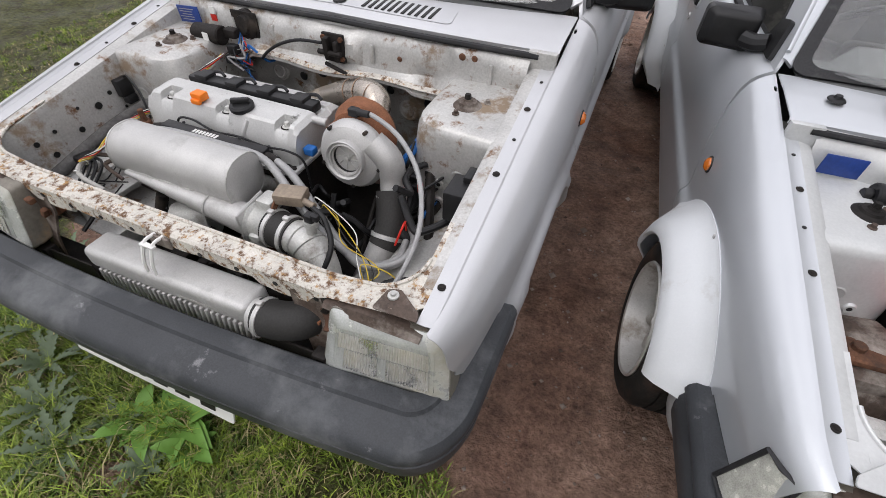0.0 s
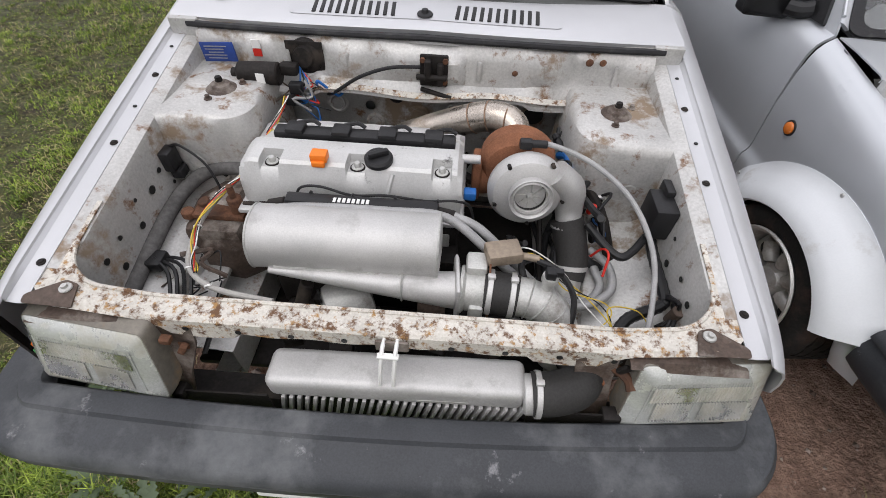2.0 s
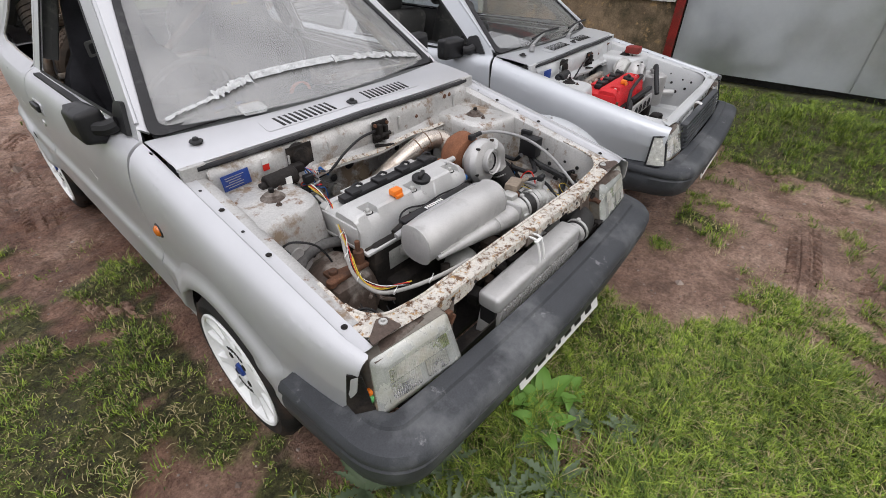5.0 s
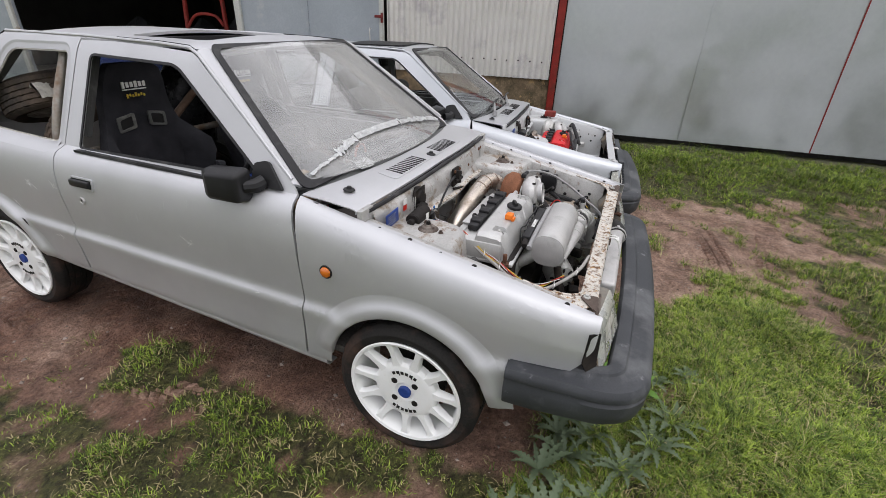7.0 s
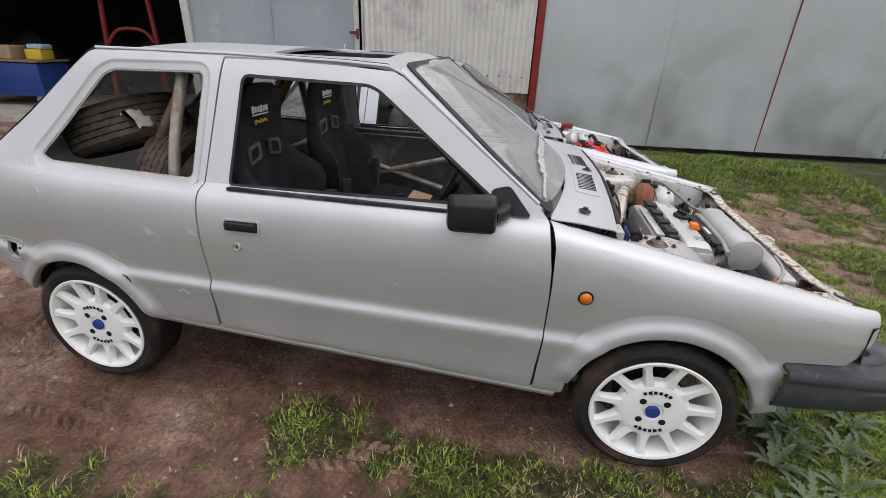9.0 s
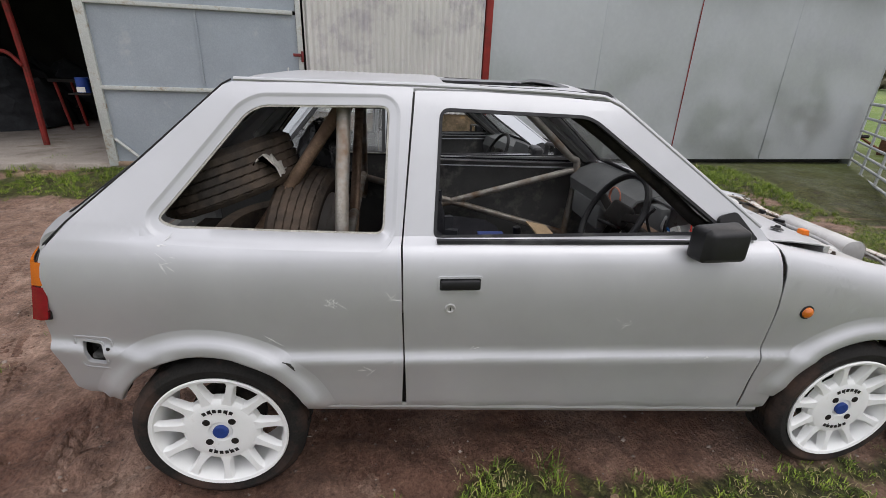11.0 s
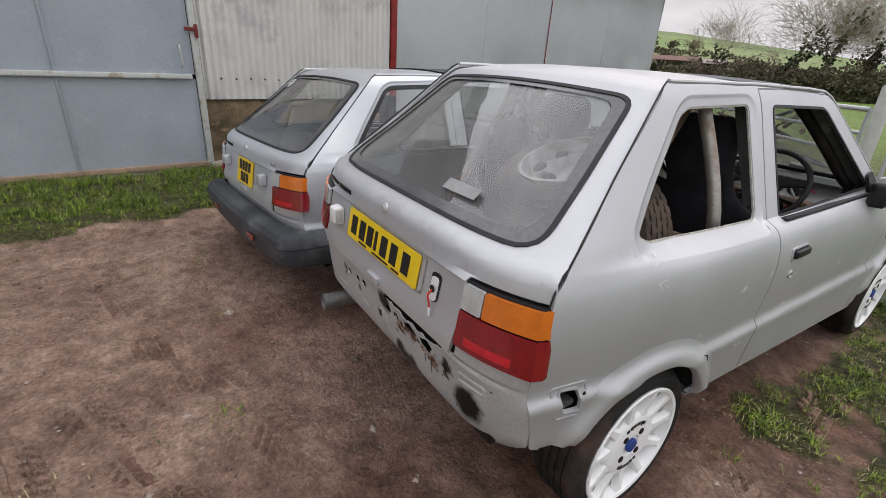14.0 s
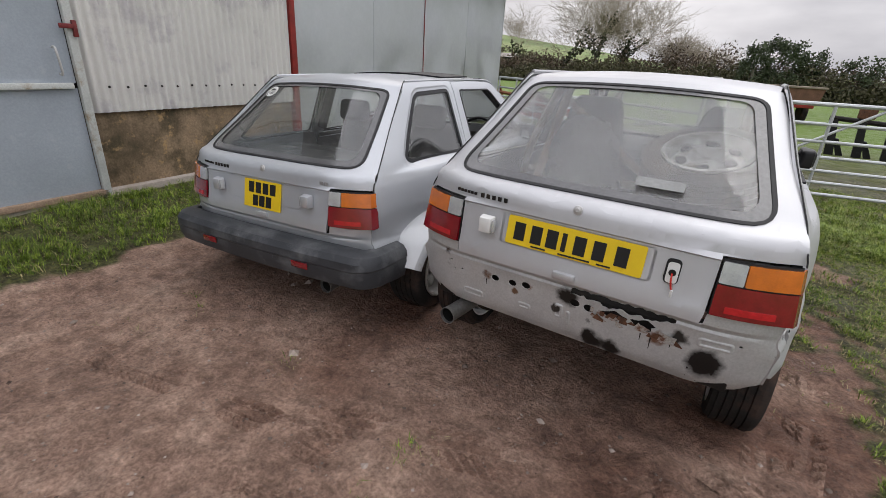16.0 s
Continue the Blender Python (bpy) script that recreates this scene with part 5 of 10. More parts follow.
def ground_z(x, y):
    """The height of the ground: ruts in the yard, a bank by the barn, hills far off."""
    z = 0.012 * n2(x, y, 0.8, 5.0) + 0.010 * n2(x, y, 3.0, 2.0)
    if abs(x) < 7 and abs(y) < 9:
        z += 0.006 * n2(x, y, 11.0, 4.0)
        z -= 0.012 * max(0, 1 - abs(x + 0.93 + 0.10 * math.sin(y * 1.3)) / 0.14) * box_in(x, y, -2, 0, -0.6, 3.0, 0.4)
        z -= 0.010 * max(0, 1 - abs(x - 0.95 + 0.05 * math.sin(y * 2)) / 0.16) * box_in(x, y, 0, 2, -2.5, 2.5, 0.4)
    z += 0.13 * min(1, max(0, (x - 2.7) / 1.1)) * (1 if y < 9 else 0.5)
    z += 0.05 * min(1, max(0, (-1.7 - y) / 0.6)) * (0.3 + 0.7 * min(1, max(0, (1.4 - x) / 0.8)))
    d = math.hypot(x, y)
    if d > 60:
        b = math.degrees(math.atan2(x, -y))
        up = lerp([(-180, 0.4), (-60, 0.2), (-5, 0.35), (8, 0.6), (20, 1.4), (34, 2.3), (60, 2.3), (110, 1.2), (180, 0.4)], b)
        z += (d - 60) ** 1.25 * 0.0052 * up * (1 + 0.15 * n2(x, y, 0.006, 3.0)) * (1 if d < 900 else 1)
    return z


GRASSMASK = "grass"


def ground_material():
    m = bpy.data.materials.new("yard_earth_and_grass")
    m.use_nodes = True
    n, l = m.node_tree.nodes, m.node_tree.links
    b = n["Principled BSDF"]
    tc = n.new("ShaderNodeTexCoord")
    att = n.new("ShaderNodeAttribute")
    att.attribute_name = GRASSMASK

    def nz(s, d=8.0, r=0.65):
        t = n.new("ShaderNodeTexNoise")
        t.inputs["Scale"].default_value, t.inputs["Detail"].default_value, t.inputs["Roughness"].default_value = s, d, r
        l.new(tc.outputs["Object"], t.inputs["Vector"])
        return t

    def ramp(src, stops):
        r = n.new("ShaderNodeValToRGB")
        e = r.color_ramp.elements
        for k, (p, c) in enumerate(stops):
            q = e[k] if k < 2 else e.new(p)
            q.position, q.color = p, (*c, 1)
        l.new(src, r.inputs[0])
        return r.outputs[0]

    def mix(f, a, c, mode="MIX"):
        x = n.new("ShaderNodeMixRGB")
        x.blend_type = mode
        for s, v in ((0, f), (1, a), (2, c)):
            if hasattr(v, "links"):
                l.new(v, x.inputs[s])
            elif isinstance(v, tuple):
                x.inputs[s].default_value = (*v, 1)
            else:
                x.inputs[s].default_value = v
        return x.outputs[0]

    earth = ramp(nz(2.4, 10.0, 0.72).outputs["Fac"], [(0.30, (0.160, 0.104, 0.080)), (0.50, (0.308, 0.212, 0.166)), (0.70, (0.450, 0.335, 0.270))])
    earth = mix(1.0, earth, ramp(nz(11, 7.0, 0.7).outputs["Fac"], [(0.36, (0.72, 0.69, 0.67)), (0.60, (1.34, 1.32, 1.30))]), "MULTIPLY")
    grit = nz(60, 4.0, 0.7)
    earth = mix(0.8, earth, ramp(grit.outputs["Fac"], [(0.3, (0.25, 0.22, 0.2)), (0.7, (0.75, 0.72, 0.70))]), "OVERLAY")
    stones = n.new("ShaderNodeTexVoronoi")
    stones.inputs["Scale"].default_value = 42
    l.new(tc.outputs["Object"], stones.inputs["Vector"])
    sr = ramp(stones.outputs["Distance"], [(0.10, (1, 1, 1)), (0.17, (0, 0, 0))])
    sm = mix(1.0, sr, ramp(nz(2.2).outputs["Fac"], [(0.50, (0, 0, 0)), (0.64, (0.8, 0.8, 0.8))]), "MULTIPLY")
    earth = mix(sm, earth, (0.30, 0.255, 0.22))
    damp = n.new("ShaderNodeAttribute")
    damp.attribute_name = "damp"
    earth = mix(damp.outputs["Fac"], earth, mix(1.0, earth, (0.56, 0.46, 0.42), "MULTIPLY"))
    turf = ramp(nz(7.0, 10.0, 0.72).outputs["Fac"], [(0.36, (0.055, 0.042, 0.024)), (0.50, (0.075, 0.080, 0.024)), (0.68, (0.125, 0.115, 0.045))])
    turf = mix(1.0, turf, ramp(nz(36, 5.0, 0.65).outputs["Fac"], [(0.38, (0.45, 0.45, 0.42)), (0.62, (1.45, 1.45, 1.40))]), "MULTIPLY")
    turf = mix(damp.outputs["Fac"], turf, mix(1.0, turf, (0.82, 0.78, 0.74), "MULTIPLY"))
    turf = mix(0.5, turf, ramp(nz(140, 2.0).outputs["Fac"], [(0.3, (0.2, 0.2, 0.2)), (0.7, (0.8, 0.8, 0.8))]), "OVERLAY")
    field = ramp(nz(0.05, 4.0).outputs["Fac"], [(0.3, (0.090, 0.150, 0.020)), (0.5, (0.125, 0.195, 0.028)), (0.7, (0.175, 0.225, 0.045))])
    vor = n.new("ShaderNodeTexVoronoi")
    vor.inputs["Scale"].default_value = 0.0075
    l.new(tc.outputs["Object"], vor.inputs["Vector"])
    plots = ramp(vor.outputs["Color"], [(0.15, (0.085, 0.135, 0.025)), (0.5, (0.13, 0.20, 0.04)), (0.80, (0.17, 0.21, 0.065)), (0.93, (0.13, 0.085, 0.065))])
    geo = n.new("ShaderNodeSeparateXYZ")
    l.new(tc.outputs["Object"], geo.inputs[0])
    ln = n.new("ShaderNodeVectorMath")
    ln.operation = "LENGTH"
    l.new(tc.outputs["Object"], ln.inputs[0])
    f1, f2 = n.new("ShaderNodeMapRange"), n.new("ShaderNodeMapRange")
    f1.inputs["From Min"].default_value, f1.inputs["From Max"].default_value = 6.0, 14.0
    f2.inputs["From Min"].default_value, f2.inputs["From Max"].default_value = 70.0, 76.0
    l.new(ln.outputs["Value"], f1.inputs["Value"])
    l.new(ln.outputs["Value"], f2.inputs["Value"])
    turf = mix(f1.outputs[0], turf, field)
    turf = mix(f2.outputs[0], turf, plots)
    edge = n.new("ShaderNodeMapRange")
    edge.inputs["From Min"].default_value, edge.inputs["From Max"].default_value = 0.42, 0.58
    l.new(att.outputs["Fac"], edge.inputs["Value"])
    l.new(mix(edge.outputs[0], earth, turf), b.inputs["Base Color"])
    wet = ramp(nz(2.6).outputs["Fac"], [(0.42, (0.55, 0.55, 0.55)), (0.62, (0.92, 0.92, 0.92))])
    l.new(wet, b.inputs["Roughness"])
    b.inputs["Specular IOR Level"].default_value = 0.35
    bp = n.new("ShaderNodeBump")
    bp.inputs["Strength"].default_value, bp.inputs["Distance"].default_value = 1.0, 0.026
    hsum = n.new("ShaderNodeMath")
    hsum.operation = "MULTIPLY_ADD"
    l.new(nz(24, 8.0, 0.7).outputs["Fac"], hsum.inputs[0])
    hsum.inputs[1].default_value = 1.6
    l.new(grit.outputs["Fac"], hsum.inputs[2])
    l.new(hsum.outputs[0], bp.inputs["Height"])
    l.new(bp.outputs[0], b.inputs["Normal"])
    return m


TRACKS = [(0.35, 2.10, 0.35, 1.8, 0.17), (0.10, 2.45, 0.45, 1.9, 0.17), (-0.95, 1.25, 1.50, 1.9, 0.18), (-1.25, 1.45, 1.35, 1.6, 0.17), (1.6, -2.5, 0.10, 1.3, 0.18), (2.0, -2.9, -0.2, 1.2, 0.18), (-0.95, 0.1, 1.62, 1.3, 0.16), (0.9, 1.9, 0.25, 1.2, 0.16), (-0.55, 2.35, 0.75, 1.8, 0.18), (-0.80, 2.75, 0.95, 1.6, 0.17), (0.6, 2.95, 0.30, 2.0, 0.18), (1.3, 2.5, 0.15, 1.6, 0.17), (-1.05, 1.9, 1.30, 1.4, 0.17), (-0.75, 0.9, 1.7, 1.2, 0.17), (-1.15, 1.75, 2.75, 1.3, 0.18), (-1.55, 2.0, 0.35, 1.4, 0.18), (-0.35, 1.95, 0.25, 1.5, 0.18)]


def build_ground():
    fine = 0.035
    xs = [-900, -500, -280, -160, -90, -55, -34, -22, -15, -11, -8, -6, -5, -4.2, -3.6] + list(np.arange(-3.2, 4.6, fine)) + [4.8, 5.3, 6, 7, 9, 12, 16, 22, 32, 46, 66, 92, 125, 165, 215, 280, 360, 460, 600, 800, 1100]
    ys = [-1300, -1000, -800, -640, -520, -420, -340, -270, -215, -170, -135, -105, -80, -62, -46, -34, -25, -18, -13, -10, -8, -6.8, -6, -5.4, -4.9, -4.5] + list(np.arange(-4.2, 5.0, fine)) + [5.2, 5.6, 6.2, 7, 8, 10, 13, 18, 26, 40, 70, 140, 300, 700]
    verts, mask, wetness = [], [], []
    for y in ys:
        for x in xs:
            z = ground_z(x, y)
            g = grass_amount(x, y) if abs(x) < 8 and abs(y) < 10 else 0.6
            if -3.3 < x < 4.6 and -4.3 < y < 5.1:
                churn = box_in(x, y, -1.5, -0.3, -0.4, 2.6, 0.5) + 0.5 * box_in(x, y, -1.2, 2.6, 1.6, 3.6, 0.6)
                z += max(0, min(1, -g * 3)) * churn * 0.022 * (0.5 - 2 * abs(n2(x, y, 5.0, 8.8)) + 0.8 * n2(x, y, 13.0, 3.3))
                z += max(0, -g) * 0.010 * n2(x, y, 14.0, 9.0) + (0.012 if g > 0 else 0) * min(1, max(0, g * 4))
            verts.append((x, y, z))
            mask.append(min(1, max(0, 0.5 + g * 0.9)))
            k = box_in(x, y, -1.9, -0.2, -1.6, 2.3, 0.6) + 0.7 * box_in(x, y, 0.72, 1.2, -1.8, 2.2, 0.3)
            wetness.append(min(1, max(0, k * (0.75 + 1.1 * n2(x, y, 2.3, 6.1)))) if k > 0 else 0.0)
    nx = len(xs)
    faces = [(j * nx + i, j * nx + i + 1, (j + 1) * nx + i + 1, (j + 1) * nx + i) for j in range(len(ys) - 1) for i in range(nx - 1)]
    me = bpy.data.meshes.new("ground")
    me.from_pydata(verts, [], faces)
    a = me.attributes.new(GRASSMASK, "FLOAT", "POINT")
    a.data.foreach_set("value", mask)
    me.attributes.new("damp", "FLOAT", "POINT").data.foreach_set("value", wetness)
    me.polygons.foreach_set("use_smooth", [True] * len(faces))
    me.materials.append(ground_material())
    return tagged(new("ground", me), "red-brown muddy yard with patchy grass and tyre prints", "ground", kind="structure")


build_ground()


def tyre_print(cx, cy, ang, length, width, seed):
    """Ridges that a tyre has left standing in the mud: long bars, cross marks at the shoulders."""
    rng = random.Random(seed)
    c, s = math.cos(ang), math.sin(ang)
    verts, faces = [], []
    nu, nv = int(length / 0.010), 34
    for a in range(nu + 1):
        u = -length / 2 + length * a / nu
        for b in range(nv + 1):
            v = (b / nv - 0.5) * width
            w = v + 0.02 * math.sin(u * 3 + seed)
            x, y = cx + u * c - w * s, cy + u * s + w * c
            bars = 1 if math.sin((v / width + 0.5) * 2 * math.pi * 3 - 1.2) > -0.80 else 0
            if abs(v) > width * 0.10:
                bars = bars if math.sin((u + abs(v) * 0.8) * 2 * math.pi / 0.052) > -0.62 else 0
            patchy = min(1, max(0, 0.55 + 1.6 * n2(x, y, 3.2, seed * 0.7)))
            fade = min(1, (width / 2 - abs(v)) / 0.012) * min(1, (length / 2 - abs(u)) / 0.15)
            k = bars * patchy * fade * (1 if grass_amount(x, y) < 0.05 else 0)
            verts.append((x, y, ground_z(x, y) - 0.014 + 0.029 * k + 0.005 * n2(x, y, 40.0, 1.0)))
    for a in range(nu):
        for b in range(nv):
            p = a * (nv + 1) + b
            faces.append((p, p + 1, p + nv + 2, p + nv + 1))
    me = bpy.data.meshes.new("tyre_print")
    me.from_pydata(verts, [], faces)
    me.polygons.foreach_set("use_smooth", [True] * len(faces))
    me.attributes.new("damp", "FLOAT", "POINT").data.foreach_set("value", [min(1, max(0, 0.25 + 1.0 * n2(v[0], v[1], 2.3, 6.1))) for v in verts])
    me.materials.append(bpy.data.materials["yard_earth_and_grass"])
    tagged(new("tyre_print", me), "tyre print pressed into the red-brown mud", "tyre print", group="tyre prints in the yard")


for k, row in enumerate(TRACKS):
    tyre_print(*row, k + 1)


def leafy(name, col, dark, spread=0.5, rough=0.55, tuft=0.0):
    """A leaf or blade colour that differs from piece to piece."""
    m = bpy.data.materials.new(name)
    m.use_nodes = True
    n, l = m.node_tree.nodes, m.node_tree.links
    b = n["Principled BSDF"]
    g = n.new("ShaderNodeNewGeometry")
    r = n.new("ShaderNodeValToRGB")
    r.color_ramp.elements[0].color, r.color_ramp.elements[1].color = (*dark, 1), (*col, 1)
    r.color_ramp.elements[0].position, r.color_ramp.elements[1].position = 0.5 - spread, 0.5 + spread
    l.new(g.outputs["Random Per Island"], r.inputs[0])
    tc, t = n.new("ShaderNodeTexCoord"), n.new("ShaderNodeTexNoise")
    t.inputs["Scale"].default_value = 1.2
    l.new(tc.outputs["Object"], t.inputs["Vector"])
    mx = n.new("ShaderNodeMixRGB")
    mx.blend_type, mx.inputs[0].default_value = "OVERLAY", 0.6
    l.new(r.outputs[0], mx.inputs[1])
    l.new(t.outputs["Fac"], mx.inputs[2])
    out = mx.outputs[0]
    if tuft:
        t2, r2, m2 = n.new("ShaderNodeTexNoise"), n.new("ShaderNodeValToRGB"), n.new("ShaderNodeMixRGB")
        t2.inputs["Scale"].default_value, t2.inputs["Detail"].default_value = tuft, 3.0
        l.new(tc.outputs["Object"], t2.inputs["Vector"])
        r2.color_ramp.elements[0].position, r2.color_ramp.elements[0].color = 0.36, (0.42, 0.48, 0.42, 1)
        r2.color_ramp.elements[1].position, r2.color_ramp.elements[1].color = 0.64, (1.5, 1.42, 1.3, 1)
        l.new(t2.outputs["Fac"], r2.inputs[0])
        m2.blend_type, m2.inputs[0].default_value = "MULTIPLY", 1.0
        l.new(out, m2.inputs[1])
        l.new(r2.outputs[0], m2.inputs[2])
        out = m2.outputs[0]
    l.new(out, b.inputs["Base Color"])
    b.inputs["Roughness"].default_value = rough
    b.inputs["Specular IOR Level"].default_value = 0.3
    b.inputs["Subsurface Weight"].default_value = 0.0
    return m


GRASS = leafy("grass_blades", (0.290, 0.385, 0.060), (0.055, 0.105, 0.015), tuft=22.0)
STRAW = leafy("dry_grass", (0.48, 0.41, 0.22), (0.24, 0.20, 0.09))


def grass_sheet():
    """Tufts of blades over the near grass; three triangles a blade, bent over."""
    rng = random.Random(4)
    for name, material, label, count, dry in (("grass", GRASS, "short rough green grass in tufts", 360000, False), ("dry_grass", STRAW, "dead straw-coloured grass stalks", 90000, True)):
        verts, faces = [], []
        made = tries = 0
        while made < count and tries < 160000:
            tries += 1
            x0, y0 = rng.uniform(-3.4, 4.6), rng.uniform(-4.6, 5.0)
            if rng.random() < 0.35:
                x0, y0 = rng.uniform(-2.2, 1.4), rng.uniform(-2.9, -1.5) if rng.random() < 0.6 else rng.uniform(-1.5, 2.4)
            g = grass_amount(x0, y0)
            if rng.random() > (g + 0.18) / 0.40 and not (g > -0.75 and n2(x0, y0, 5.0, 11.0) > (0.20 if dry else 0.34)):
                continue
            if dry and x0 > 2.9 and rng.random() < 0.75:
                continue
            if x0 > 4.0 + (2.9 - y0) * 0.098 and y0 < 3.9:
                continue
            if -0.70 < x0 < 0.70 and -1.3 < y0 < 1.55 or 1.2 < x0 < 2.6 and -1.3 < y0 < 1.55:
                continue
            lawn = x0 > 3.0 or y0 < -1.75
            thin = min(1, max(0.12, 0.75 + 1.4 * n2(x0, y0, 5.0, 4.4))) if lawn else min(1, max(0.08, 0.22 + g * 1.1 + 1.0 * n2(x0, y0, 7.0, 4.4)))
            if rng.random() > thin:
                continue
            tall = 0.5 + 0.7 * max(0, n2(x0, y0, 2.2, 6.0) + 0.4)
            tall *= 1.45 if (x0 > 3.2 or (y0 < -1.85 and x0 < 0.9)) else 1.0
            tall *= rng.uniform(0.65, 1.25)
            sweep = rng.uniform(0, 2 * math.pi)
            size = rng.uniform(0.006, 0.022)
            for _ in range(int(rng.uniform(2, 5)) if dry else int(rng.uniform(7, 20) * (1.0 if lawn else 0.75))):
                x, y = x0 + rng.gauss(0, size), y0 + rng.gauss(0, size)
                h = (rng.uniform(0.020, 0.066) if lawn else rng.uniform(0.014, 0.045)) * tall * (0.8 if dry else 1.0)
                a = math.atan2(y - y0, x - x0) + rng.gauss(0, 0.6) if rng.random() < 0.6 else sweep + rng.gauss(0, 0.4)
                w = rng.uniform(0.0011, 0.0024)
                lean = rng.uniform(0.2, 1.3) * (1.6 if dry else 1.0)
                dx, dy = math.cos(a), math.sin(a)
                z = ground_z(x, y) + 0.006
                k = len(verts)
                verts += [(x - dy * w, y + dx * w, z), (x + dy * w, y - dx * w, z),
                          (x + dx * h * lean * 0.35 - dy * w * 0.8, y + dy * h * lean * 0.35 + dx * w * 0.8, z + h * 0.65),
                          (x + dx * h * lean * 0.35 + dy * w * 0.8, y + dy * h * lean * 0.35 - dx * w * 0.8, z + h * 0.65),
                          (x + dx * h * lean, y + dy * h * lean, z + h * (0.95 - 0.25 * min(1, lean * 0.6)))]
                faces += [(k, k + 1, k + 3, k + 2), (k + 2, k + 3, k + 4)]
                made += 1
        me = bpy.data.meshes.new(name)
        me.from_pydata(verts, [], faces)
        me.materials.append(material)
        tagged(new(name, me), label, "grass", kind="stuff")


grass_sheet()

# ---- barn ----
CORRUGATED = surf("white_corrugated_sheet", (0.62, 0.61, 0.58), 0.55, 0.1, var=0.08, scale=1.5, grain=120, bump=0.1, stain=(0.42, 0.40, 0.42), stain_scale=2.2, stain_at=0.62)
GALV = surf("galvanised_sheet", (0.49, 0.515, 0.535), 0.30, 0.75, var=0.05, scale=1.0, grain=18, bump=0.03, rough_var=0.06, stain=(0.46, 0.485, 0.50), stain_scale=0.9, stain_at=0.60, stain_soft=0.2)
DOORGREY = surf("grey_painted_sheet", (0.33, 0.37, 0.41), 0.5, 0.15, var=0.08, scale=2.0, grain=70, bump=0.1, stain=(0.44, 0.46, 0.47), stain_scale=4.0, stain_at=0.66)
DOORFRAME = surf("flaking_door_frame", (0.50, 0.52, 0.50), 0.7, 0.0, var=0.14, scale=6, grain=90, bump=0.3, stain=(0.27, 0.20, 0.12), stain_scale=6, stain_at=0.60)
CONCRETE = surf("mossy_concrete", (0.25, 0.18, 0.115), 0.95, 0.0, var=0.35, scale=3.5, grain=50, bump=0.7, dist=0.01, stain=(0.075, 0.06, 0.035), stain_scale=2.5, stain_at=0.52, stain_soft=0.1, second=(0.36, 0.24, 0.12), second_scale=9, second_at=0.62)
FLOORC = surf("barn_floor_concrete", (0.36, 0.32, 0.28), 0.9, 0.0, var=0.2, scale=2, grain=50, bump=0.4, stain=(0.2, 0.16, 0.12), stain_scale=1.5, stain_at=0.6)
REDSTEEL = surf("red_steel_paint", (0.24, 0.025, 0.02), 0.55, 0.0, var=0.25, scale=5, grain=90, bump=0.2, stain=(0.13, 0.04, 0.03), stain_scale=6, stain_at=0.6)
# Near-black colour carries the shade of unlit building interiors and gaps.
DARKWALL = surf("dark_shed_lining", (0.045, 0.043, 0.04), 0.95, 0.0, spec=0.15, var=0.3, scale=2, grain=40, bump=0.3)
WX = 3.92
TOP = 4.2


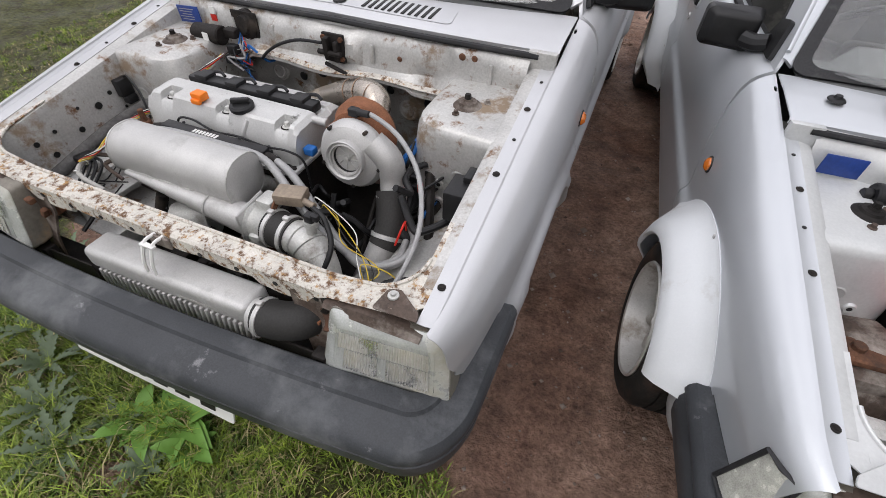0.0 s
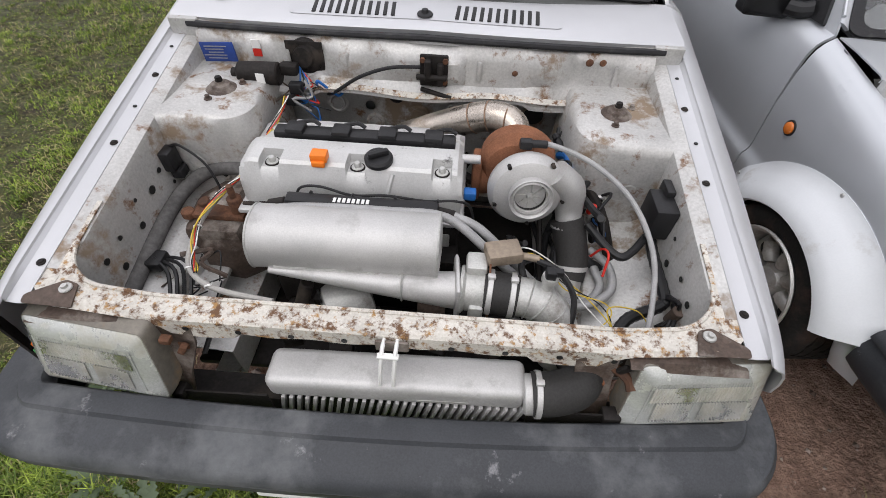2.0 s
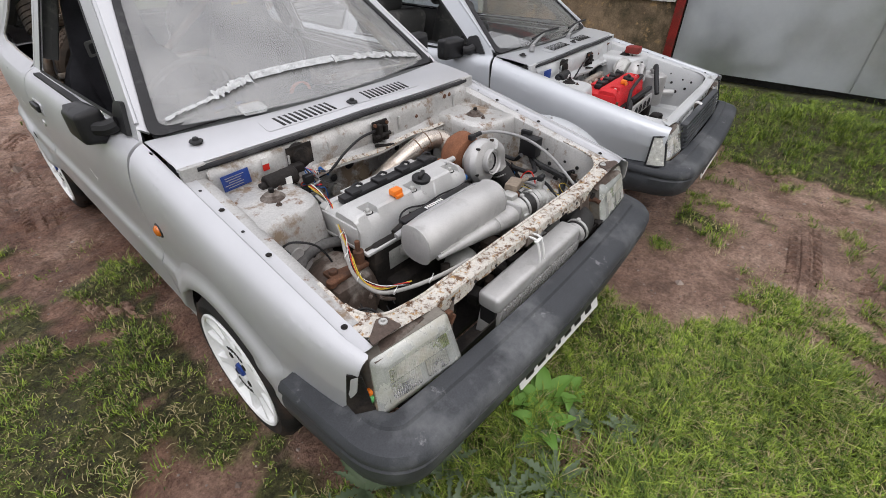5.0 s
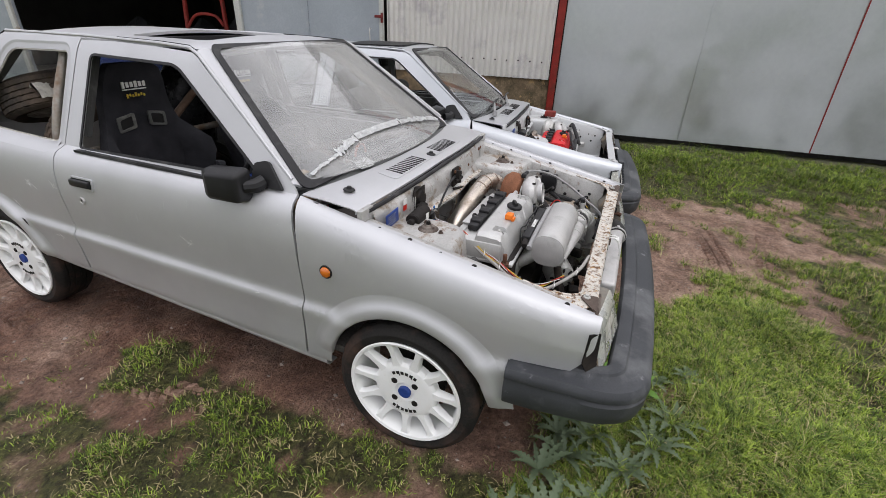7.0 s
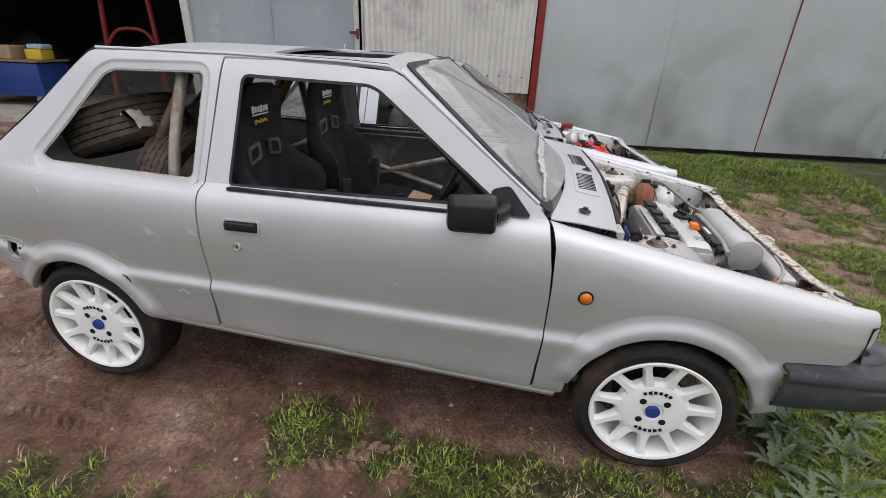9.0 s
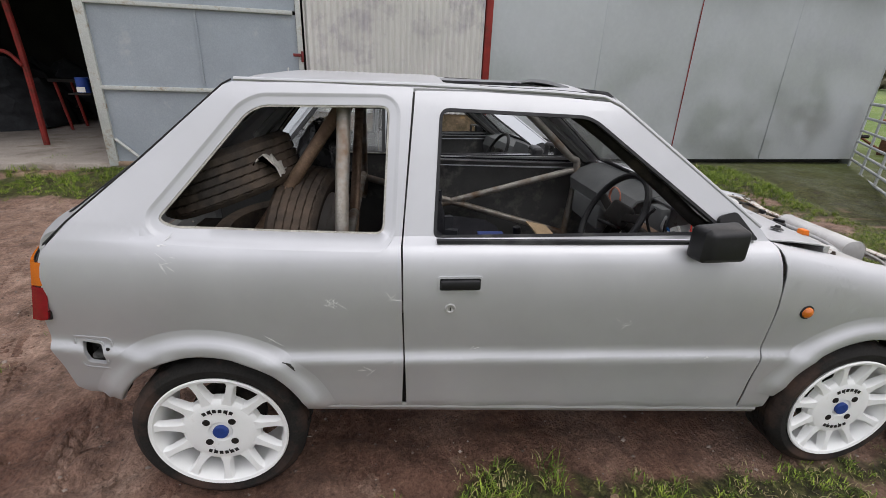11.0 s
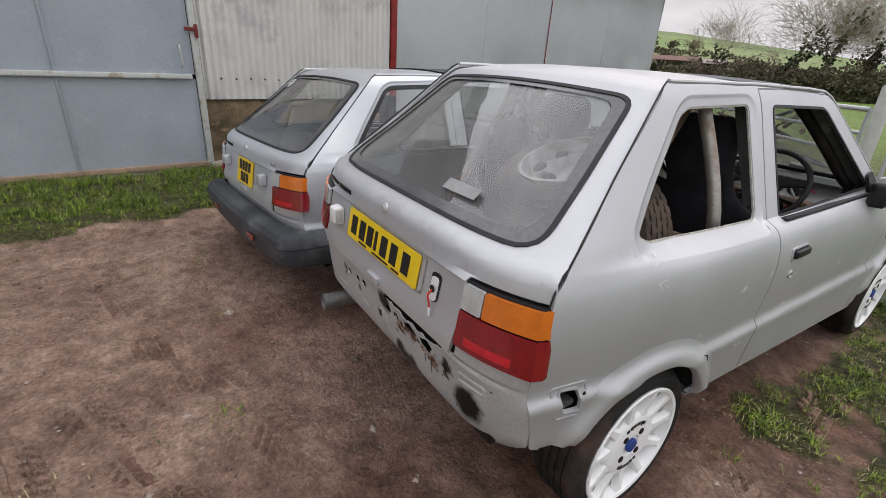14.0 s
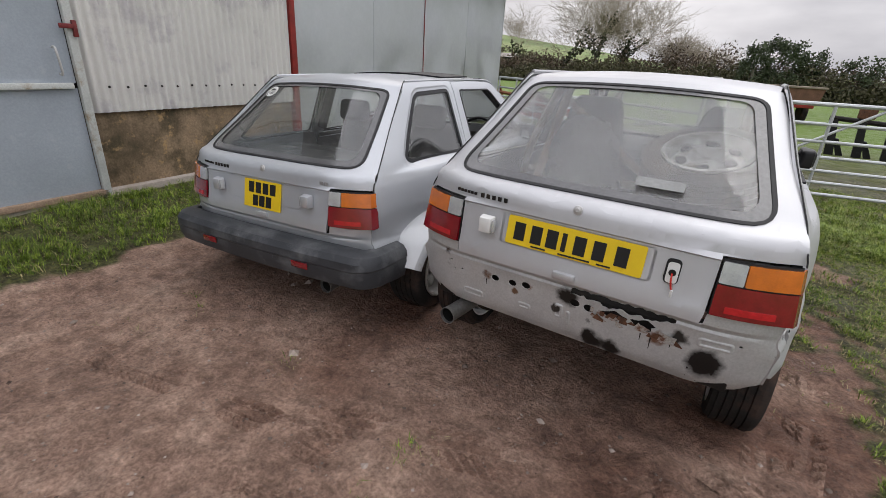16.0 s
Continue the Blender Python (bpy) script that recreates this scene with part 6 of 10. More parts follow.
def barn():
    rows = []
    for y in np.arange(-0.64, 1.62, 0.00635):
        rows.append([(WX - 0.012 + 0.013 * math.cos(2 * math.pi * y / 0.0762), y, z) for z in (0.855, TOP)])
    tagged(part("wall_corrugated", loft(rows, thick=0.003), CORRUGATED, sharp=80), "off-white corrugated steel barn wall", "wall", kind="structure")
    wall = bpy.data.objects["wall_corrugated"]
    for k in range(14):
        part("sheet_screw", lathe([(0.0, 0.010), (0.008, 0.008), (0.011, 0.0)], (WX - 0.028, -0.530 + 0.152 * k, 1.06 + 0.004 * (k % 3)), (-1, 0, 0), 10), DARKIRON, wall)
    tagged(part("wall_plinth", box(WX + 0.10, 0.49, 0.40, 0.16, 2.28, 0.90, 0.01), CONCRETE), "stained concrete plinth below the barn cladding", "wall", kind="structure")
    tagged(part("barn_post", merge(box(WX - 0.035, -0.70, 2.25, 0.015, 0.085, 3.9, 0.003), box(WX + 0.01, -0.66, 2.25, 0.085, 0.012, 3.9, 0.003)), REDSTEEL), "dark red steel angle post of the barn", "post", kind="structure")
    # galvanised shed
    edges = [-0.75, -2.35, -3.81, -5.5, -7.43]
    shed = tagged(part("wall_galvanised", box(WX + 0.06, -4.09, 1.58, 0.05, 6.68, 2.68, 0.004), GALV), "galvanised flat-sheet shed wall", "wall", kind="structure")
    rng = random.Random(8)
    for y0, y1 in zip(edges, edges[1:]):
        rows = []
        for y in span(y0 - 0.004, y1 + 0.004, 12):
            rows.append([(WX + 0.004 + 0.004 * math.sin(y * 2.1 + z * 1.7) + 0.003 * n2(y, z, 1.4, y0), y, z) for z in span(0.24, 2.92, 14)])
        part("sheet", loft(rows, thick=0.004), GALV, shed)
        part("sheet_seam", box(WX - 0.004, y1, 1.58, 0.008, 0.010 if y1 != -3.81 else 0.014, 2.68, 0.002), REDSTEEL if y1 == -3.81 else GALV, shed)
        for z in (1.09,):
            for y in span(y0 - 0.08, y1 + 0.08, 5):
                part("rivet", lathe([(0.0, 0.003), (0.005, 0.002), (0.007, 0.0)], (WX - 0.001, y, z), (-1, 0, 0), 8), ALU, shed)
    part("shed_end", box(WX + 1.5, -7.44, 1.51, 3.0, 0.04, 2.82, 0.004), GALV, shed)
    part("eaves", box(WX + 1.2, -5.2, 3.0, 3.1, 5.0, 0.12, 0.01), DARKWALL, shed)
    # Dark strip drawn as the shade in the gap below the sheets.
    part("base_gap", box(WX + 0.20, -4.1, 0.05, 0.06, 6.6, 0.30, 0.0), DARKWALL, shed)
    # sliding door
    door = tagged(empty("barn_door", pose(WX - 0.06, 0, 0)), "grey steel barn door standing ajar", "door", kind="structure")
    door.name = "door_1"
    for y0, y1 in ((1.70, 2.79), (2.81, 3.90)):
        for z0, z1 in ((0.22, 1.06), (1.10, 1.95), (1.99, 3.4)):
            rows = [[(0.010 + 0.004 * n2(y, z, 1.8, 2.0), y, z) for z in span(z0, z1, 6)] for y in span(y0, y1, 8)]
            part("sheet", loft(rows, thick=0.003), DOORGREY, door)
    part("seam", box(0.0, 2.80, 1.8, 0.012, 0.022, 3.2, 0.003), DOORGREY, door)
    for z in (1.08, 1.97):
        part("rail", box(-0.012, 2.82, z, 0.04, 2.18, 0.045, 0.006), DOORFRAME, door)
    part("bottom_rail", box(-0.012, 2.80, 0.20, 0.045, 2.28, 0.05, 0.006), surf("rusty_rail", (0.28, 0.2, 0.14), 0.85, 0.0, var=0.3, scale=8, grain=80, bump=0.3), door, "rusty bottom rail")
    part("stile", box(-0.012, 1.665, 1.8, 0.045, 0.06, 3.25, 0.006), DOORFRAME, door)
    part("stile", box(-0.012, 3.945, 1.8, 0.05, 0.10, 3.25, 0.006), DOORFRAME, door)
    part("brace", tube([(-0.02, 3.88, 0.50), (-0.02, 3.62, 0.24)], 0.018, 6, smooth_line=False), DOORFRAME, door)
    part("pull_handle", tube([(-0.03, 1.82, 1.36), (-0.075, 1.82, 1.35), (-0.075, 1.81, 1.18), (-0.03, 1.81, 1.17)], 0.009, 8, 4), ALU, door, "bright steel pull handle")
    part("padlock", merge(box(-0.05, 1.70, 1.515, 0.02, 0.10, 0.035, 0.004), box(-0.045, 1.645, 1.50, 0.03, 0.03, 0.12, 0.004)), surf("red_black_latch", (0.16, 0.02, 0.02), 0.5, 0.2, var=0.5, scale=30), door, "red and black latch")
    # second leaf, far along
    leaf = tagged(part("door_2", box(WX - 0.04, 9.7, 1.7, 0.05, 2.3, 3.1, 0.006), DOORGREY), "grey steel barn door slid fully open", "door", kind="structure")
    part("stile", box(WX - 0.09, 8.60, 1.7, 0.05, 0.10, 3.1, 0.006), DOORFRAME, leaf)
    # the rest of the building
    # Inside walls and roof have the barn's shade in their colour.
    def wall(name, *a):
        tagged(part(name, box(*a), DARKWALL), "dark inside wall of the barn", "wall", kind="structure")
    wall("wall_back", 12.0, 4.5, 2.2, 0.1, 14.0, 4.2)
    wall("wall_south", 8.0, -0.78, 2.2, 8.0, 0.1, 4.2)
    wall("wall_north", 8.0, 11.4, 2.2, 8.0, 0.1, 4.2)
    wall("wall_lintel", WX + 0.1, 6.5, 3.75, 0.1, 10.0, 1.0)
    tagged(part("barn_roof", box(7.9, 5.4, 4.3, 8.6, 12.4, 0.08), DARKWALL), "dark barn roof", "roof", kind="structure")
    tagged(part("barn_floor", box(8.0, 5.2, 0.13, 8.3, 12.2, 0.14, 0.01), FLOORC), "dusty concrete barn floor", "floor", kind="structure")


before = set(bpy.data.objects)
barn()
BARN = Matrix.Translation((4.09, 2.9, 0)) @ Matrix.Rotation(radians(5.6), 4, "Z") @ Matrix.Translation((-WX, -2.9, 0))
for ob in [o for o in bpy.data.objects if o not in before and o.parent is None]:
    ob.matrix_basis = BARN @ ob.matrix_basis

# ---- the two cars ----
car_a = tagged(empty("car"), "silver three-door hatchback with bonnet and rear bumper removed", "car")
shell(car_a, SILVER, "a")
wheel((-0.775, -WB, HUB), -1, "white", car_a, yaw=0)
wheel((-0.745, WB, HUB), -1, "white", car_a)
wheel((0.730, -WB, HUB), 1, "white", car_a)
wheel((0.745, WB, HUB), 1, "white", car_a)
bumper_skin(True, car_a, "faded grey-black front bumper with pale scuffs").matrix_basis = Matrix.Translation((0, -1.85, 0)) @ Matrix.Rotation(radians(1.1), 4, "Z") @ Matrix.Translation((0, 1.85, 0))

CAR_B = pose(1.853, 0.078, -0.098, -0.70, 1.5, 5.2)
car_b = tagged(empty("car", CAR_B), "blue-silver three-door hatchback with bonnet removed and wide arches", "car")
shell(car_b, SILVER_B, "b")
for side in (-1, 1):
    for c in (-WB, WB):
        spot = CAR_B.inverted() @ Vector((*(CAR_B @ Vector((side * 0.83, c, 0.3))).xy, 0.258))
        wheel(tuple(spot), side, "alloy", car_b)
bumper_skin(True, car_b, "dark grey front bumper")
bumper_skin(False, car_b, "dark grey rear bumper with red reflectors")

# ---- engine bays ----


def z_of(y):
    return shoulder(y) - 0.014


def bay(car, kind):
    """Inner wings, strut towers, bulkhead and front panel round the engine."""
    a = kind == "a"
    skin = BAY if a else BAY_B
    for s in (-1, 1):
        # shelf under the wing edge and the wall below it
        rows = []
        for y in span(-1.66, -0.94, 24):
            rows.append([(s * 0.660, y, z_of(y)), (s * 0.634, y, z_of(y) - 0.002), (s * 0.622, y, z_of(y) - 0.008), (s * 0.618, y, z_of(y) - 0.02), (s * 0.612, y, 0.60), (s * 0.60, y, 0.50), (s * 0.575, y, 0.47)])
        wall = part("inner_wing", loft(rows, thick=0.004), skin, car, "rust-spotted inner wing")
        part("chassis_leg", loft([[(s * x, y, z) for x, z in ((0.60, 0.475), (0.50, 0.470), (0.42, 0.462), (0.385, 0.455), (0.38, 0.36), (0.46, 0.35))] for y in span(-1.66, -0.95, 14)], thick=0.004), skin, car)
        for y, z, r in ((-1.38, 0.70, 0.011), (-1.46, 0.66, 0.009), (-1.33, 0.72, 0.007), (-1.56, 0.63, 0.009), (-1.50, 0.60, 0.012), (-1.42, 0.62, 0.006), (-1.30, 0.66, 0.005), (-1.53, 0.69, 0.006), (-1.59, 0.68, 0.008), (-1.44, 0.72, 0.005)):
            part("drilled_hole", lathe([(0.0, 0.0015), (r, 0.0015), (r, 0.0)], (s * 0.6080, y, z), (-s, 0, 0), 14), INKHOLE, wall)
        part("corner_gusset", box(s * 0.650, -0.934, 0.893, 0.078, 0.022, 0.062, 0.004), skin, wall)
        # strut tower: a rounded box that leans into the bay
        tower = []
        for k, (z, g) in enumerate(((0.47, 0.03), (0.60, 0.016), (0.74, 0.006), (0.795, 0.0), (0.812, -0.006), (0.820, -0.016), (0.823, -0.035))):
            ring = rounded([(0.625, -1.255 - g), (0.395 - g, -1.235 - g), (0.400 - g, -0.955), (0.625, -0.955)], [0.0, 0.085, 0.02, 0.0], 7)
            tower.append([(s * x, y, z + 0.010 * (y + 1.1)) for x, y in ring])
        tw = part("strut_tower", loft(tower, closed=True, cap=True), skin, car, "strut tower stained with surface rust")
        part("strut_mount", lathe([(0.0, 0.020), (0.012, 0.021), (0.014, 0.016), (0.024, 0.014), (0.027, 0.008), (0.036, 0.004), (0.040, 0.0)], (s * 0.507, -1.11, 0.8215), (0, 0, 1), 28), BROWNGREASE if a else DARKIRON, tw, "greasy rubber top mount")
        part("strut_nut", merge(lathe([(0.0, 0.016), (0.008, 0.016), (0.010, 0.0)], (s * 0.507, -1.11, 0.838), (0, 0, 1), 6)), DARKIRON, tw)
        for dx, dy in ((0.045, 0.03), (-0.012, -0.055)):
            part("mount_stud", lathe([(0.0, 0.014), (0.006, 0.013), (0.006, 0.006), (0.010, 0.005), (0.010, 0.0)], (s * 0.507 + dx, -1.11 + dy, 0.820), (0, 0, 1), 8), BROWNGREASE, tw)
        for y, z, r in ((-1.262, 0.60, 0.016), (-1.258, 0.66, 0.012)):
            part("pressed_ring", lathe([(r * 0.5, 0.0), (r * 0.6, 0.004), (r, 0.004), (r * 1.3, -0.003)], (s * 0.49, y, z), (0, -1, 0.05), 18), skin, tw)
            part("drilled_hole", lathe([(0.0, 0.0025), (r * 0.5, 0.0025), (r * 0.5, 0.0)], (s * 0.49, y, z), (0, -1, 0.05), 12), INKHOLE, tw)
        part("fuse_hole", lathe([(0.022, 0.002), (0.018, 0.004), (0.0, 0.001)], (s * 0.545, -1.262, 0.70), (0, -1, 0), 20), skin, tw)
    # bulkhead: stepped upper panel with a rolled lower lip, and the recess under it
    rows = []
    for x in span(-0.62, 0.62, 62):
        bow = 0.03 * (1 - (x / 0.62) ** 2)
        dip = 0.006 * math.cos(x * 17) + (0.012 if 0.28 < abs(x) < 0.42 else 0)
        pr = 0.010 * (math.sin(x * 24) > 0.55) + (0.012 if -0.09 < x < 0.12 else 0)
        rows.append([(x, -0.930 - bow, 0.918), (x, -0.936 - bow, 0.905), (x, -0.948 - bow - 0.3 * pr, 0.893 + 0.4 * dip), (x, -0.955 - bow - pr, 0.872), (x, -0.960 - bow - pr, 0.835), (x, -0.966 - bow, 0.812 + 0.3 * dip), (x, -0.985 - bow, 0.797 - dip), (x, -1.003 - bow, 0.790 - dip), (x, -1.004 - bow, 0.781 - dip)])
    top = part("bulkhead_panel", loft(rows, thick=0.003), skin, car, "pressed steel bulkhead panel with a rusty lower lip")
    part("lip_rust", loft([[(x, -0.988 - 0.03 * (1 - (x / 0.62) ** 2), 0.7995 - 0.006 * math.cos(x * 17)), (x, -1.0065 - 0.03 * (1 - (x / 0.62) ** 2), 0.7925 - 0.006 * math.cos(x * 17))] for x in span(-0.36, 0.40, 30)], thick=0.002), RUSTBEAM if a else skin, top)
    rows = []
    for x in span(-0.62, 0.62, 50):
        e = 0.012 * math.sin(x * 19) * (abs(x) < 0.45)
        rows.append([(x, -0.94, 0.80), (x, -0.935 - e, 0.74), (x, -0.925 + e, 0.66), (x, -0.91, 0.58), (x, -0.93, 0.45), (x, -0.96, 0.36)])
    part("firewall", loft(rows, thick=0.004), skin, car, "dusty grey firewall")
    for x, z, r in ((-0.26, 0.70, 0.034), (-0.02, 0.665, 0.040), (0.10, 0.70, 0.028), (0.24, 0.66, 0.036), (-0.15, 0.64, 0.030)):
        part("pressed_boss", lathe([(0.0, 0.007), (r * 0.55, 0.006), (r * 0.62, 0.002), (r * 0.75, 0.004), (r * 0.9, 0.003), (r, -0.004)], (x, -0.936, z), (0, -1, 0.1), 24), skin, top)
    for x, w in ((-0.36, 0.010), (0.155, 0.014), (0.33, 0.010), (0.52, 0.012), (-0.20, 0.010)):
        part("pressed_rib", box(x, -0.964 - 0.03 * (1 - (x / 0.62) ** 2), 0.850, w, 0.012, 0.058, 0.005), skin, top)
    for x, z, r in ((-0.08, 0.735, 0.020), (0.25, 0.855, 0.007), (-0.16, 0.70, 0.013), (0.18, 0.72, 0.012), (0.44, 0.892, 0.009), (0.475, 0.892, 0.008), (0.33, 0.70, 0.026)):
        part("grommet", lathe([(0.0, 0.004), (r * 0.6, 0.004), (r, 0.002), (r * 1.15, 0.0)], (x, (-0.972 if z > 0.8 else -0.940) - (0.03 if z > 0.8 else 0) * (1 - (x / 0.62) ** 2), z), (0, -1, 0), 16), BLACK if r > 0.01 else RUST, top)
    # wiper motor
    wm = part("wiper_motor", merge(cyl((-0.485, -1.035, 0.828), (-0.375, -1.035, 0.832), 0.030), cyl((-0.505, -1.035, 0.827), (-0.485, -1.035, 0.828), 0.014)), DARKIRON if a else BLACK, car, "black wiper motor on the bulkhead")
    part("motor_plate", merge(lathe([(0.046, 0.0), (0.046, 0.010), (0.038, 0.018), (0.030, 0.020), (0.026, 0.030), (0.0, 0.032)], (-0.315, -0.972, 0.858), (-0.12, -1, 0.15), 28), box(-0.315, -0.984, 0.858, 0.10, 0.006, 0.085, 0.002)), DARKIRON, wm)
    part("motor_arm", box(-0.355, -1.015, 0.838, 0.05, 0.035, 0.03, 0.008), DARKIRON, wm)
    part("motor_label", box(-0.418, -1.0665, 0.832, 0.022, 0.002, 0.026), WHITE, wm)
    for k, m in enumerate((BLUEHOSE, BLACK, BLUEHOSE, REDPL)):
        part("motor_wire", tube([(-0.33, -1.0, 0.842 - 0.004 * k), (-0.33 + 0.012 * k, -1.03, 0.80), (-0.36, -1.03, 0.75 + 0.01 * k), (-0.315 + 0.01 * k, -1.04, 0.755), (-0.30, -1.02, 0.79 - 0.01 * k)], 0.0022, 6, 5), m, wm)
    if a:
        rng = random.Random(41)
        for k in range(14):
            p = Vector((rng.uniform(-0.40, -0.28), rng.uniform(-1.07, -1.01), rng.uniform(0.74, 0.83)))
            q = [p]
            for j in range(3):
                q.append(q[-1] + Vector((rng.uniform(-0.05, 0.05), rng.uniform(-0.03, 0.03), rng.uniform(-0.05, 0.015))))
            part("bulkhead_wire", tube(q, rng.choice((0.0015, 0.002, 0.004)), 6, 4), rng.choice((BLACK, BLACK, BLACK, BLACK, BLUEHOSE, GREYHOSE, BROWNGREASE)), wm)
        part("loom_plug", merge(box(-0.335, -1.045, 0.800, 0.035, 0.025, 0.030, 0.004), box(-0.355, -1.05, 0.765, 0.028, 0.022, 0.025, 0.004)), BLACK, wm)
    # bonnet latch with its cable
    lt = part("bonnet_latch", merge(box(0.035, -1.008, 0.855, 0.075, 0.012, 0.085, 0.004), box(0.020, -1.022, 0.862, 0.018, 0.028, 0.055, 0.005), box(0.052, -1.020, 0.850, 0.016, 0.024, 0.06, 0.005), cyl((-0.01, -1.028, 0.845), (0.07, -1.028, 0.845), 0.008), cyl((0.0, -1.015, 0.805), (0.085, -1.03, 0.790), 0.006)), DARKIRON, car, "greasy bonnet latch")
    for x, z in ((0.005, 0.885), (0.065, 0.885), (0.065, 0.828)):
        part("latch_bolt", lathe([(0.0, 0.007), (0.007, 0.007), (0.008, 0.0)], (x, -1.014, z), (0, -1, 0), 6), RUST, lt)
    part("latch_cable", tube([(0.0, -1.02, 0.868), (-0.08, -1.03, 0.866), (-0.16, -1.035, 0.838), (-0.23, -1.03, 0.79), (-0.27, -0.98, 0.75)], 0.005, 8), BLACK, lt)
    if a:
        part("data_plate", merge(box(-0.552, -0.986, 0.858, 0.092, 0.004, 0.052, 0.001, m=Matrix.Rotation(-0.05, 4, "Y"))), BLUE, car, "blue enamelled data plate with fine silver lines")
        for k in range(5):
            part("plate_line", box(-0.557 - 0.004 * (k % 2), -0.9892, 0.874 - 0.008 * k, 0.062 - 0.01 * (k % 3), 0.001, 0.0022, m=Matrix.Rotation(-0.05, 4, "Y")), GREYHOSE, bpy.data.objects["data_plate"])
        part("warning_sticker", merge(box(-0.445, -0.984, 0.885, 0.022, 0.003, 0.022)), WHITE, car, "small white and red warning sticker")
        part("sticker_red", box(-0.445, -0.984, 0.862, 0.022, 0.003, 0.020), REDPL, bpy.data.objects["warning_sticker"])
    # front panel
    beam = RUSTBEAM if a else skin
    def panel_z(x, y):
        k = min(1, max(0, (abs(x) - 0.42) / 0.20))
        return 0.711 + (shoulder(max(y, -1.684)) - 0.0125 - 0.711) * k * k * (3 - 2 * k)
    def rear_edge(x):
        q = max(0, abs(x) - 0.5365)
        return -1.684 + (0.085 - math.sqrt(max(0, 0.085 ** 2 - q * q)) if q <= 0.085 else 0.184)
    cols = [-q for q in (0.655, 0.64, 0.6216)] + [0.5365 * k / 24 for k in range(-24, 25)] + [0.6216, 0.64, 0.655]
    cols = sorted(cols + [k * (0.5365 + 0.085 * math.sin(t)) for t in span(0.12, math.pi / 2, 12) for k in (-1, 1)])
    rows = []
    for x in cols:
        front = -1.730 + 0.030 * max(0, (abs(x) - 0.60) / 0.055) ** 2
        rows.append([(x, y, panel_z(x, y)) for y in span(front, rear_edge(x), 12)])
    fp = part("front_panel", loft(rows, thick=0.003), beam, car, "rusted and flaking bonnet slam panel" if a else "bonnet slam panel")
    part("panel_lip", tube([(x, rear_edge(x), panel_z(x, rear_edge(x)) + 0.001) for x in cols[3:-3]], 0.0045, 8, 2), beam, fp)
    rows = []
    for x in span(-0.60, 0.60, 80):
        z = panel_z(x, -1.73)
        deep = min(1, max(0, (0.46 - abs(x)) / 0.05))
        hang = 0.006 + deep * (0.024 + 0.016 * (0.27 < abs(x) < 0.42) + 0.006 * math.sin(x * 23) ** 2)
        rows.append([(x, -1.728, z + 0.001), (x, -1.734, z - 0.004), (x, -1.737, z - hang), (x, -1.729, z - hang - 0.010)])
    part("panel_front", loft(rows, thick=0.003), beam, fp)
    for s in (-1, 1):
        part("panel_bolt", lathe([(0.0, 0.008), (0.005, 0.008), (0.006, 0.003), (0.011, 0.002), (0.012, -0.001)], (s * 0.590, -1.702, panel_z(0.590, -1.702) + 0.006), (0, 0, 1), 12), CAST, fp)
        part("bracket_plate", panel(rounded([(0.562, -1.738), (0.574, -1.690), (0.598, -1.684), (0.652, -1.722), (0.655, -1.738)], 0.006), lambda x, y, s=s: (s * x, y, panel_z(min(x, 0.62), y) + 0.006 - 0.5 * max(0, -1.726 - y)), thick=0.003), BROWNGREASE if a else beam, fp, "rusty bracket plate")
        part("lamp_stay", loft([[(s * 0.36, -1.735, 0.69), (s * 0.44, -1.735, 0.69)], [(s * 0.37, -1.74, 0.63), (s * 0.445, -1.74, 0.62)], [(s * 0.40, -1.76, 0.55), (s * 0.455, -1.76, 0.53)], [(s * 0.42, -1.77, 0.46), (s * 0.46, -1.77, 0.46)]], thick=0.006), BROWNGREASE if a else DARKIRON, fp, "rusty lamp bracket")
        part("lamp_stay", tube([(s * 0.44, -1.73, 0.655), (s * 0.465, -1.75, 0.648), (s * 0.47, -1.77, 0.64)], 0.010, 8), RUST, fp)
        part("lamp_backing", loft([[(s * x, -1.752, 0.690), (s * x, -1.742, 0.694 + 0.012 * e), (s * x, -1.724, 0.690 + 0.020 * e), (s * x, -1.700, 0.682 + 0.020 * e), (s * x, -1.690, 0.64), (s * x, -1.690, 0.54)] for x, e in [(q, math.sin((q - 0.45) / 0.22 * math.pi)) for q in span(0.455, 0.665, 14)]], thick=0.004), BROWNGREASE, fp, "brown dusty lamp shroud")
        if a:
            rng = random.Random(60 + s)
            for k in range(9):
                p = Vector((s * rng.uniform(0.37, 0.47), -1.735 + rng.uniform(-0.02, 0.03), rng.uniform(0.56, 0.68)))
                part("stay_fitting", box(*p, rng.uniform(0.012, 0.035), rng.uniform(0.008, 0.03), rng.uniform(0.012, 0.04), 0.003, m=Matrix.Rotation(rng.uniform(-0.7, 0.7), 4, "Y")), rng.choice((RUST, BROWNGREASE, DARKIRON, TURBINE)), fp)
    for x in span(-0.40, 0.40, 8):
        part("panel_hole", lathe([(0.0, 0.0015), (0.006, 0.0015), (0.006, 0)], (x + 0.03, -1.7365, 0.686), (0, -1, 0), 10), INKHOLE, fp)
    part("panel_hook", merge(tube([(0.005, -1.73, 0.70), (0.005, -1.765, 0.700), (0.003, -1.785, 0.66), (0.002, -1.79, 0.628)], 0.004, 6), tube([(0.030, -1.73, 0.70), (0.030, -1.765, 0.700), (0.028, -1.785, 0.66), (0.027, -1.79, 0.628)], 0.004, 6), box(0.017, -1.768, 0.697, 0.04, 0.012, 0.006, 0.002)), WHITE, fp, "white wire hook")
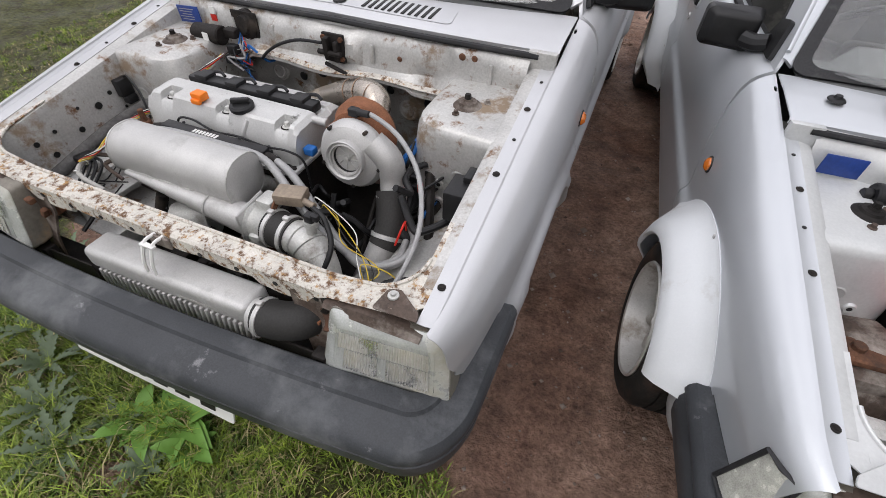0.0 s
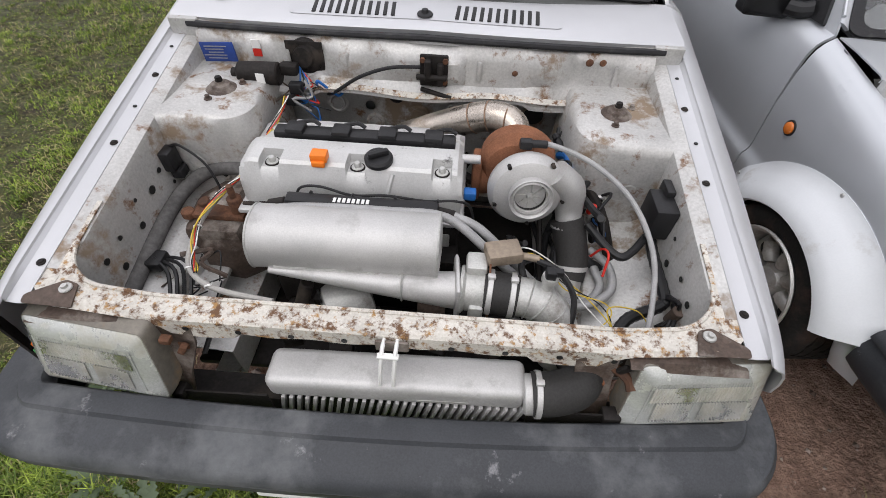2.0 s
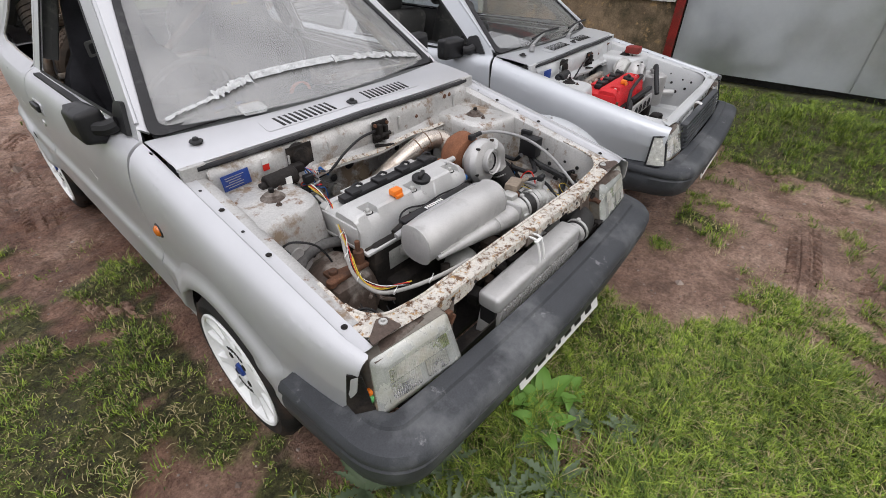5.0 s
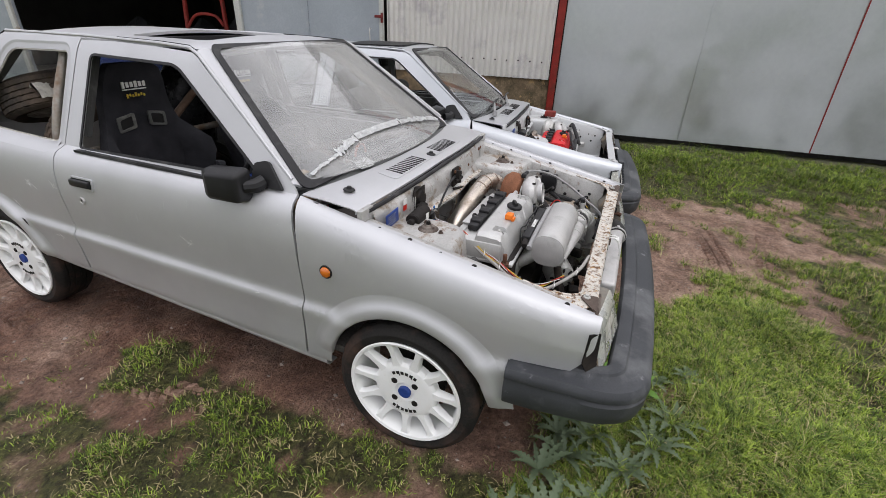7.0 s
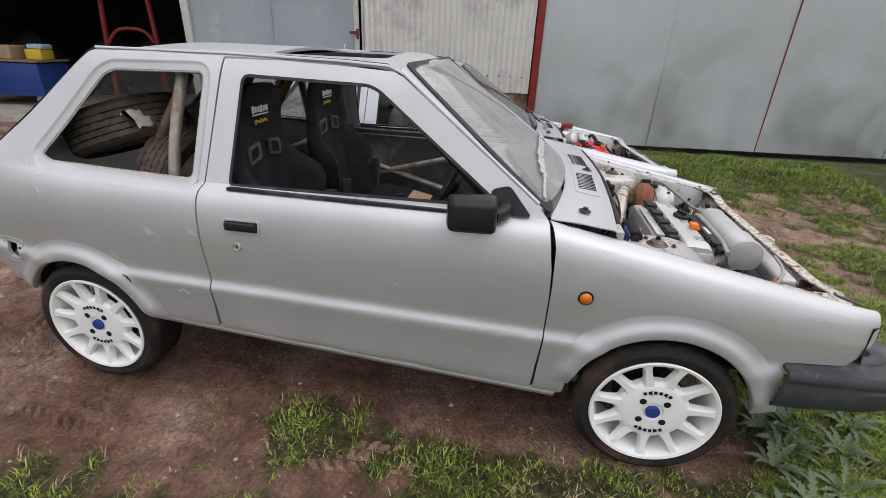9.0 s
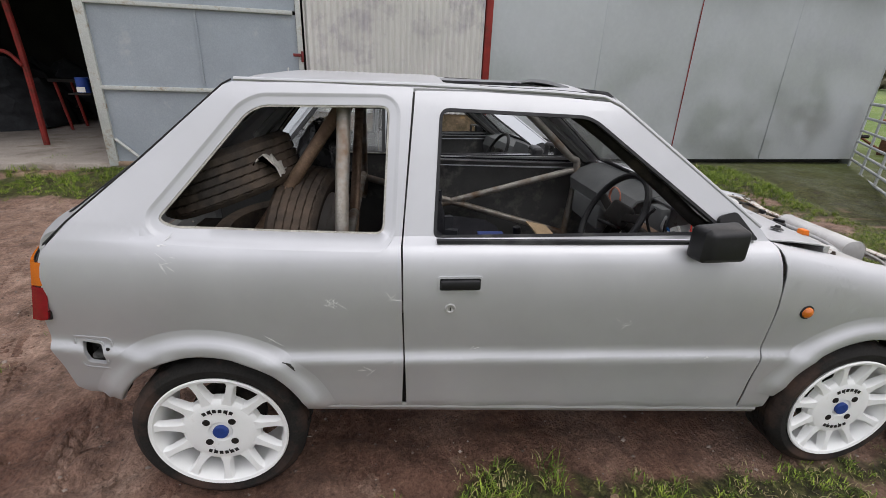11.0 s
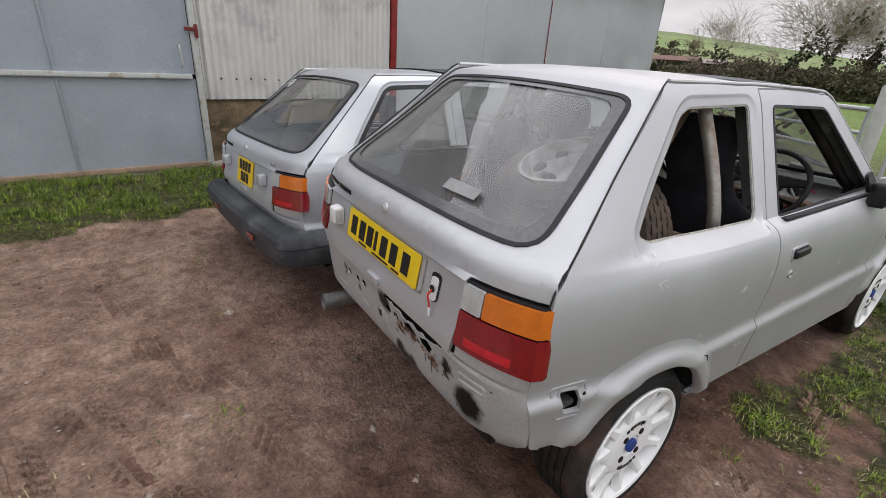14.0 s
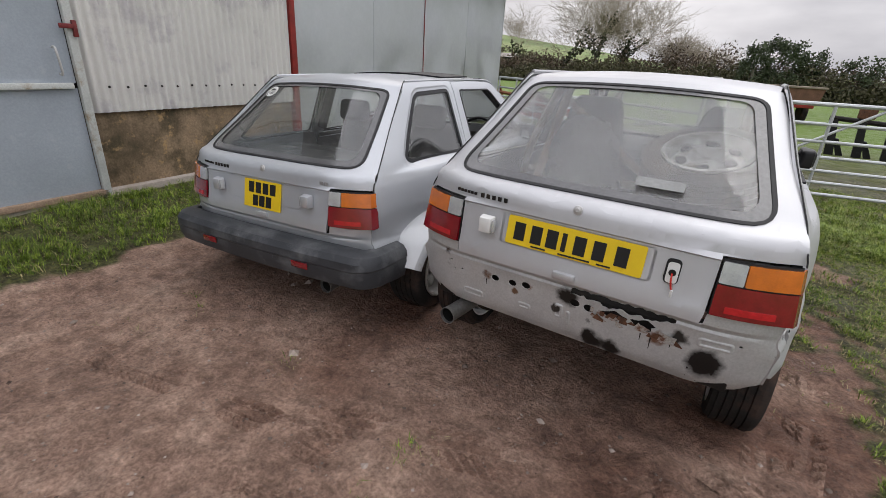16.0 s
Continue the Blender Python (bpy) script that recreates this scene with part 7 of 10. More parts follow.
    part("hook_tab", box(0.020, -1.741, 0.688, 0.062, 0.006, 0.030, 0.002), BROWNGREASE, fp)
    # Added black plate: hides the bright ground and deepens the bay's shade.
    part("engine_undertray", box(0, -1.30, 0.335, 1.04, 0.66, 0.02, 0.006), surf("oily_undertray", (0.016, 0.014, 0.013), 0.6, 0.0, spec=0.15, var=0.4, scale=14, bump=0.3) if a else DARKIRON, car, "oily black undertray")
    part("lower_crossmember", loft([[(x, -1.70, 0.44), (x, -1.76, 0.45), (x, -1.78, 0.42), (x, -1.77, 0.36), (x, -1.70, 0.35)] for x in span(-0.60, 0.60, 10)], thick=0.004), DARKIRON, car)


def clamp(p, axis, r, parent):
    part("hose_clamp", merge(lathe([(r, -0.006), (r + 0.003, -0.005), (r + 0.003, 0.005), (r, 0.006)], p, axis, 28, ends=False), box(p[0], p[1], p[2] + r + 0.005, 0.016, 0.012, 0.010, 0.002)), ALU, parent, "steel hose clamp")


def engine_core(car, cover, label):
    eng = empty("engine")
    eng.parent = car
    part("block", merge(box(-0.12, -1.29, 0.53, 0.50, 0.24, 0.33, 0.02), box(-0.12, -1.43, 0.47, 0.42, 0.07, 0.16, 0.015), box(0.10, -1.43, 0.56, 0.07, 0.07, 0.10, 0.012)), DARKIRON, eng, "oily dark engine block")
    # valve cover: high rear shelf, rounded crown, sloping front
    rows = []
    notches = (-0.315, -0.115, 0.082)
    xs = sorted({*span(-0.385, 0.130, 40), *[q + e for q in notches for e in (-0.024, -0.020, 0.020, 0.024)]})
    for x in xs:
        e = min(1, (x + 0.385) / 0.025, (0.130 - x) / 0.02)
        d = 0.014 * (1 - e) ** 2
        zn = 0.771 if min(abs(x - q) for q in notches) < 0.0205 else 0.7895
        rows.append([(x, -1.165 + d, 0.69), (x, -1.165 + d, 0.765 - d), (x, -1.172 + d, 0.772 - d), (x, -1.196, 0.773 - d), (x, -1.200, 0.768 - d), (x, -1.252, 0.766 - d), (x, -1.256, 0.784 - d), (x, -1.262, 0.790 - d), (x, -1.285, 0.7915 - d), (x, -1.306, 0.7905 - d), (x, -1.311, zn - d), (x, -1.342, zn - 0.001 - d), (x, -1.351, min(zn, 0.783) - d), (x, -1.357, min(zn - 0.004, 0.770)), (x, -1.372, 0.742), (x, -1.388 + d, 0.690), (x, -1.390 + d, 0.672)])
    vc = part("valve_cover", loft(rows, cap=True, thick=0.0), cover, eng, label, sharp=28)
    part("cover_rib", tube([(-0.03, -1.352, 0.775), (-0.04, -1.372, 0.740), (-0.045, -1.387, 0.695)], 0.007, 8, 3), cover, vc)
    part("cover_flange", merge(box(-0.1275, -1.285, 0.680, 0.535, 0.255, 0.014, 0.006), box(-0.385, -1.27, 0.715, 0.012, 0.18, 0.08, 0.005)), cover, vc)
    part("coil_rail", merge(box(-0.115, -1.226, 0.782, 0.445, 0.040, 0.026, 0.006), *[box(-0.285 + 0.113 * k, -1.226, 0.797, 0.045, 0.044, 0.016, 0.005) for k in range(4)], *[tube([(-0.285 + 0.113 * k, -1.21, 0.80), (-0.25 + 0.113 * k, -1.20, 0.803), (-0.23 + 0.113 * k, -1.205, 0.795)], 0.005, 6) for k in range(4)]), BLACK, vc, "black ignition coil rail")
    part("coil_cover", box(-0.13, -1.186, 0.782, 0.34, 0.032, 0.006, 0.002), ALU if cover is COVER else cover, vc)
    part("oil_cap", merge(lathe([(0.030, 0.0), (0.033, 0.004), (0.033, 0.013), (0.028, 0.018), (0.0, 0.019)], (-0.065, -1.325, 0.787), (0, -0.12, 1), 28), box(-0.065, -1.327, 0.812, 0.050, 0.014, 0.014, 0.004, m=Matrix.Rotation(0.5, 4, "Z"))), BLACK, vc, "round black oil filler cap")
    part("orange_connector", merge(box(-0.198, -1.338, 0.802, 0.038, 0.030, 0.022, 0.004), box(-0.198, -1.355, 0.792, 0.030, 0.012, 0.014, 0.003)), ORANGE, vc, "orange plastic connector")
    for x in notches:
        part("cover_bolt", merge(lathe([(0.0, 0.015), (0.006, 0.015), (0.0085, 0.011), (0.0085, 0.004), (0.014, 0.003), (0.015, 0.0)], (x, -1.330, 0.7705), (0, 0, 1), 14)), CAST, vc)
        part("bolt_washer", lathe([(0.0, 0.002), (0.017, 0.002), (0.018, 0.0)], (x, -1.330, 0.7702), (0, 0, 1), 18), DARKIRON, vc)
    # Added dark strip stands for black grime along the cover's foot.
    part("cover_gasket", box(-0.1275, -1.391, 0.681, 0.520, 0.010, 0.024, 0.003), DARKIRON, vc)
    part("breather", cyl((0.125, -1.275, 0.775), (0.170, -1.275, 0.775), 0.011), ALU, vc)
    # gearbox side
    gb = part("gearbox", merge(lathe([(0.0, -0.02), (0.10, 0.0), (0.135, 0.05), (0.13, 0.12), (0.10, 0.17), (0.06, 0.20), (0.0, 0.205)], (-0.375, -1.33, 0.53), (-1, 0, 0), 24), box(-0.47, -1.36, 0.585, 0.14, 0.16, 0.10, 0.02), box(-0.45, -1.28, 0.50, 0.16, 0.22, 0.16, 0.03)), BROWNGREASE, eng, "greasy brown gearbox casing")
    part("gearbox_mount", merge(box(-0.455, -1.375, 0.648, 0.13, 0.07, 0.016, 0.005), cyl((-0.41, -1.385, 0.64), (-0.41, -1.385, 0.70), 0.017), cyl((-0.41, -1.385, 0.70), (-0.41, -1.385, 0.735), 0.008), cyl((-0.50, -1.37, 0.65), (-0.50, -1.37, 0.668), 0.014), cyl((-0.53, -1.40, 0.64), (-0.53, -1.40, 0.66), 0.016)), RUST, gb, "rusty gearbox mounting with a tall stud")
    return eng


def turbo(eng, dx=0.0, dy=0.0, heat=True):
    """A turbocharger: iron turbine, alloy compressor snail and its inlet."""
    o = Vector((dx, dy, 0))
    t = part("turbine_housing", merge(lathe([(0.035, -0.05), (0.072, -0.045), (0.090, -0.02), (0.092, 0.012), (0.075, 0.035), (0.045, 0.045), (0.0, 0.046)], o + Vector((0.262, -1.232, 0.752)), (0.10, 1, 0.02), 36), box(0.165 + dx, -1.235 + dy, 0.70, 0.022, 0.075, 0.11, 0.006), cyl(o + Vector((0.17, -1.23, 0.69)), o + Vector((0.25, -1.22, 0.69)), 0.045)), TURBINE if heat else CAST, eng, "rust-brown iron turbine housing")
    part("centre_housing", lathe([(0.052, 0), (0.056, 0.008), (0.040, 0.012), (0.040, 0.03), (0.060, 0.034), (0.060, 0.044)], o + Vector((0.268, -1.295, 0.748)), (0.08, 1, 0.02), 30), CAST, t)
    ax = Vector((0.06, -1, 0.16)).normalized()
    c = o + Vector((0.282, -1.305, 0.742))
    snail = lathe([(0.052, -0.012), (0.078, -0.008), (0.090, 0.012), (0.091, 0.030), (0.080, 0.050), (0.062, 0.058), (0.048, 0.060)], c, ax, 44, wave=lambda i, j: 1 + 0.06 * math.cos(2 * math.pi * i / 44 - 0.9) if 0 < j < 6 else 1)
    part("compressor_housing", merge(snail, tube([c + ax * 0.022 + Vector((0.055, 0, 0.045)), c + ax * 0.022 + Vector((0.098, 0.0, 0.005)), c + ax * 0.020 + Vector((0.108, -0.005, -0.045)), c + ax * 0.02 + Vector((0.112, -0.02, -0.078))], 0.033, 18, 5, radii=[0.034, 0.036, 0.034, 0.031])), ALU, t, "cast aluminium compressor housing")
    part("inlet", lathe([(0.042, 0.054), (0.049, 0.060), (0.049, 0.064), (0.051, 0.080), (0.0495, 0.083), (0.047, 0.081), (0.0455, 0.078), (0.0445, 0.076), (0.040, 0.079), (0.0395, 0.070), (0.036, 0.069), (0.0355, 0.045)], c, ax, 44, ends=False), ALU, t, "open compressor inlet")
    part("inlet_bore", lathe([(0.0, 0.046), (0.0352, 0.046), (0.0352, 0.068)], c, ax, 32, ends=False), INKHOLE, t)
    part("compressor_wheel", merge(lathe([(0.0, 0.072), (0.006, 0.070), (0.008, 0.062), (0.012, 0.052), (0.020, 0.048)], c, ax, 20, ends=False), *[box(0, 0, 0, 0.024, 0.0015, 0.014, m=Matrix.Translation(c + ax * 0.056) @ ax.to_track_quat("Z", "Y").to_matrix().to_4x4() @ Matrix.Rotation(k * math.pi / 4, 4, "Z") @ Matrix.Translation((0.020, 0, 0)) @ Matrix.Rotation(0.5, 4, "X")) for k in range(8)]), CAST, t)
    for k in range(5):
        q = c + (frame_of(ax)[0] * math.cos(k * 1.25 + 0.4) + frame_of(ax)[1] * math.sin(k * 1.25 + 0.4)) * 0.083
        part("housing_bolt", cyl(q + ax * 0.040, q + ax * 0.056, 0.005, seg=6), DARKIRON, t)
    part("v_band", lathe([(0.062, -0.006), (0.066, -0.004), (0.066, 0.004), (0.062, 0.006)], o + Vector((0.268, -1.268, 0.749)), (0.08, 1, 0.02), 30, ends=False), DARKIRON, t)
    return t


def engine_a(car):
    eng = engine_core(car, COVER, "silver four-cylinder valve cover")
    turbo(eng)
    dp = part("downpipe", tube([(0.262, -1.185, 0.755), (0.25, -1.145, 0.79), (0.205, -1.12, 0.798), (0.14, -1.10, 0.775), (0.02, -1.075, 0.715), (-0.07, -1.06, 0.66), (-0.12, -1.05, 0.58)], 0.039, 22, 8), EXHAUST, eng, "heat-tinted stainless downpipe")
    for k in range(3):
        q = [(0.235, -1.135, 0.796), (0.19, -1.115, 0.795), (0.15, -1.103, 0.78)][k]
        part("weld_bead", lathe([(0.0395, -0.002), (0.041, 0.0), (0.0395, 0.002)], q, (-0.9, 0.3, -0.1 - 0.2 * k), 24, ends=False), BROWNTUBE, dp)
    # plenum and its tapered feed
    def drum(x, k):
        out = []
        for q in span(0, 2 * math.pi, 40)[:-1]:
            c, w = math.cos(q), math.sin(q)
            e = 2.0 if w > 0 and c < 0 else 2.9
            r = (abs(c) ** e + abs(w) ** e) ** (-1 / e) * 0.061 * k
            out.append((x, -1.524 + r * c, 0.727 + (x + 0.3) * 0.015 + r * w))
        return out
    pl = part("plenum", loft([drum(x, k) for x, k in ((-0.302, 0.30), (-0.300, 0.93), (-0.298, 0.985), (-0.295, 1.0), (0.088, 1.0), (0.091, 0.985), (0.093, 0.93), (0.096, 0.30))], closed=True, cap=True), ALU, eng, "welded aluminium inlet plenum")
    part("plenum_feed", tube([(-0.262, -1.583, 0.687), (-0.12, -1.584, 0.679), (0.02, -1.586, 0.671), (0.128, -1.582, 0.662)], 0.04, 24, 6, radii=[0.008, 0.019, 0.030, 0.040]), ALU, pl, "tapered aluminium feed tube")
    for x in (-0.297, 0.090):
        ring = drum(x, 1.0)
        part("weld_bead", tube(ring + ring[:1], 0.0024, 6, 1, smooth_line=False), CAST, pl)
    part("weld_bead", tube([(x, -1.582 - 0.006 * (x + 0.25), 0.697 + 0.002 * math.sin(x * 90)) for x in span(-0.25, 0.09, 24)], 0.004, 6, 1), CAST, pl)
    part("weld_bead", lathe([(0.033, -0.002), (0.035, 0.0), (0.033, 0.002)], (0.02, -1.586, 0.671), (1, 0, 0), 24, ends=False), CAST, pl)
    part("feed_flange", box(0.133, -1.572, 0.658, 0.012, 0.105, 0.105, 0.008, m=Matrix.Rotation(0.08, 4, "Z")), ALU, pl)
    part("inlet_runners", merge(*[tube([(-0.24 + 0.095 * k, -1.40, 0.62), (-0.24 + 0.095 * k, -1.44, 0.65), (-0.24 + 0.095 * k, -1.48, 0.69)], 0.024, 14, 4) for k in range(4)], box(-0.10, -1.405, 0.615, 0.42, 0.016, 0.075, 0.006)), CAST, eng, "four cast inlet runners")
    part("fuel_rail", box(-0.090, -1.426, 0.742, 0.34, 0.032, 0.026, 0.004), BLACK, eng, "black fuel rail with a pale maker's mark")
    for k in range(8):
        part("rail_mark", box(-0.149 + 0.0105 * k, -1.430, 0.7555, 0.0065, 0.014, 0.0015), WHITE, bpy.data.objects["fuel_rail"])
    part("rail_end", cyl((-0.262, -1.428, 0.738), (-0.30, -1.432, 0.730), 0.012), DARKIRON, eng)
    part("rail_end", cyl((0.080, -1.428, 0.738), (0.118, -1.433, 0.734), 0.013), DARKIRON, eng)
    part("injector_loom", tube([(-0.25, -1.405, 0.715), (-0.235, -1.398, 0.755), (-0.19, -1.392, 0.758), (-0.12, -1.396, 0.742), (-0.04, -1.394, 0.746), (0.05, -1.396, 0.740), (0.12, -1.392, 0.742), (0.155, -1.38, 0.71), (0.17, -1.39, 0.62)], 0.0032, 8, 6), BLACK, eng, "taped black injector loom")
    for k in range(4):
        part("injector_plug", merge(box(-0.215 + 0.095 * k, -1.412, 0.735, 0.022, 0.020, 0.018, 0.003), tube([(-0.215 + 0.095 * k, -1.412, 0.742), (-0.205 + 0.095 * k, -1.41, 0.757)], 0.004, 6, smooth_line=False)), BLACK, eng)
    part("blue_plug", box(0.150, -1.34, 0.722, 0.030, 0.026, 0.022, 0.004), BLUEHOSE, eng, "blue sensor plug")
    # throttle, coupler, elbow
    tb = part("throttle_body", merge(lathe([(0.050, 0), (0.052, 0.006), (0.045, 0.012), (0.045, 0.045), (0.048, 0.05)], (0.140, -1.574, 0.658), (1, -0.05, 0), 28), box(0.172, -1.545, 0.705, 0.045, 0.05, 0.035, 0.008), box(0.175, -1.615, 0.64, 0.03, 0.03, 0.05, 0.006)), CAST, eng, "throttle body with a rusty bracket")
    part("throttle_bracket", loft([[(0.205, -1.62, 0.60), (0.205, -1.60, 0.60)], [(0.203, -1.60, 0.69), (0.203, -1.57, 0.70)], [(0.200, -1.545, 0.735), (0.200, -1.52, 0.72)]], thick=0.004), RUST, tb)
    part("map_sensor", merge(box(0.225, -1.525, 0.728, 0.075, 0.050, 0.030, 0.006, m=Matrix.Rotation(0.25, 4, "Z")), cyl((0.262, -1.53, 0.728), (0.30, -1.538, 0.73), 0.008)), surf("dull_brass_sensor", (0.26, 0.21, 0.16), 0.5, 0.4, var=0.2), tb, "dull brass solenoid")
    cp = part("silicone_coupler", tube([(0.190, -1.577, 0.660), (0.225, -1.580, 0.660), (0.262, -1.585, 0.660)], 0.046, 28, 3), RUBBER, eng, "black silicone coupler")
    clamp((0.203, -1.578, 0.660), (1, -0.1, 0), 0.046, cp)
    clamp((0.250, -1.583, 0.660), (1, -0.1, 0), 0.046, cp)
    part("inlet_elbow", merge(tube([(0.245, -1.583, 0.660), (0.285, -1.588, 0.660), (0.325, -1.600, 0.648), (0.352, -1.618, 0.615), (0.362, -1.632, 0.57), (0.365, -1.645, 0.52)], 0.042, 28, 6), lathe([(0.012, 0), (0.012, 0.03), (0.017, 0.032), (0.017, 0.044), (0.0, 0.044)], (0.315, -1.585, 0.685), (0.1, 0.1, 1), 16)), CAST, eng, "ribbed cast aluminium elbow")
    for k, q in enumerate(((0.285, -1.588, 0.660), (0.310, -1.595, 0.655), (0.335, -1.606, 0.637))):
        part("elbow_rib", lathe([(0.042, -0.002), (0.0455, 0), (0.042, 0.002)], q, (1, -0.25 - 0.2 * k, -0.1 - 0.4 * k), 28, ends=False), CAST, bpy.data.objects["inlet_elbow"])
    part("elbow_sensor", merge(box(0.318, -1.581, 0.735, 0.022, 0.022, 0.028, 0.005), box(0.332, -1.581, 0.742, 0.02, 0.014, 0.016, 0.003)), BLACK, bpy.data.objects["inlet_elbow"])
    # boost hose down from the compressor
    bh = part("boost_hose", tube([(0.392, -1.345, 0.668), (0.405, -1.372, 0.630), (0.415, -1.405, 0.590), (0.408, -1.440, 0.555)], 0.040, 24, 6), RUBBER, eng, "black rubber boost hose")
    clamp((0.396, -1.352, 0.655), (0.1, -0.6, -1), 0.038, bh)
    clamp((0.412, -1.420, 0.575), (0, -0.7, -0.8), 0.040, bh)
    part("boost_pipe", tube([(0.410, -1.425, 0.570), (0.400, -1.47, 0.52), (0.385, -1.52, 0.47), (0.37, -1.60, 0.44)], 0.037, 22, 5), ALU, bh, "bare aluminium boost pipe")
    # hoses and wires over the engine
    part("fuel_hose", tube([(-0.31, -1.452, 0.732), (-0.20, -1.455, 0.752), (-0.02, -1.456, 0.757), (0.10, -1.458, 0.752), (0.19, -1.49, 0.70), (0.25, -1.51, 0.650), (0.32, -1.52, 0.605), (0.42, -1.53, 0.575), (0.475, -1.48, 0.575), (0.47, -1.42, 0.58)], 0.0105, 12, 8), GREYHOSE, eng, "grey braided fuel hose")
    part("fuel_hose", tube([(0.115, -1.434, 0.736), (0.17, -1.45, 0.722), (0.235, -1.475, 0.675), (0.32, -1.505, 0.60), (0.41, -1.545, 0.585), (0.492, -1.50, 0.59), (0.498, -1.43, 0.60), (0.46, -1.38, 0.60)], 0.0105, 12, 8), GREYHOSE, eng, "grey braided fuel hose")
    part("coolant_hose", tube([(0.20, -1.52, 0.64), (0.235, -1.55, 0.615), (0.27, -1.585, 0.575), (0.30, -1.62, 0.53)], 0.010, 10, 6), GREYHOSE, eng)
    part("wastegate_hose", tube([(0.275, -1.285, 0.838), (0.33, -1.29, 0.838), (0.42, -1.33, 0.822), (0.50, -1.40, 0.785), (0.545, -1.49, 0.725), (0.545, -1.58, 0.665), (0.52, -1.655, 0.625), (0.47, -1.69, 0.60)], 0.0062, 10, 8), GREYHOSE, eng, "thin grey hose arching over the bay")
    part("hose_fitting", merge(box(0.268, -1.285, 0.835, 0.03, 0.022, 0.022, 0.005), cyl((0.28, -1.287, 0.838), (0.315, -1.29, 0.84), 0.009)), BLACK, eng)
    part("vacuum_hose", tube([(0.295, -1.54, 0.728), (0.34, -1.56, 0.72), (0.375, -1.60, 0.68), (0.36, -1.655, 0.625), (0.30, -1.672, 0.60), (0.25, -1.665, 0.58)], 0.0065, 8, 7), BLACK, eng, "black vacuum hose")
    for k, (m, w) in enumerate(((YELLOW, 0.0), (YELLOW, 0.03), (WHITE, -0.02), (BLACK, 0.015))):
        part("loose_wire", tube([(0.26 + w, -1.47, 0.66), (0.30 + w, -1.50, 0.70 - w), (0.37, -1.52 - w, 0.65), (0.43 + w, -1.56, 0.625), (0.47, -1.62 + w, 0.61), (0.42 - w, -1.66, 0.615)], 0.0015, 6, 6), m, eng)
    part("loose_wire", tube([(0.48, -1.63, 0.60), (0.45, -1.60, 0.66), (0.52, -1.585, 0.64), (0.56, -1.60, 0.60)], 0.0015, 6, 6), YELLOW, eng)
    for k in range(5):
        part("black_loom", tube([(0.40 + 0.012 * k, -1.05, 0.62), (0.37 + 0.016 * k, -1.14, 0.66 + 0.01 * k), (0.40 + 0.014 * k, -1.23, 0.63 - 0.02 * k), (0.43, -1.31 - 0.02 * k, 0.60), (0.40 + 0.03 * k, -1.42, 0.54), (0.47 + 0.01 * k, -1.52, 0.52)], 0.008 if k % 2 else 0.012, 8, 6, ribs=0.12 if k % 2 == 0 else 0), BLACK, eng, "black corrugated loom")
    part("red_cap", cyl((0.455, -1.30, 0.655), (0.460, -1.31, 0.685), 0.008), REDPL, eng, "red rubber terminal cap")
    part("red_wire", tube([(0.46, -1.40, 0.60), (0.472, -1.42, 0.65), (0.478, -1.45, 0.66), (0.47, -1.48, 0.62)], 0.003, 6, 5), REDPL, eng)
    part("blue_hose", tube([(0.39, -1.13, 0.70), (0.40, -1.18, 0.73), (0.395, -1.225, 0.715), (0.37, -1.25, 0.68)], 0.012, 10, 5), BLUEHOSE, eng, "blue silicone hose")
    part("plug_cluster", merge(*[box(0.42 + 0.018 * (k % 3), -1.20 - 0.022 * k, 0.70 - 0.012 * k, 0.022, 0.018, 0.02, 0.004) for k in range(5)]), BLACK, eng)
    # alternator, pulleys and brackets low down
    alt = part("alternator", lathe([(0.0, 0), (0.030, 0.0), (0.055, 0.012), (0.060, 0.03), (0.060, 0.09), (0.050, 0.11), (0.0, 0.115)], (-0.165, -1.585, 0.545), (0.55, 0.3, 0.1), 28), CAST, eng, "alternator")
    for k in range(9):
        t = 2 * math.pi * k / 9
        part("alternator_vent", box(0, 0, 0, 0.008, 0.026, 0.004, m=Matrix.Translation((-0.165, -1.585, 0.545)) @ Vector((0.55, 0.3, 0.1)).to_track_quat("Z", "Y").to_matrix().to_4x4() @ Matrix.Rotation(t, 4, "Z") @ Matrix.Translation((0, 0.042, 0.004))), INKHOLE, alt)
    part("engine_bracket", merge(cyl((-0.24, -1.60, 0.50), (-0.20, -1.56, 0.62), 0.016), cyl((-0.12, -1.60, 0.47), (-0.12, -1.57, 0.58), 0.014), box(-0.06, -1.59, 0.52, 0.05, 0.05, 0.09, 0.01), box(0.06, -1.58, 0.50, 0.10, 0.06, 0.06, 0.012)), DARKIRON, eng)
    part("sump_pipe", merge(cyl((-0.30, -1.50, 0.42), (0.30, -1.52, 0.42), 0.03), cyl((0.0, -1.62, 0.40), (0.25, -1.60, 0.43), 0.022)), DARKIRON, eng)
    # intercooler
    ic = part("intercooler", merge(box(0.025, -1.755, 0.589, 0.505, 0.082, 0.062, 0.017, seg=4), box(0.025, -1.757, 0.42, 0.50, 0.080, 0.05, 0.012)), ALU, car, "bare aluminium intercooler with rounded tanks")
    for k in range(30):
        part("cooler_fin", box(-0.215 + 0.0165 * k, -1.757, 0.502, 0.0075, 0.080, 0.116, 0.001, m=Matrix.Rotation(0.25, 4, "Y")), ALU, ic)
    part("cooler_core", box(0.025, -1.752, 0.502, 0.49, 0.056, 0.114), INKHOLE, ic)
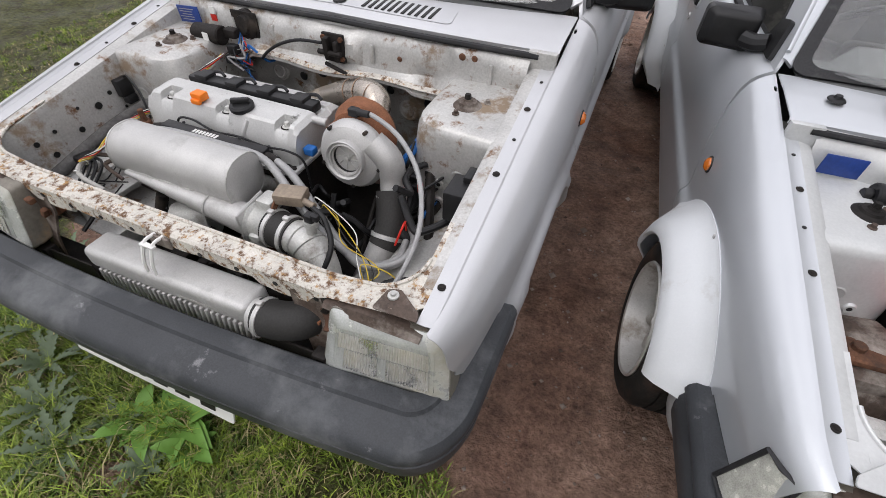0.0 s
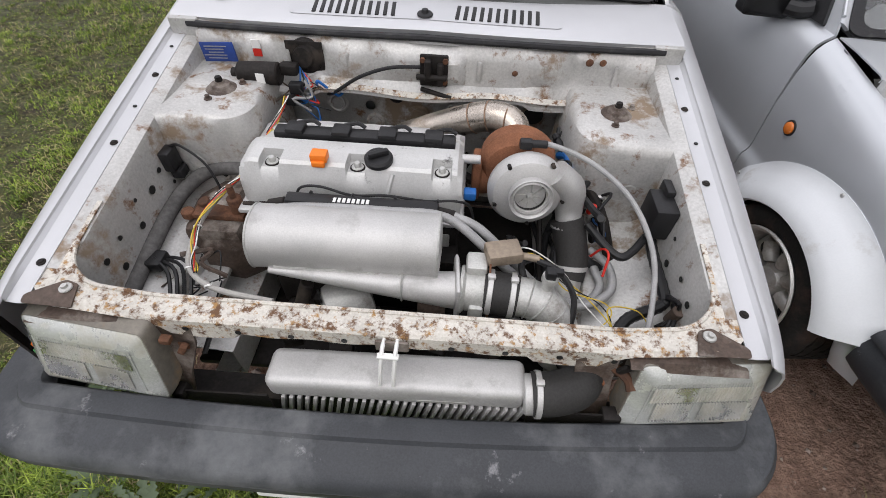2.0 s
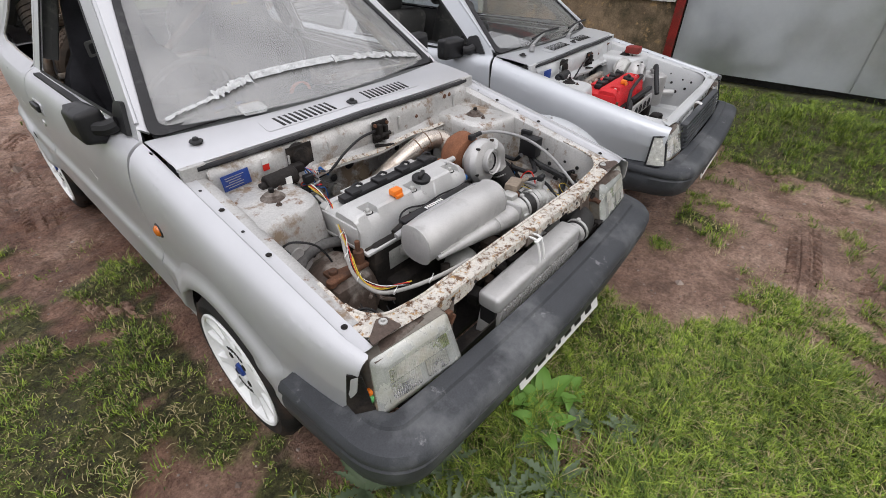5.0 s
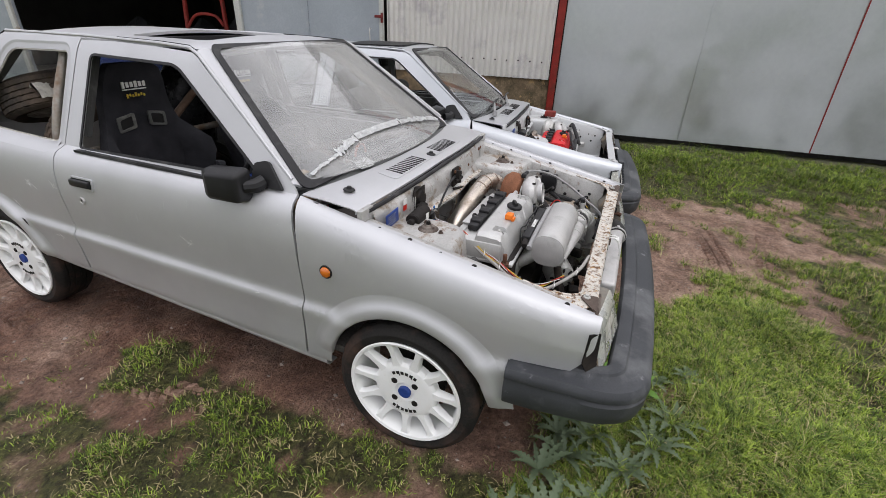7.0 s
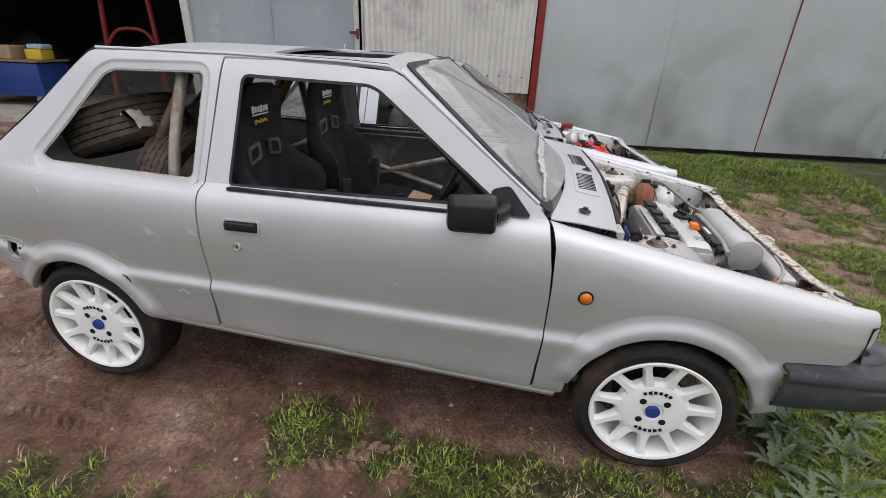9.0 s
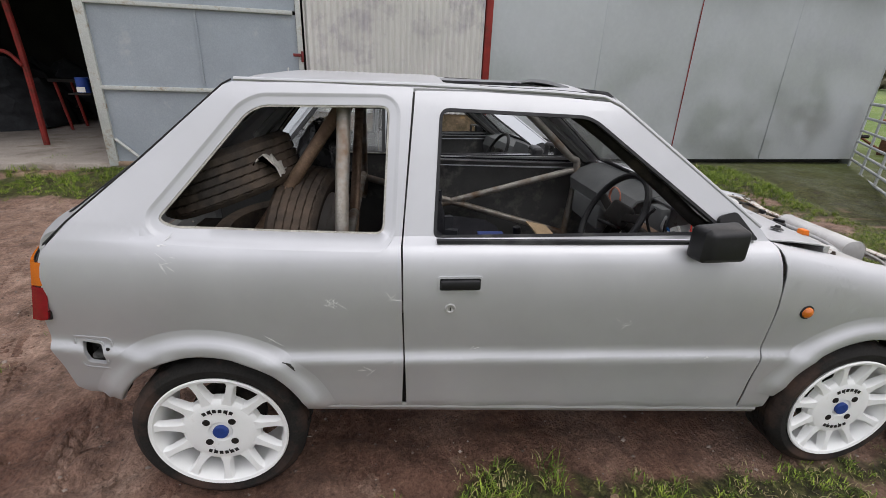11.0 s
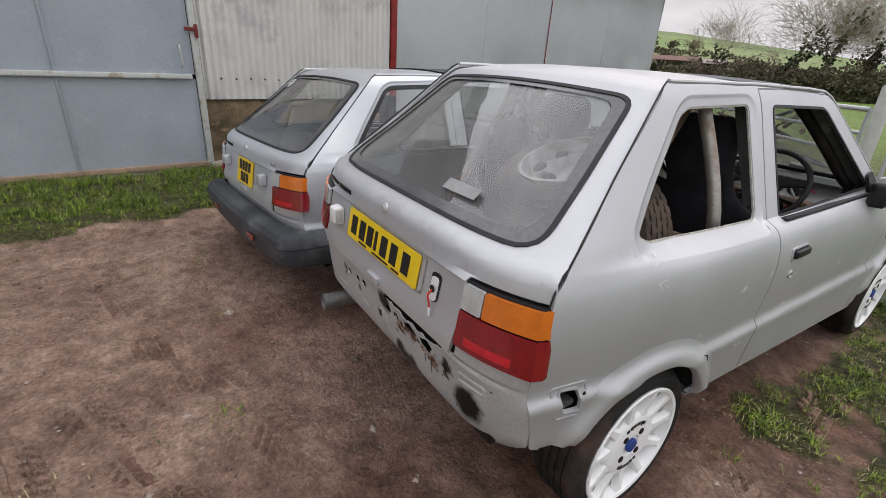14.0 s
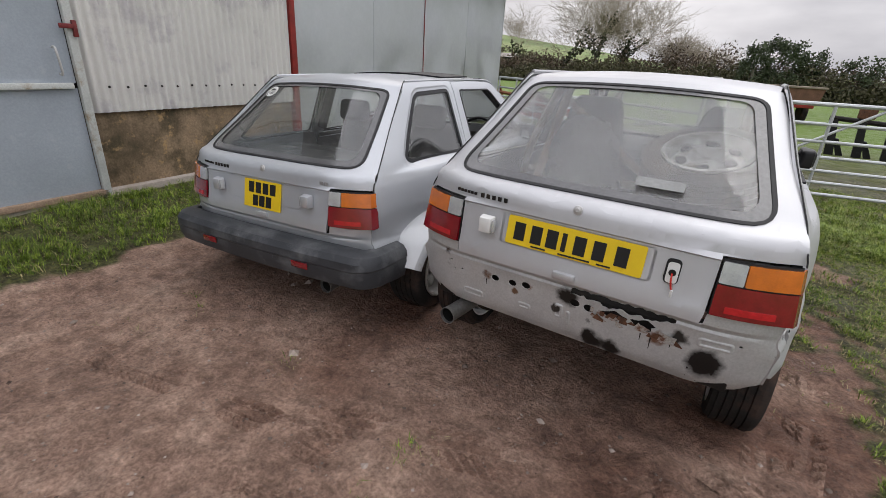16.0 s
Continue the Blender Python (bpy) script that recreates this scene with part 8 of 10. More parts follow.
    part("cooler_mark", box(0.12, -1.7965, 0.578, 0.10, 0.001, 0.008), CAST, ic)
    part("end_neck", cyl((0.275, -1.768, 0.575), (0.315, -1.768, 0.578), 0.040), ALU, ic)
    eh = part("cooler_elbow", tube([(0.292, -1.768, 0.577), (0.335, -1.766, 0.580), (0.378, -1.750, 0.580), (0.398, -1.715, 0.575), (0.395, -1.675, 0.560), (0.385, -1.64, 0.52)], 0.043, 24, 6), RUBBER, car, "black rubber elbow off the intercooler")
    clamp((0.303, -1.768, 0.577), (1, 0, 0), 0.043, eh)
    for s, x0, x1 in ((-1, -0.235, -0.43), (1, 0.285, 0.45)):
        part("cooler_bracket", loft([[(x0, -1.795, 0.555), (x1, -1.790, 0.545)], [(x0, -1.797, 0.50), (x1, -1.792, 0.51)]], thick=0.004), DARKIRON, ic)
        part("bracket_tab", merge(box(x1, -1.785, 0.535, 0.035, 0.03, 0.03, 0.004), cyl((x1, -1.80, 0.535), (x1, -1.77, 0.535), 0.007)), DARKIRON, ic)
    tilt = Matrix.Translation((0.025, -1.757, 0.592)) @ Matrix.Rotation(radians(-2.8), 4, "Y") @ Matrix.Translation((-0.025, 1.757, -0.589))
    ic.matrix_basis = eh.matrix_basis = tilt
    # things on the inner wings
    rb = part("relay_box", merge(box(0.588, -1.365, 0.722, 0.052, 0.085, 0.085, 0.006), box(0.602, -1.33, 0.765, 0.02, 0.05, 0.03, 0.004)), BLACK, car, "black relay box on the inner wing")
    part("relay_loom", tube([(0.585, -1.37, 0.68), (0.588, -1.40, 0.655), (0.592, -1.46, 0.64), (0.598, -1.53, 0.625), (0.585, -1.552, 0.618), (0.548, -1.566, 0.61), (0.510, -1.585, 0.605), (0.48, -1.62, 0.595)], 0.0125, 10, 6, ribs=0.12), BLACK, rb)
    part("relay_branch", tube([(0.575, -1.385, 0.665), (0.54, -1.425, 0.655), (0.51, -1.442, 0.65), (0.478, -1.415, 0.655), (0.435, -1.37, 0.68)], 0.010, 10, 6), BLACK, rb)
    part("loom_tail", merge(*[tube([(0.598, -1.53, 0.625), (0.60, -1.545 - 0.012 * k, 0.645 + 0.008 * k), (0.607, -1.575, 0.64 - 0.012 * k), (0.600 - 0.012 * k, -1.605, 0.615)], 0.0045, 6, 5) for k in range(4)]), BLACK, rb)
    part("pipe_stub", cyl((0.607, -1.575, 0.60), (0.607, -1.585, 0.652), 0.014), BROWNGREASE, rb)
    for s in (-1, 1):
        part("stepped_floor", loft([[(s * 0.612, y, z + 0.028), (s * 0.585, y, z + 0.008), (s * 0.52, y, z - 0.004), (s * inner, y, z - 0.022), (s * (inner - 0.008), y, z - 0.036), (s * (inner - 0.01), y, z - 0.12)] for y, z, inner in ((-1.20, 0.592, 0.47), (-1.30, 0.588, 0.465), (-1.42, 0.578, 0.455 if s > 0 else 0.50), (-1.52, 0.562, 0.44 if s > 0 else 0.52), (-1.64, 0.545, 0.42 if s > 0 else 0.51))], thick=0.004), BAY, car, "stained pale inner wing floor")
    cb = part("connector_block", merge(box(-0.600, -1.285, 0.722, 0.028, 0.045, 0.055, 0.005), box(-0.590, -1.285, 0.685, 0.03, 0.035, 0.025, 0.004)), BLACK, car, "black wiring connector on the inner wing")
    part("connector_wire", tube([(-0.60, -1.27, 0.748), (-0.565, -1.28, 0.76), (-0.51, -1.30, 0.735), (-0.485, -1.315, 0.70), (-0.47, -1.33, 0.655)], 0.0035, 6, 6), BLACK, cb)
    part("loom_hose", tube([(-0.36, -1.27, 0.66), (-0.45, -1.255, 0.680), (-0.53, -1.262, 0.670), (-0.578, -1.31, 0.648), (-0.592, -1.39, 0.632), (-0.595, -1.47, 0.615), (-0.598, -1.55, 0.595), (-0.60, -1.63, 0.575)], 0.018, 12, 7), surf("grey_loom_tape", (0.095, 0.092, 0.09), 0.75, 0.0, var=0.3, scale=20, grain=90, bump=0.5), cb, "thick taped grey loom")
    part("loom_tail", merge(*[tube([(-0.595, -1.50, 0.605), (-0.57 - 0.01 * k, -1.52 + 0.008 * k, 0.612 - 0.008 * k), (-0.53 + 0.01 * k, -1.55 + 0.012 * k, 0.60), (-0.50 + 0.012 * k, -1.62, 0.575 - 0.008 * k)], 0.0045, 6, 5) for k in range(4)], box(-0.575, -1.515, 0.600, 0.045, 0.05, 0.03, 0.008)), BLACK, cb)
    gw = part("wiring_harness", tube([(-0.36, -1.12, 0.77), (-0.37, -1.20, 0.755), (-0.40, -1.29, 0.715), (-0.445, -1.37, 0.695), (-0.475, -1.45, 0.668), (-0.465, -1.54, 0.655), (-0.41, -1.61, 0.68), (-0.33, -1.655, 0.70), (-0.22, -1.675, 0.705)], 0.0062, 10, 7), surf("grey_sleeve", (0.34, 0.33, 0.31), 0.6, 0.0, var=0.15, scale=20), car, "grey wiring harness with yellow and red wires")
    rng = random.Random(5)
    line = curve_points([(-0.355, -1.08, 0.795), (-0.362, -1.20, 0.764), (-0.392, -1.29, 0.724), (-0.437, -1.37, 0.704), (-0.466, -1.46, 0.677), (-0.456, -1.54, 0.664), (-0.402, -1.61, 0.688)], 6)
    for k, m in enumerate((YELLOW, BROWNGREASE, REDPL, WHITE, YELLOW, BLACK)):
        ph = rng.uniform(0, 6.3)
        part("harness_wire", tube([p + Vector((0.0072 * math.cos(ph + 0.45 * i), 0.002, 0.0060 * math.sin(ph + 0.45 * i) + 0.002)) for i, p in enumerate(line)], 0.0016, 5, 2), m, gw)
    for q in ((-0.405, -1.30, 0.715), (-0.448, -1.375, 0.695), (-0.474, -1.46, 0.668), (-0.44, -1.58, 0.665), (-0.36, -1.645, 0.695)):
        part("cable_tie", merge(lathe([(0.0085, -0.0016), (0.010, -0.0016), (0.010, 0.0016), (0.0085, 0.0016)], q, (0.3, -0.9, -0.25), 16, ends=False), cyl(q, Vector(q) + Vector((0.012, 0.0, 0.018)), 0.001, seg=5)), WHITE, gw)
    # hoses and wires that fill the gaps round the engine
    for k in range(26):
        p = Vector((rng.uniform(0.34, 0.54), rng.uniform(-1.32, -1.04), rng.uniform(0.56, 0.72)))
        q = [p]
        for j in range(4):
            q.append(q[-1] + Vector((rng.uniform(-0.035, 0.035), rng.uniform(-0.075, 0.045), rng.uniform(-0.06, 0.05))))
        q = [Vector((min(0.57, max(0.33, v.x)), v.y, min(0.74, v.z))) for v in q]
        part("bay_wire", tube(q, rng.choice((0.003, 0.004, 0.006, 0.009)), 7, 5), rng.choice((BLACK, BLACK, BLACK, BLACK, BLUEHOSE, GREYHOSE)), eng)
    for k in range(18):
        x, z = rng.uniform(0.36, 0.54), rng.uniform(0.50, 0.66)
        part("black_hose", tube([(x, -1.00 - rng.uniform(0, 0.05), z), (x + rng.uniform(-0.04, 0.04), -1.10, z + rng.uniform(-0.05, 0.05)), (x + rng.uniform(-0.05, 0.03), -1.20, z + rng.uniform(-0.05, 0.04)), (min(0.55, x + rng.uniform(-0.05, 0.05)), -1.32, z - rng.uniform(0, 0.08)), (min(0.55, x + rng.uniform(-0.04, 0.05)), -1.45, 0.50 + rng.uniform(-0.03, 0.03))], rng.choice((0.007, 0.010, 0.014)), 9, 5, ribs=rng.choice((0, 0.12))), rng.choice((BLACK, BLACK, RUBBER, DARKIRON)), eng)
    for k in range(12):
        x, z = rng.uniform(-0.34, 0.20), rng.uniform(0.50, 0.68)
        part("engine_hose", tube([(x, -1.03, z), (x + rng.uniform(-0.1, 0.1), -1.06, z + rng.uniform(-0.06, 0.03)), (x + rng.uniform(-0.16, 0.16), -1.09, z - rng.uniform(0, 0.12))], rng.choice((0.006, 0.010, 0.016)), 9, 6), rng.choice((BLACK, RUBBER, DARKIRON, BROWNGREASE)), eng)
    for k in range(14):
        p = Vector((rng.uniform(-0.55, -0.40), rng.uniform(-1.60, -1.25), rng.uniform(0.52, 0.60)))
        q = [p]
        for j in range(3):
            q.append(q[-1] + Vector((rng.uniform(-0.05, 0.05), rng.uniform(-0.06, 0.06), rng.uniform(-0.03, 0.04))))
        part("bay_wire", tube([Vector((max(-0.59, v.x), v.y, v.z)) for v in q], rng.choice((0.002, 0.003, 0.006)), 6, 4), rng.choice((BLACK, BLACK, BLACK, BROWNGREASE)), eng)
    for k in range(16):
        p = Vector((rng.uniform(-0.33, 0.25), rng.uniform(-1.66, -1.46), rng.uniform(0.40, 0.56)))
        part("engine_casting", box(*p, rng.uniform(0.02, 0.07), rng.uniform(0.02, 0.06), rng.uniform(0.02, 0.06), 0.006, m=Matrix.Rotation(rng.uniform(-0.6, 0.6), 4, "Z")), rng.choice((DARKIRON, DARKIRON, BROWNGREASE)), eng)
    for k in range(9):
        p = Vector((rng.uniform(0.17, 0.30), rng.uniform(-1.50, -1.36), rng.uniform(0.60, 0.70)))
        q = [p]
        for j in range(3):
            q.append(q[-1] + Vector((rng.uniform(-0.04, 0.04), rng.uniform(-0.05, 0.05), rng.uniform(-0.05, 0.02))))
        part("bay_wire", tube(q, rng.choice((0.003, 0.005, 0.008)), 7, 4), BLACK, eng)
    part("mount_bracket", box(-0.50, -1.50, 0.520, 0.12, 0.14, 0.02, 0.008), BAY, car, "pale engine mounting bracket")
    part("lamp_plug", box(-0.690, -1.755, 0.595, 0.018, 0.022, 0.020, 0.004), surf("green_plug", (0.10, 0.36, 0.12), 0.5, 0.0), car, "loose green and orange lamp plug")
    part("plug_tip", box(-0.690, -1.752, 0.613, 0.016, 0.018, 0.014, 0.004), ORANGE, bpy.data.objects["lamp_plug"])
    part("lamp_bezel", loft([[(-0.735, -1.735, 0.70), (-0.715, -1.765, 0.70)], [(-0.745, -1.73, 0.60), (-0.70, -1.77, 0.585)], [(-0.735, -1.745, 0.565), (-0.69, -1.775, 0.565)]], thick=0.004), DARKIRON, car)


def engine_b(car):
    eng = engine_core(car, REDCOVER, "red crackle-painted valve cover")
    turbo(eng, 0.02, 0.06, heat=False)
    part("manifold", merge(*[tube([(-0.24 + 0.11 * k, -1.16, 0.70), (-0.22 + 0.11 * k, -1.10, 0.72), (-0.12 + 0.11 * k, -1.06, 0.73), (0.10, -1.08, 0.75)], 0.022, 12, 5) for k in range(4)]), EXHAUST, eng, "tubular steel manifold")
    fl = part("inlet_flange", box(-0.08, -1.445, 0.645, 0.42, 0.018, 0.085, 0.010), ALU, eng, "bare inlet flange with four open ports")
    for k in range(4):
        part("port", lathe([(0.0, 0.0), (0.019, 0.0), (0.026, 0.003), (0.028, 0.0)], (-0.215 + 0.09 * k, -1.4545, 0.645), (0, -1, 0), 24), INKHOLE, fl)
    part("fuel_rail", box(-0.06, -1.425, 0.715, 0.38, 0.030, 0.026, 0.006), BLACK, eng, "black fuel rail")
    part("injector_loom", tube([(-0.33, -1.42, 0.64), (-0.30, -1.42, 0.735), (-0.22, -1.40, 0.765), (-0.06, -1.385, 0.785), (0.08, -1.37, 0.79), (0.13, -1.33, 0.77), (0.14, -1.36, 0.70)], 0.010, 8, 6), BLACK, eng)
    part("loom_hose", tube([(-0.36, -1.35, 0.55), (-0.35, -1.43, 0.66), (-0.32, -1.44, 0.70), (-0.29, -1.42, 0.72)], 0.016, 10, 6), BLACK, eng)
    tank = part("swirl_tank", merge(lathe([(0.0, 0), (0.085, 0.004), (0.092, 0.012), (0.092, 0.20), (0.085, 0.21), (0.0, 0.214)], (0.43, -1.36, 0.53), (0, 0, 1), 36), lathe([(0.02, 0), (0.02, 0.012), (0.028, 0.014), (0.028, 0.03), (0.0, 0.03)], (0.43, -1.36, 0.743), (0, 0, 1), 20)), ALU, car, "round aluminium catch tank")
    part("tank_hose", tube([(0.43, -1.36, 0.775), (0.37, -1.38, 0.80), (0.28, -1.42, 0.74), (0.22, -1.46, 0.66)], 0.016, 10, 6), BLACK, tank)
    part("tank_outlet", cyl((0.50, -1.40, 0.60), (0.56, -1.50, 0.60), 0.025), ALU, tank)
    part("red_reservoir", box(0.52, -1.16, 0.862, 0.085, 0.10, 0.05, 0.012), REDSTEEL, car, "dark red reservoir")
    part("alternator", lathe([(0.0, 0), (0.055, 0.012), (0.060, 0.09), (0.0, 0.115)], (-0.20, -1.55, 0.53), (0.5, 0.3, 0.1), 24), CAST, eng)
    part("starter", merge(cyl((-0.30, -1.50, 0.52), (-0.12, -1.52, 0.50), 0.04), box(0.02, -1.53, 0.53, 0.10, 0.07, 0.12, 0.015)), DARKIRON, eng)
    part("black_hose", tube([(-0.60, -1.40, 0.60), (-0.57, -1.50, 0.60), (-0.50, -1.58, 0.57), (-0.38, -1.60, 0.55)], 0.02, 10, 6), BLACK, eng)
    part("engine_bracket", merge(cyl((-0.53, -1.50, 0.50), (-0.50, -1.52, 0.60), 0.035), box(-0.49, -1.55, 0.63, 0.12, 0.05, 0.03, 0.01)), CAST, eng, "pale engine mounting")
    part("data_plate", box(-0.552, -0.986, 0.858, 0.092, 0.004, 0.052, 0.001), BLUE, car, "blue enamelled data plate")
    for s in (-1, 1):
        # corner lamps beside the headlamps
        cl = part("corner_lamp", loft([[(s * 0.732, -1.785, 0.552), (s * 0.762, -1.752, 0.555), (s * 0.772, -1.700, 0.556)], [(s * 0.715, -1.750, 0.695), (s * 0.738, -1.728, 0.696), (s * 0.748, -1.700, 0.694)]], thick=0.02), surf("cloudy_lens", (0.50, 0.50, 0.46), 0.25, 0.2, var=0.25, scale=40, grain=400, bump=0.5, coat=0.6) if s < 0 else bpy.data.materials["cloudy_lens"], car, "cloudy corner indicator lamp")
        rim = [(s * 0.732, -1.785, 0.550), (s * 0.764, -1.752, 0.553), (s * 0.775, -1.698, 0.554), (s * 0.751, -1.697, 0.697), (s * 0.738, -1.727, 0.700), (s * 0.714, -1.750, 0.699), (s * 0.732, -1.785, 0.550)]
        part("lamp_rubber", tube(rim, 0.005, 6, smooth_line=False), SEAL, cl)
        # bolt-on arches
        for c, name in ((-WB, "front"), (WB, "rear")):
            rows = []
            for ang in (span(-4, 150, 34) if c < 0 else span(30, 184, 34)):
                ca, sa = math.cos(radians(ang)), math.sin(radians(ang))
                row = []
                for r, off in ((0.440, 0.002), (0.425, 0.006), (0.395, 0.035), (0.360, 0.075), (0.330, 0.092), (0.312, 0.094), (0.306, 0.085)):
                    y, z = c + r * ca, HUB - 0.01 + r * sa * 0.97
                    cut = min(1, max(0.25, (z - 0.22) / 0.14))
                    base = half(y, max(z, 0.33)) if r > 0.38 else 0.775
                    row.append((s * (base + off * cut), y, z))
                rows.append(row)
            ar = part("arch_extension", loft(rows, thick=0.005), ARCHWHITE, car, "white bolt-on wheel arch extension")
            for ang in (30, 90, 150):
                y, z = c + 0.43 * math.cos(radians(ang)), HUB - 0.01 + 0.43 * math.sin(radians(ang)) * 0.97
                part("arch_screw", lathe([(0.0, 0.004), (0.005, 0.003), (0.007, 0.0)], (s * (half(y, z) + 0.006), y, z), (s, 0, 0), 10), ALU, ar)
    # grille
    gr = part("grille", merge(box(0, -1.775, 0.690, 0.90, 0.035, 0.016, 0.004), box(0, -1.80, 0.565, 0.90, 0.03, 0.014, 0.004)), BUMPER, car, "weathered grey slatted grille")
    for k in range(5):
        part("grille_slat", box(0, -1.783 - 0.004 * k, 0.670 - 0.021 * k, 0.89, 0.030, 0.009, 0.002, m=Matrix.Rotation(-0.35, 4, "X")), BUMPER, gr)
    for x in span(-0.44, 0.44, 6):
        part("grille_rib", box(x, -1.785, 0.628, 0.008, 0.020, 0.12), BUMPER, gr)
    # wipers
    for x0, x1 in ((-0.45, 0.02), (0.10, 0.50)):
        wp = part("wiper", merge(lathe([(0.0, 0.035), (0.014, 0.032), (0.018, 0.0)], (x0, -0.815, 0.955), (0, -0.2, 1), 14), tube([(x0, -0.815, 0.985), (x0 + 0.12, -0.79, 1.0), (x0 + 0.28, -0.755, 1.01)], 0.008, 8)), GREYHOSE, car, "windscreen wiper at rest")
        part("wiper_blade", tube([(x0 + 0.08, -0.775, 1.006), (x0 + 0.28, -0.752, 1.018), (x1 + 0.06, -0.742, 1.018)], 0.007, 6), BLACK, wp)


BAY_B = surf("clean_bay_paint", (0.56, 0.57, 0.57), 0.42, 0.3, var=0.08, scale=5, grain=140, bump=0.08, stain=(0.24, 0.17, 0.11), stain_scale=6, stain_at=0.72)
bay(car_a, "a")
engine_a(car_a)
bay(car_b, "b")
engine_b(car_b)


def front_plate(car, label):
    pl = part("front_plate", panel(rounded([(-0.26, 0.0), (0.26, 0.0), (0.26, 0.112), (-0.26, 0.112)], 0.008), lambda x, v: (x, -1.930 + 0.30 * v, 0.345 + v * 0.95 - 0.0), thick=0.004), WHITEPLATE, car, label)
    for k, x in enumerate((-0.205, -0.135, -0.072, -0.025, 0.035, 0.105, 0.185)):
        w = 0.018 if k == 3 else 0.044
        part("plate_bar", panel([(x - w / 2, 0.020), (x + w / 2, 0.020), (x + w / 2, 0.092), (x - w / 2, 0.092)], lambda u, v: (u, -1.933 + 0.30 * v, 0.3445 + v * 0.95), thick=0.002), INKHOLE, pl)


front_plate(car_a, "white front number plate with black bars, hung below the bumper")
front_plate(car_b, "white front number plate with black bars")

# ---- inside the cars ----


def seat(x, label):
    """A bucket seat with wings at the shoulders and openings for belts."""
    s = tagged(empty("racing_seat", pose(x, 0.22, 0.40)), label, "car seat", group="bucket seats of the silver hatchback")
    back = []
    for z, yb, w, wing, fwd in ((0.10, 0.20, 0.20, 0.255, 0.16), (0.22, 0.225, 0.19, 0.255, 0.15), (0.34, 0.247, 0.185, 0.245, 0.12), (0.44, 0.262, 0.20, 0.272, 0.14), (0.50, 0.271, 0.20, 0.268, 0.13), (0.55, 0.278, 0.19, 0.235, 0.07), (0.60, 0.284, 0.172, 0.190, 0.03), (0.66, 0.289, 0.160, 0.172, 0.02), (0.72, 0.292, 0.150, 0.162, 0.02), (0.80, 0.285, 0.135, 0.148, 0.03), (0.855, 0.275, 0.12, 0.13, 0.03), (0.88, 0.27, 0.09, 0.10, 0.01)):
        pts = [(-wing, yb - fwd, z), (-wing * 1.02, yb - fwd * 0.4, z), (-w * 1.05, yb + 0.035, z), (0, yb + 0.055, z), (w * 1.05, yb + 0.035, z), (wing * 1.02, yb - fwd * 0.4, z), (wing, yb - fwd, z), (w * 1.02, yb - fwd * 0.85, z), (w * 0.82, yb - 0.015, z), (0, yb, z), (-w * 0.82, yb - 0.015, z), (-w * 1.02, yb - fwd * 0.85, z)]
        back.append(pts)
    part("backrest", loft(back, closed=True, cap=True), FABRIC, s, "black cloth bucket backrest", sharp=60)
    base = []
    for y, w, h, side_h in ((-0.28, 0.20, 0.12, 0.16), (-0.20, 0.22, 0.13, 0.20), (0.0, 0.23, 0.10, 0.22), (0.18, 0.24, 0.09, 0.22)):
        base.append([(-w - 0.03, y, 0.0), (-w - 0.03, y, side_h), (-w + 0.02, y, side_h - 0.01), (-w * 0.6, y, h), (0, y, h - 0.01), (w * 0.6, y, h), (w - 0.02, y, side_h - 0.01), (w + 0.03, y, side_h), (w + 0.03, y, 0.0)])
    part("cushion", loft(base, closed=True, cap=True), FABRIC, s, sharp=60)
    for k in (-1, 1):
        part("belt_slot", ring_panel(rounded([(k * 0.035, 0.59), (k * 0.125, 0.575), (k * 0.125, 0.645), (k * 0.035, 0.66)], 0.012), rounded([(k * 0.048, 0.600), (k * 0.112, 0.587), (k * 0.112, 0.633), (k * 0.048, 0.648)], 0.01), lambda u, v: (u, 0.2755, v), 0.010), TRIM, s)
        part("slot_opening", panel(rounded([(k * 0.048, 0.600), (k * 0.112, 0.587), (k * 0.112, 0.633), (k * 0.048, 0.648)], 0.01), lambda u, v: (u, 0.2745, v), thick=0.003), INKHOLE, s)
    for k in range(6):
        part("logo_bar", box(-0.052 + 0.021 * k, 0.2715, 0.785, 0.015, 0.004, 0.024 if k % 3 else 0.030, 0.002), WHITE, s)
    part("logo_bar", box(0, 0.2715, 0.764, 0.12, 0.004, 0.005), WHITE, s)
    for k in range(7):
        part("logo_bar", box(-0.040 + 0.014 * k, 0.273, 0.735 + 0.004 * (k % 2), 0.009, 0.004, 0.018 if k in (0, 3) else 0.012, 0.001), YELLOW, s)
    for k in (-1, 1):
        part("seat_rail", box(k * 0.19, -0.02, -0.03, 0.03, 0.42, 0.05, 0.004), DARKIRON, s)
        part("bolster", loft([[(k * (0.245 + a), 0.12 - b, z) for a, b in ((0.0, 0.0), (0.018, 0.02), (0.012, 0.06), (-0.02, 0.05))] for z in span(0.16, 0.38, 5)], closed=True, cap=True), surf("charcoal_cloth", (0.055, 0.057, 0.065), 0.95, 0.0, var=0.2, grain=400, bump=0.4) if k < 0 and x < 0 else bpy.data.materials["charcoal_cloth"], s)
    return s


seat(-0.36, "black bucket seat with white and yellow marks on its headrest")
seat(0.33, "black bucket seat beside the handbrake")


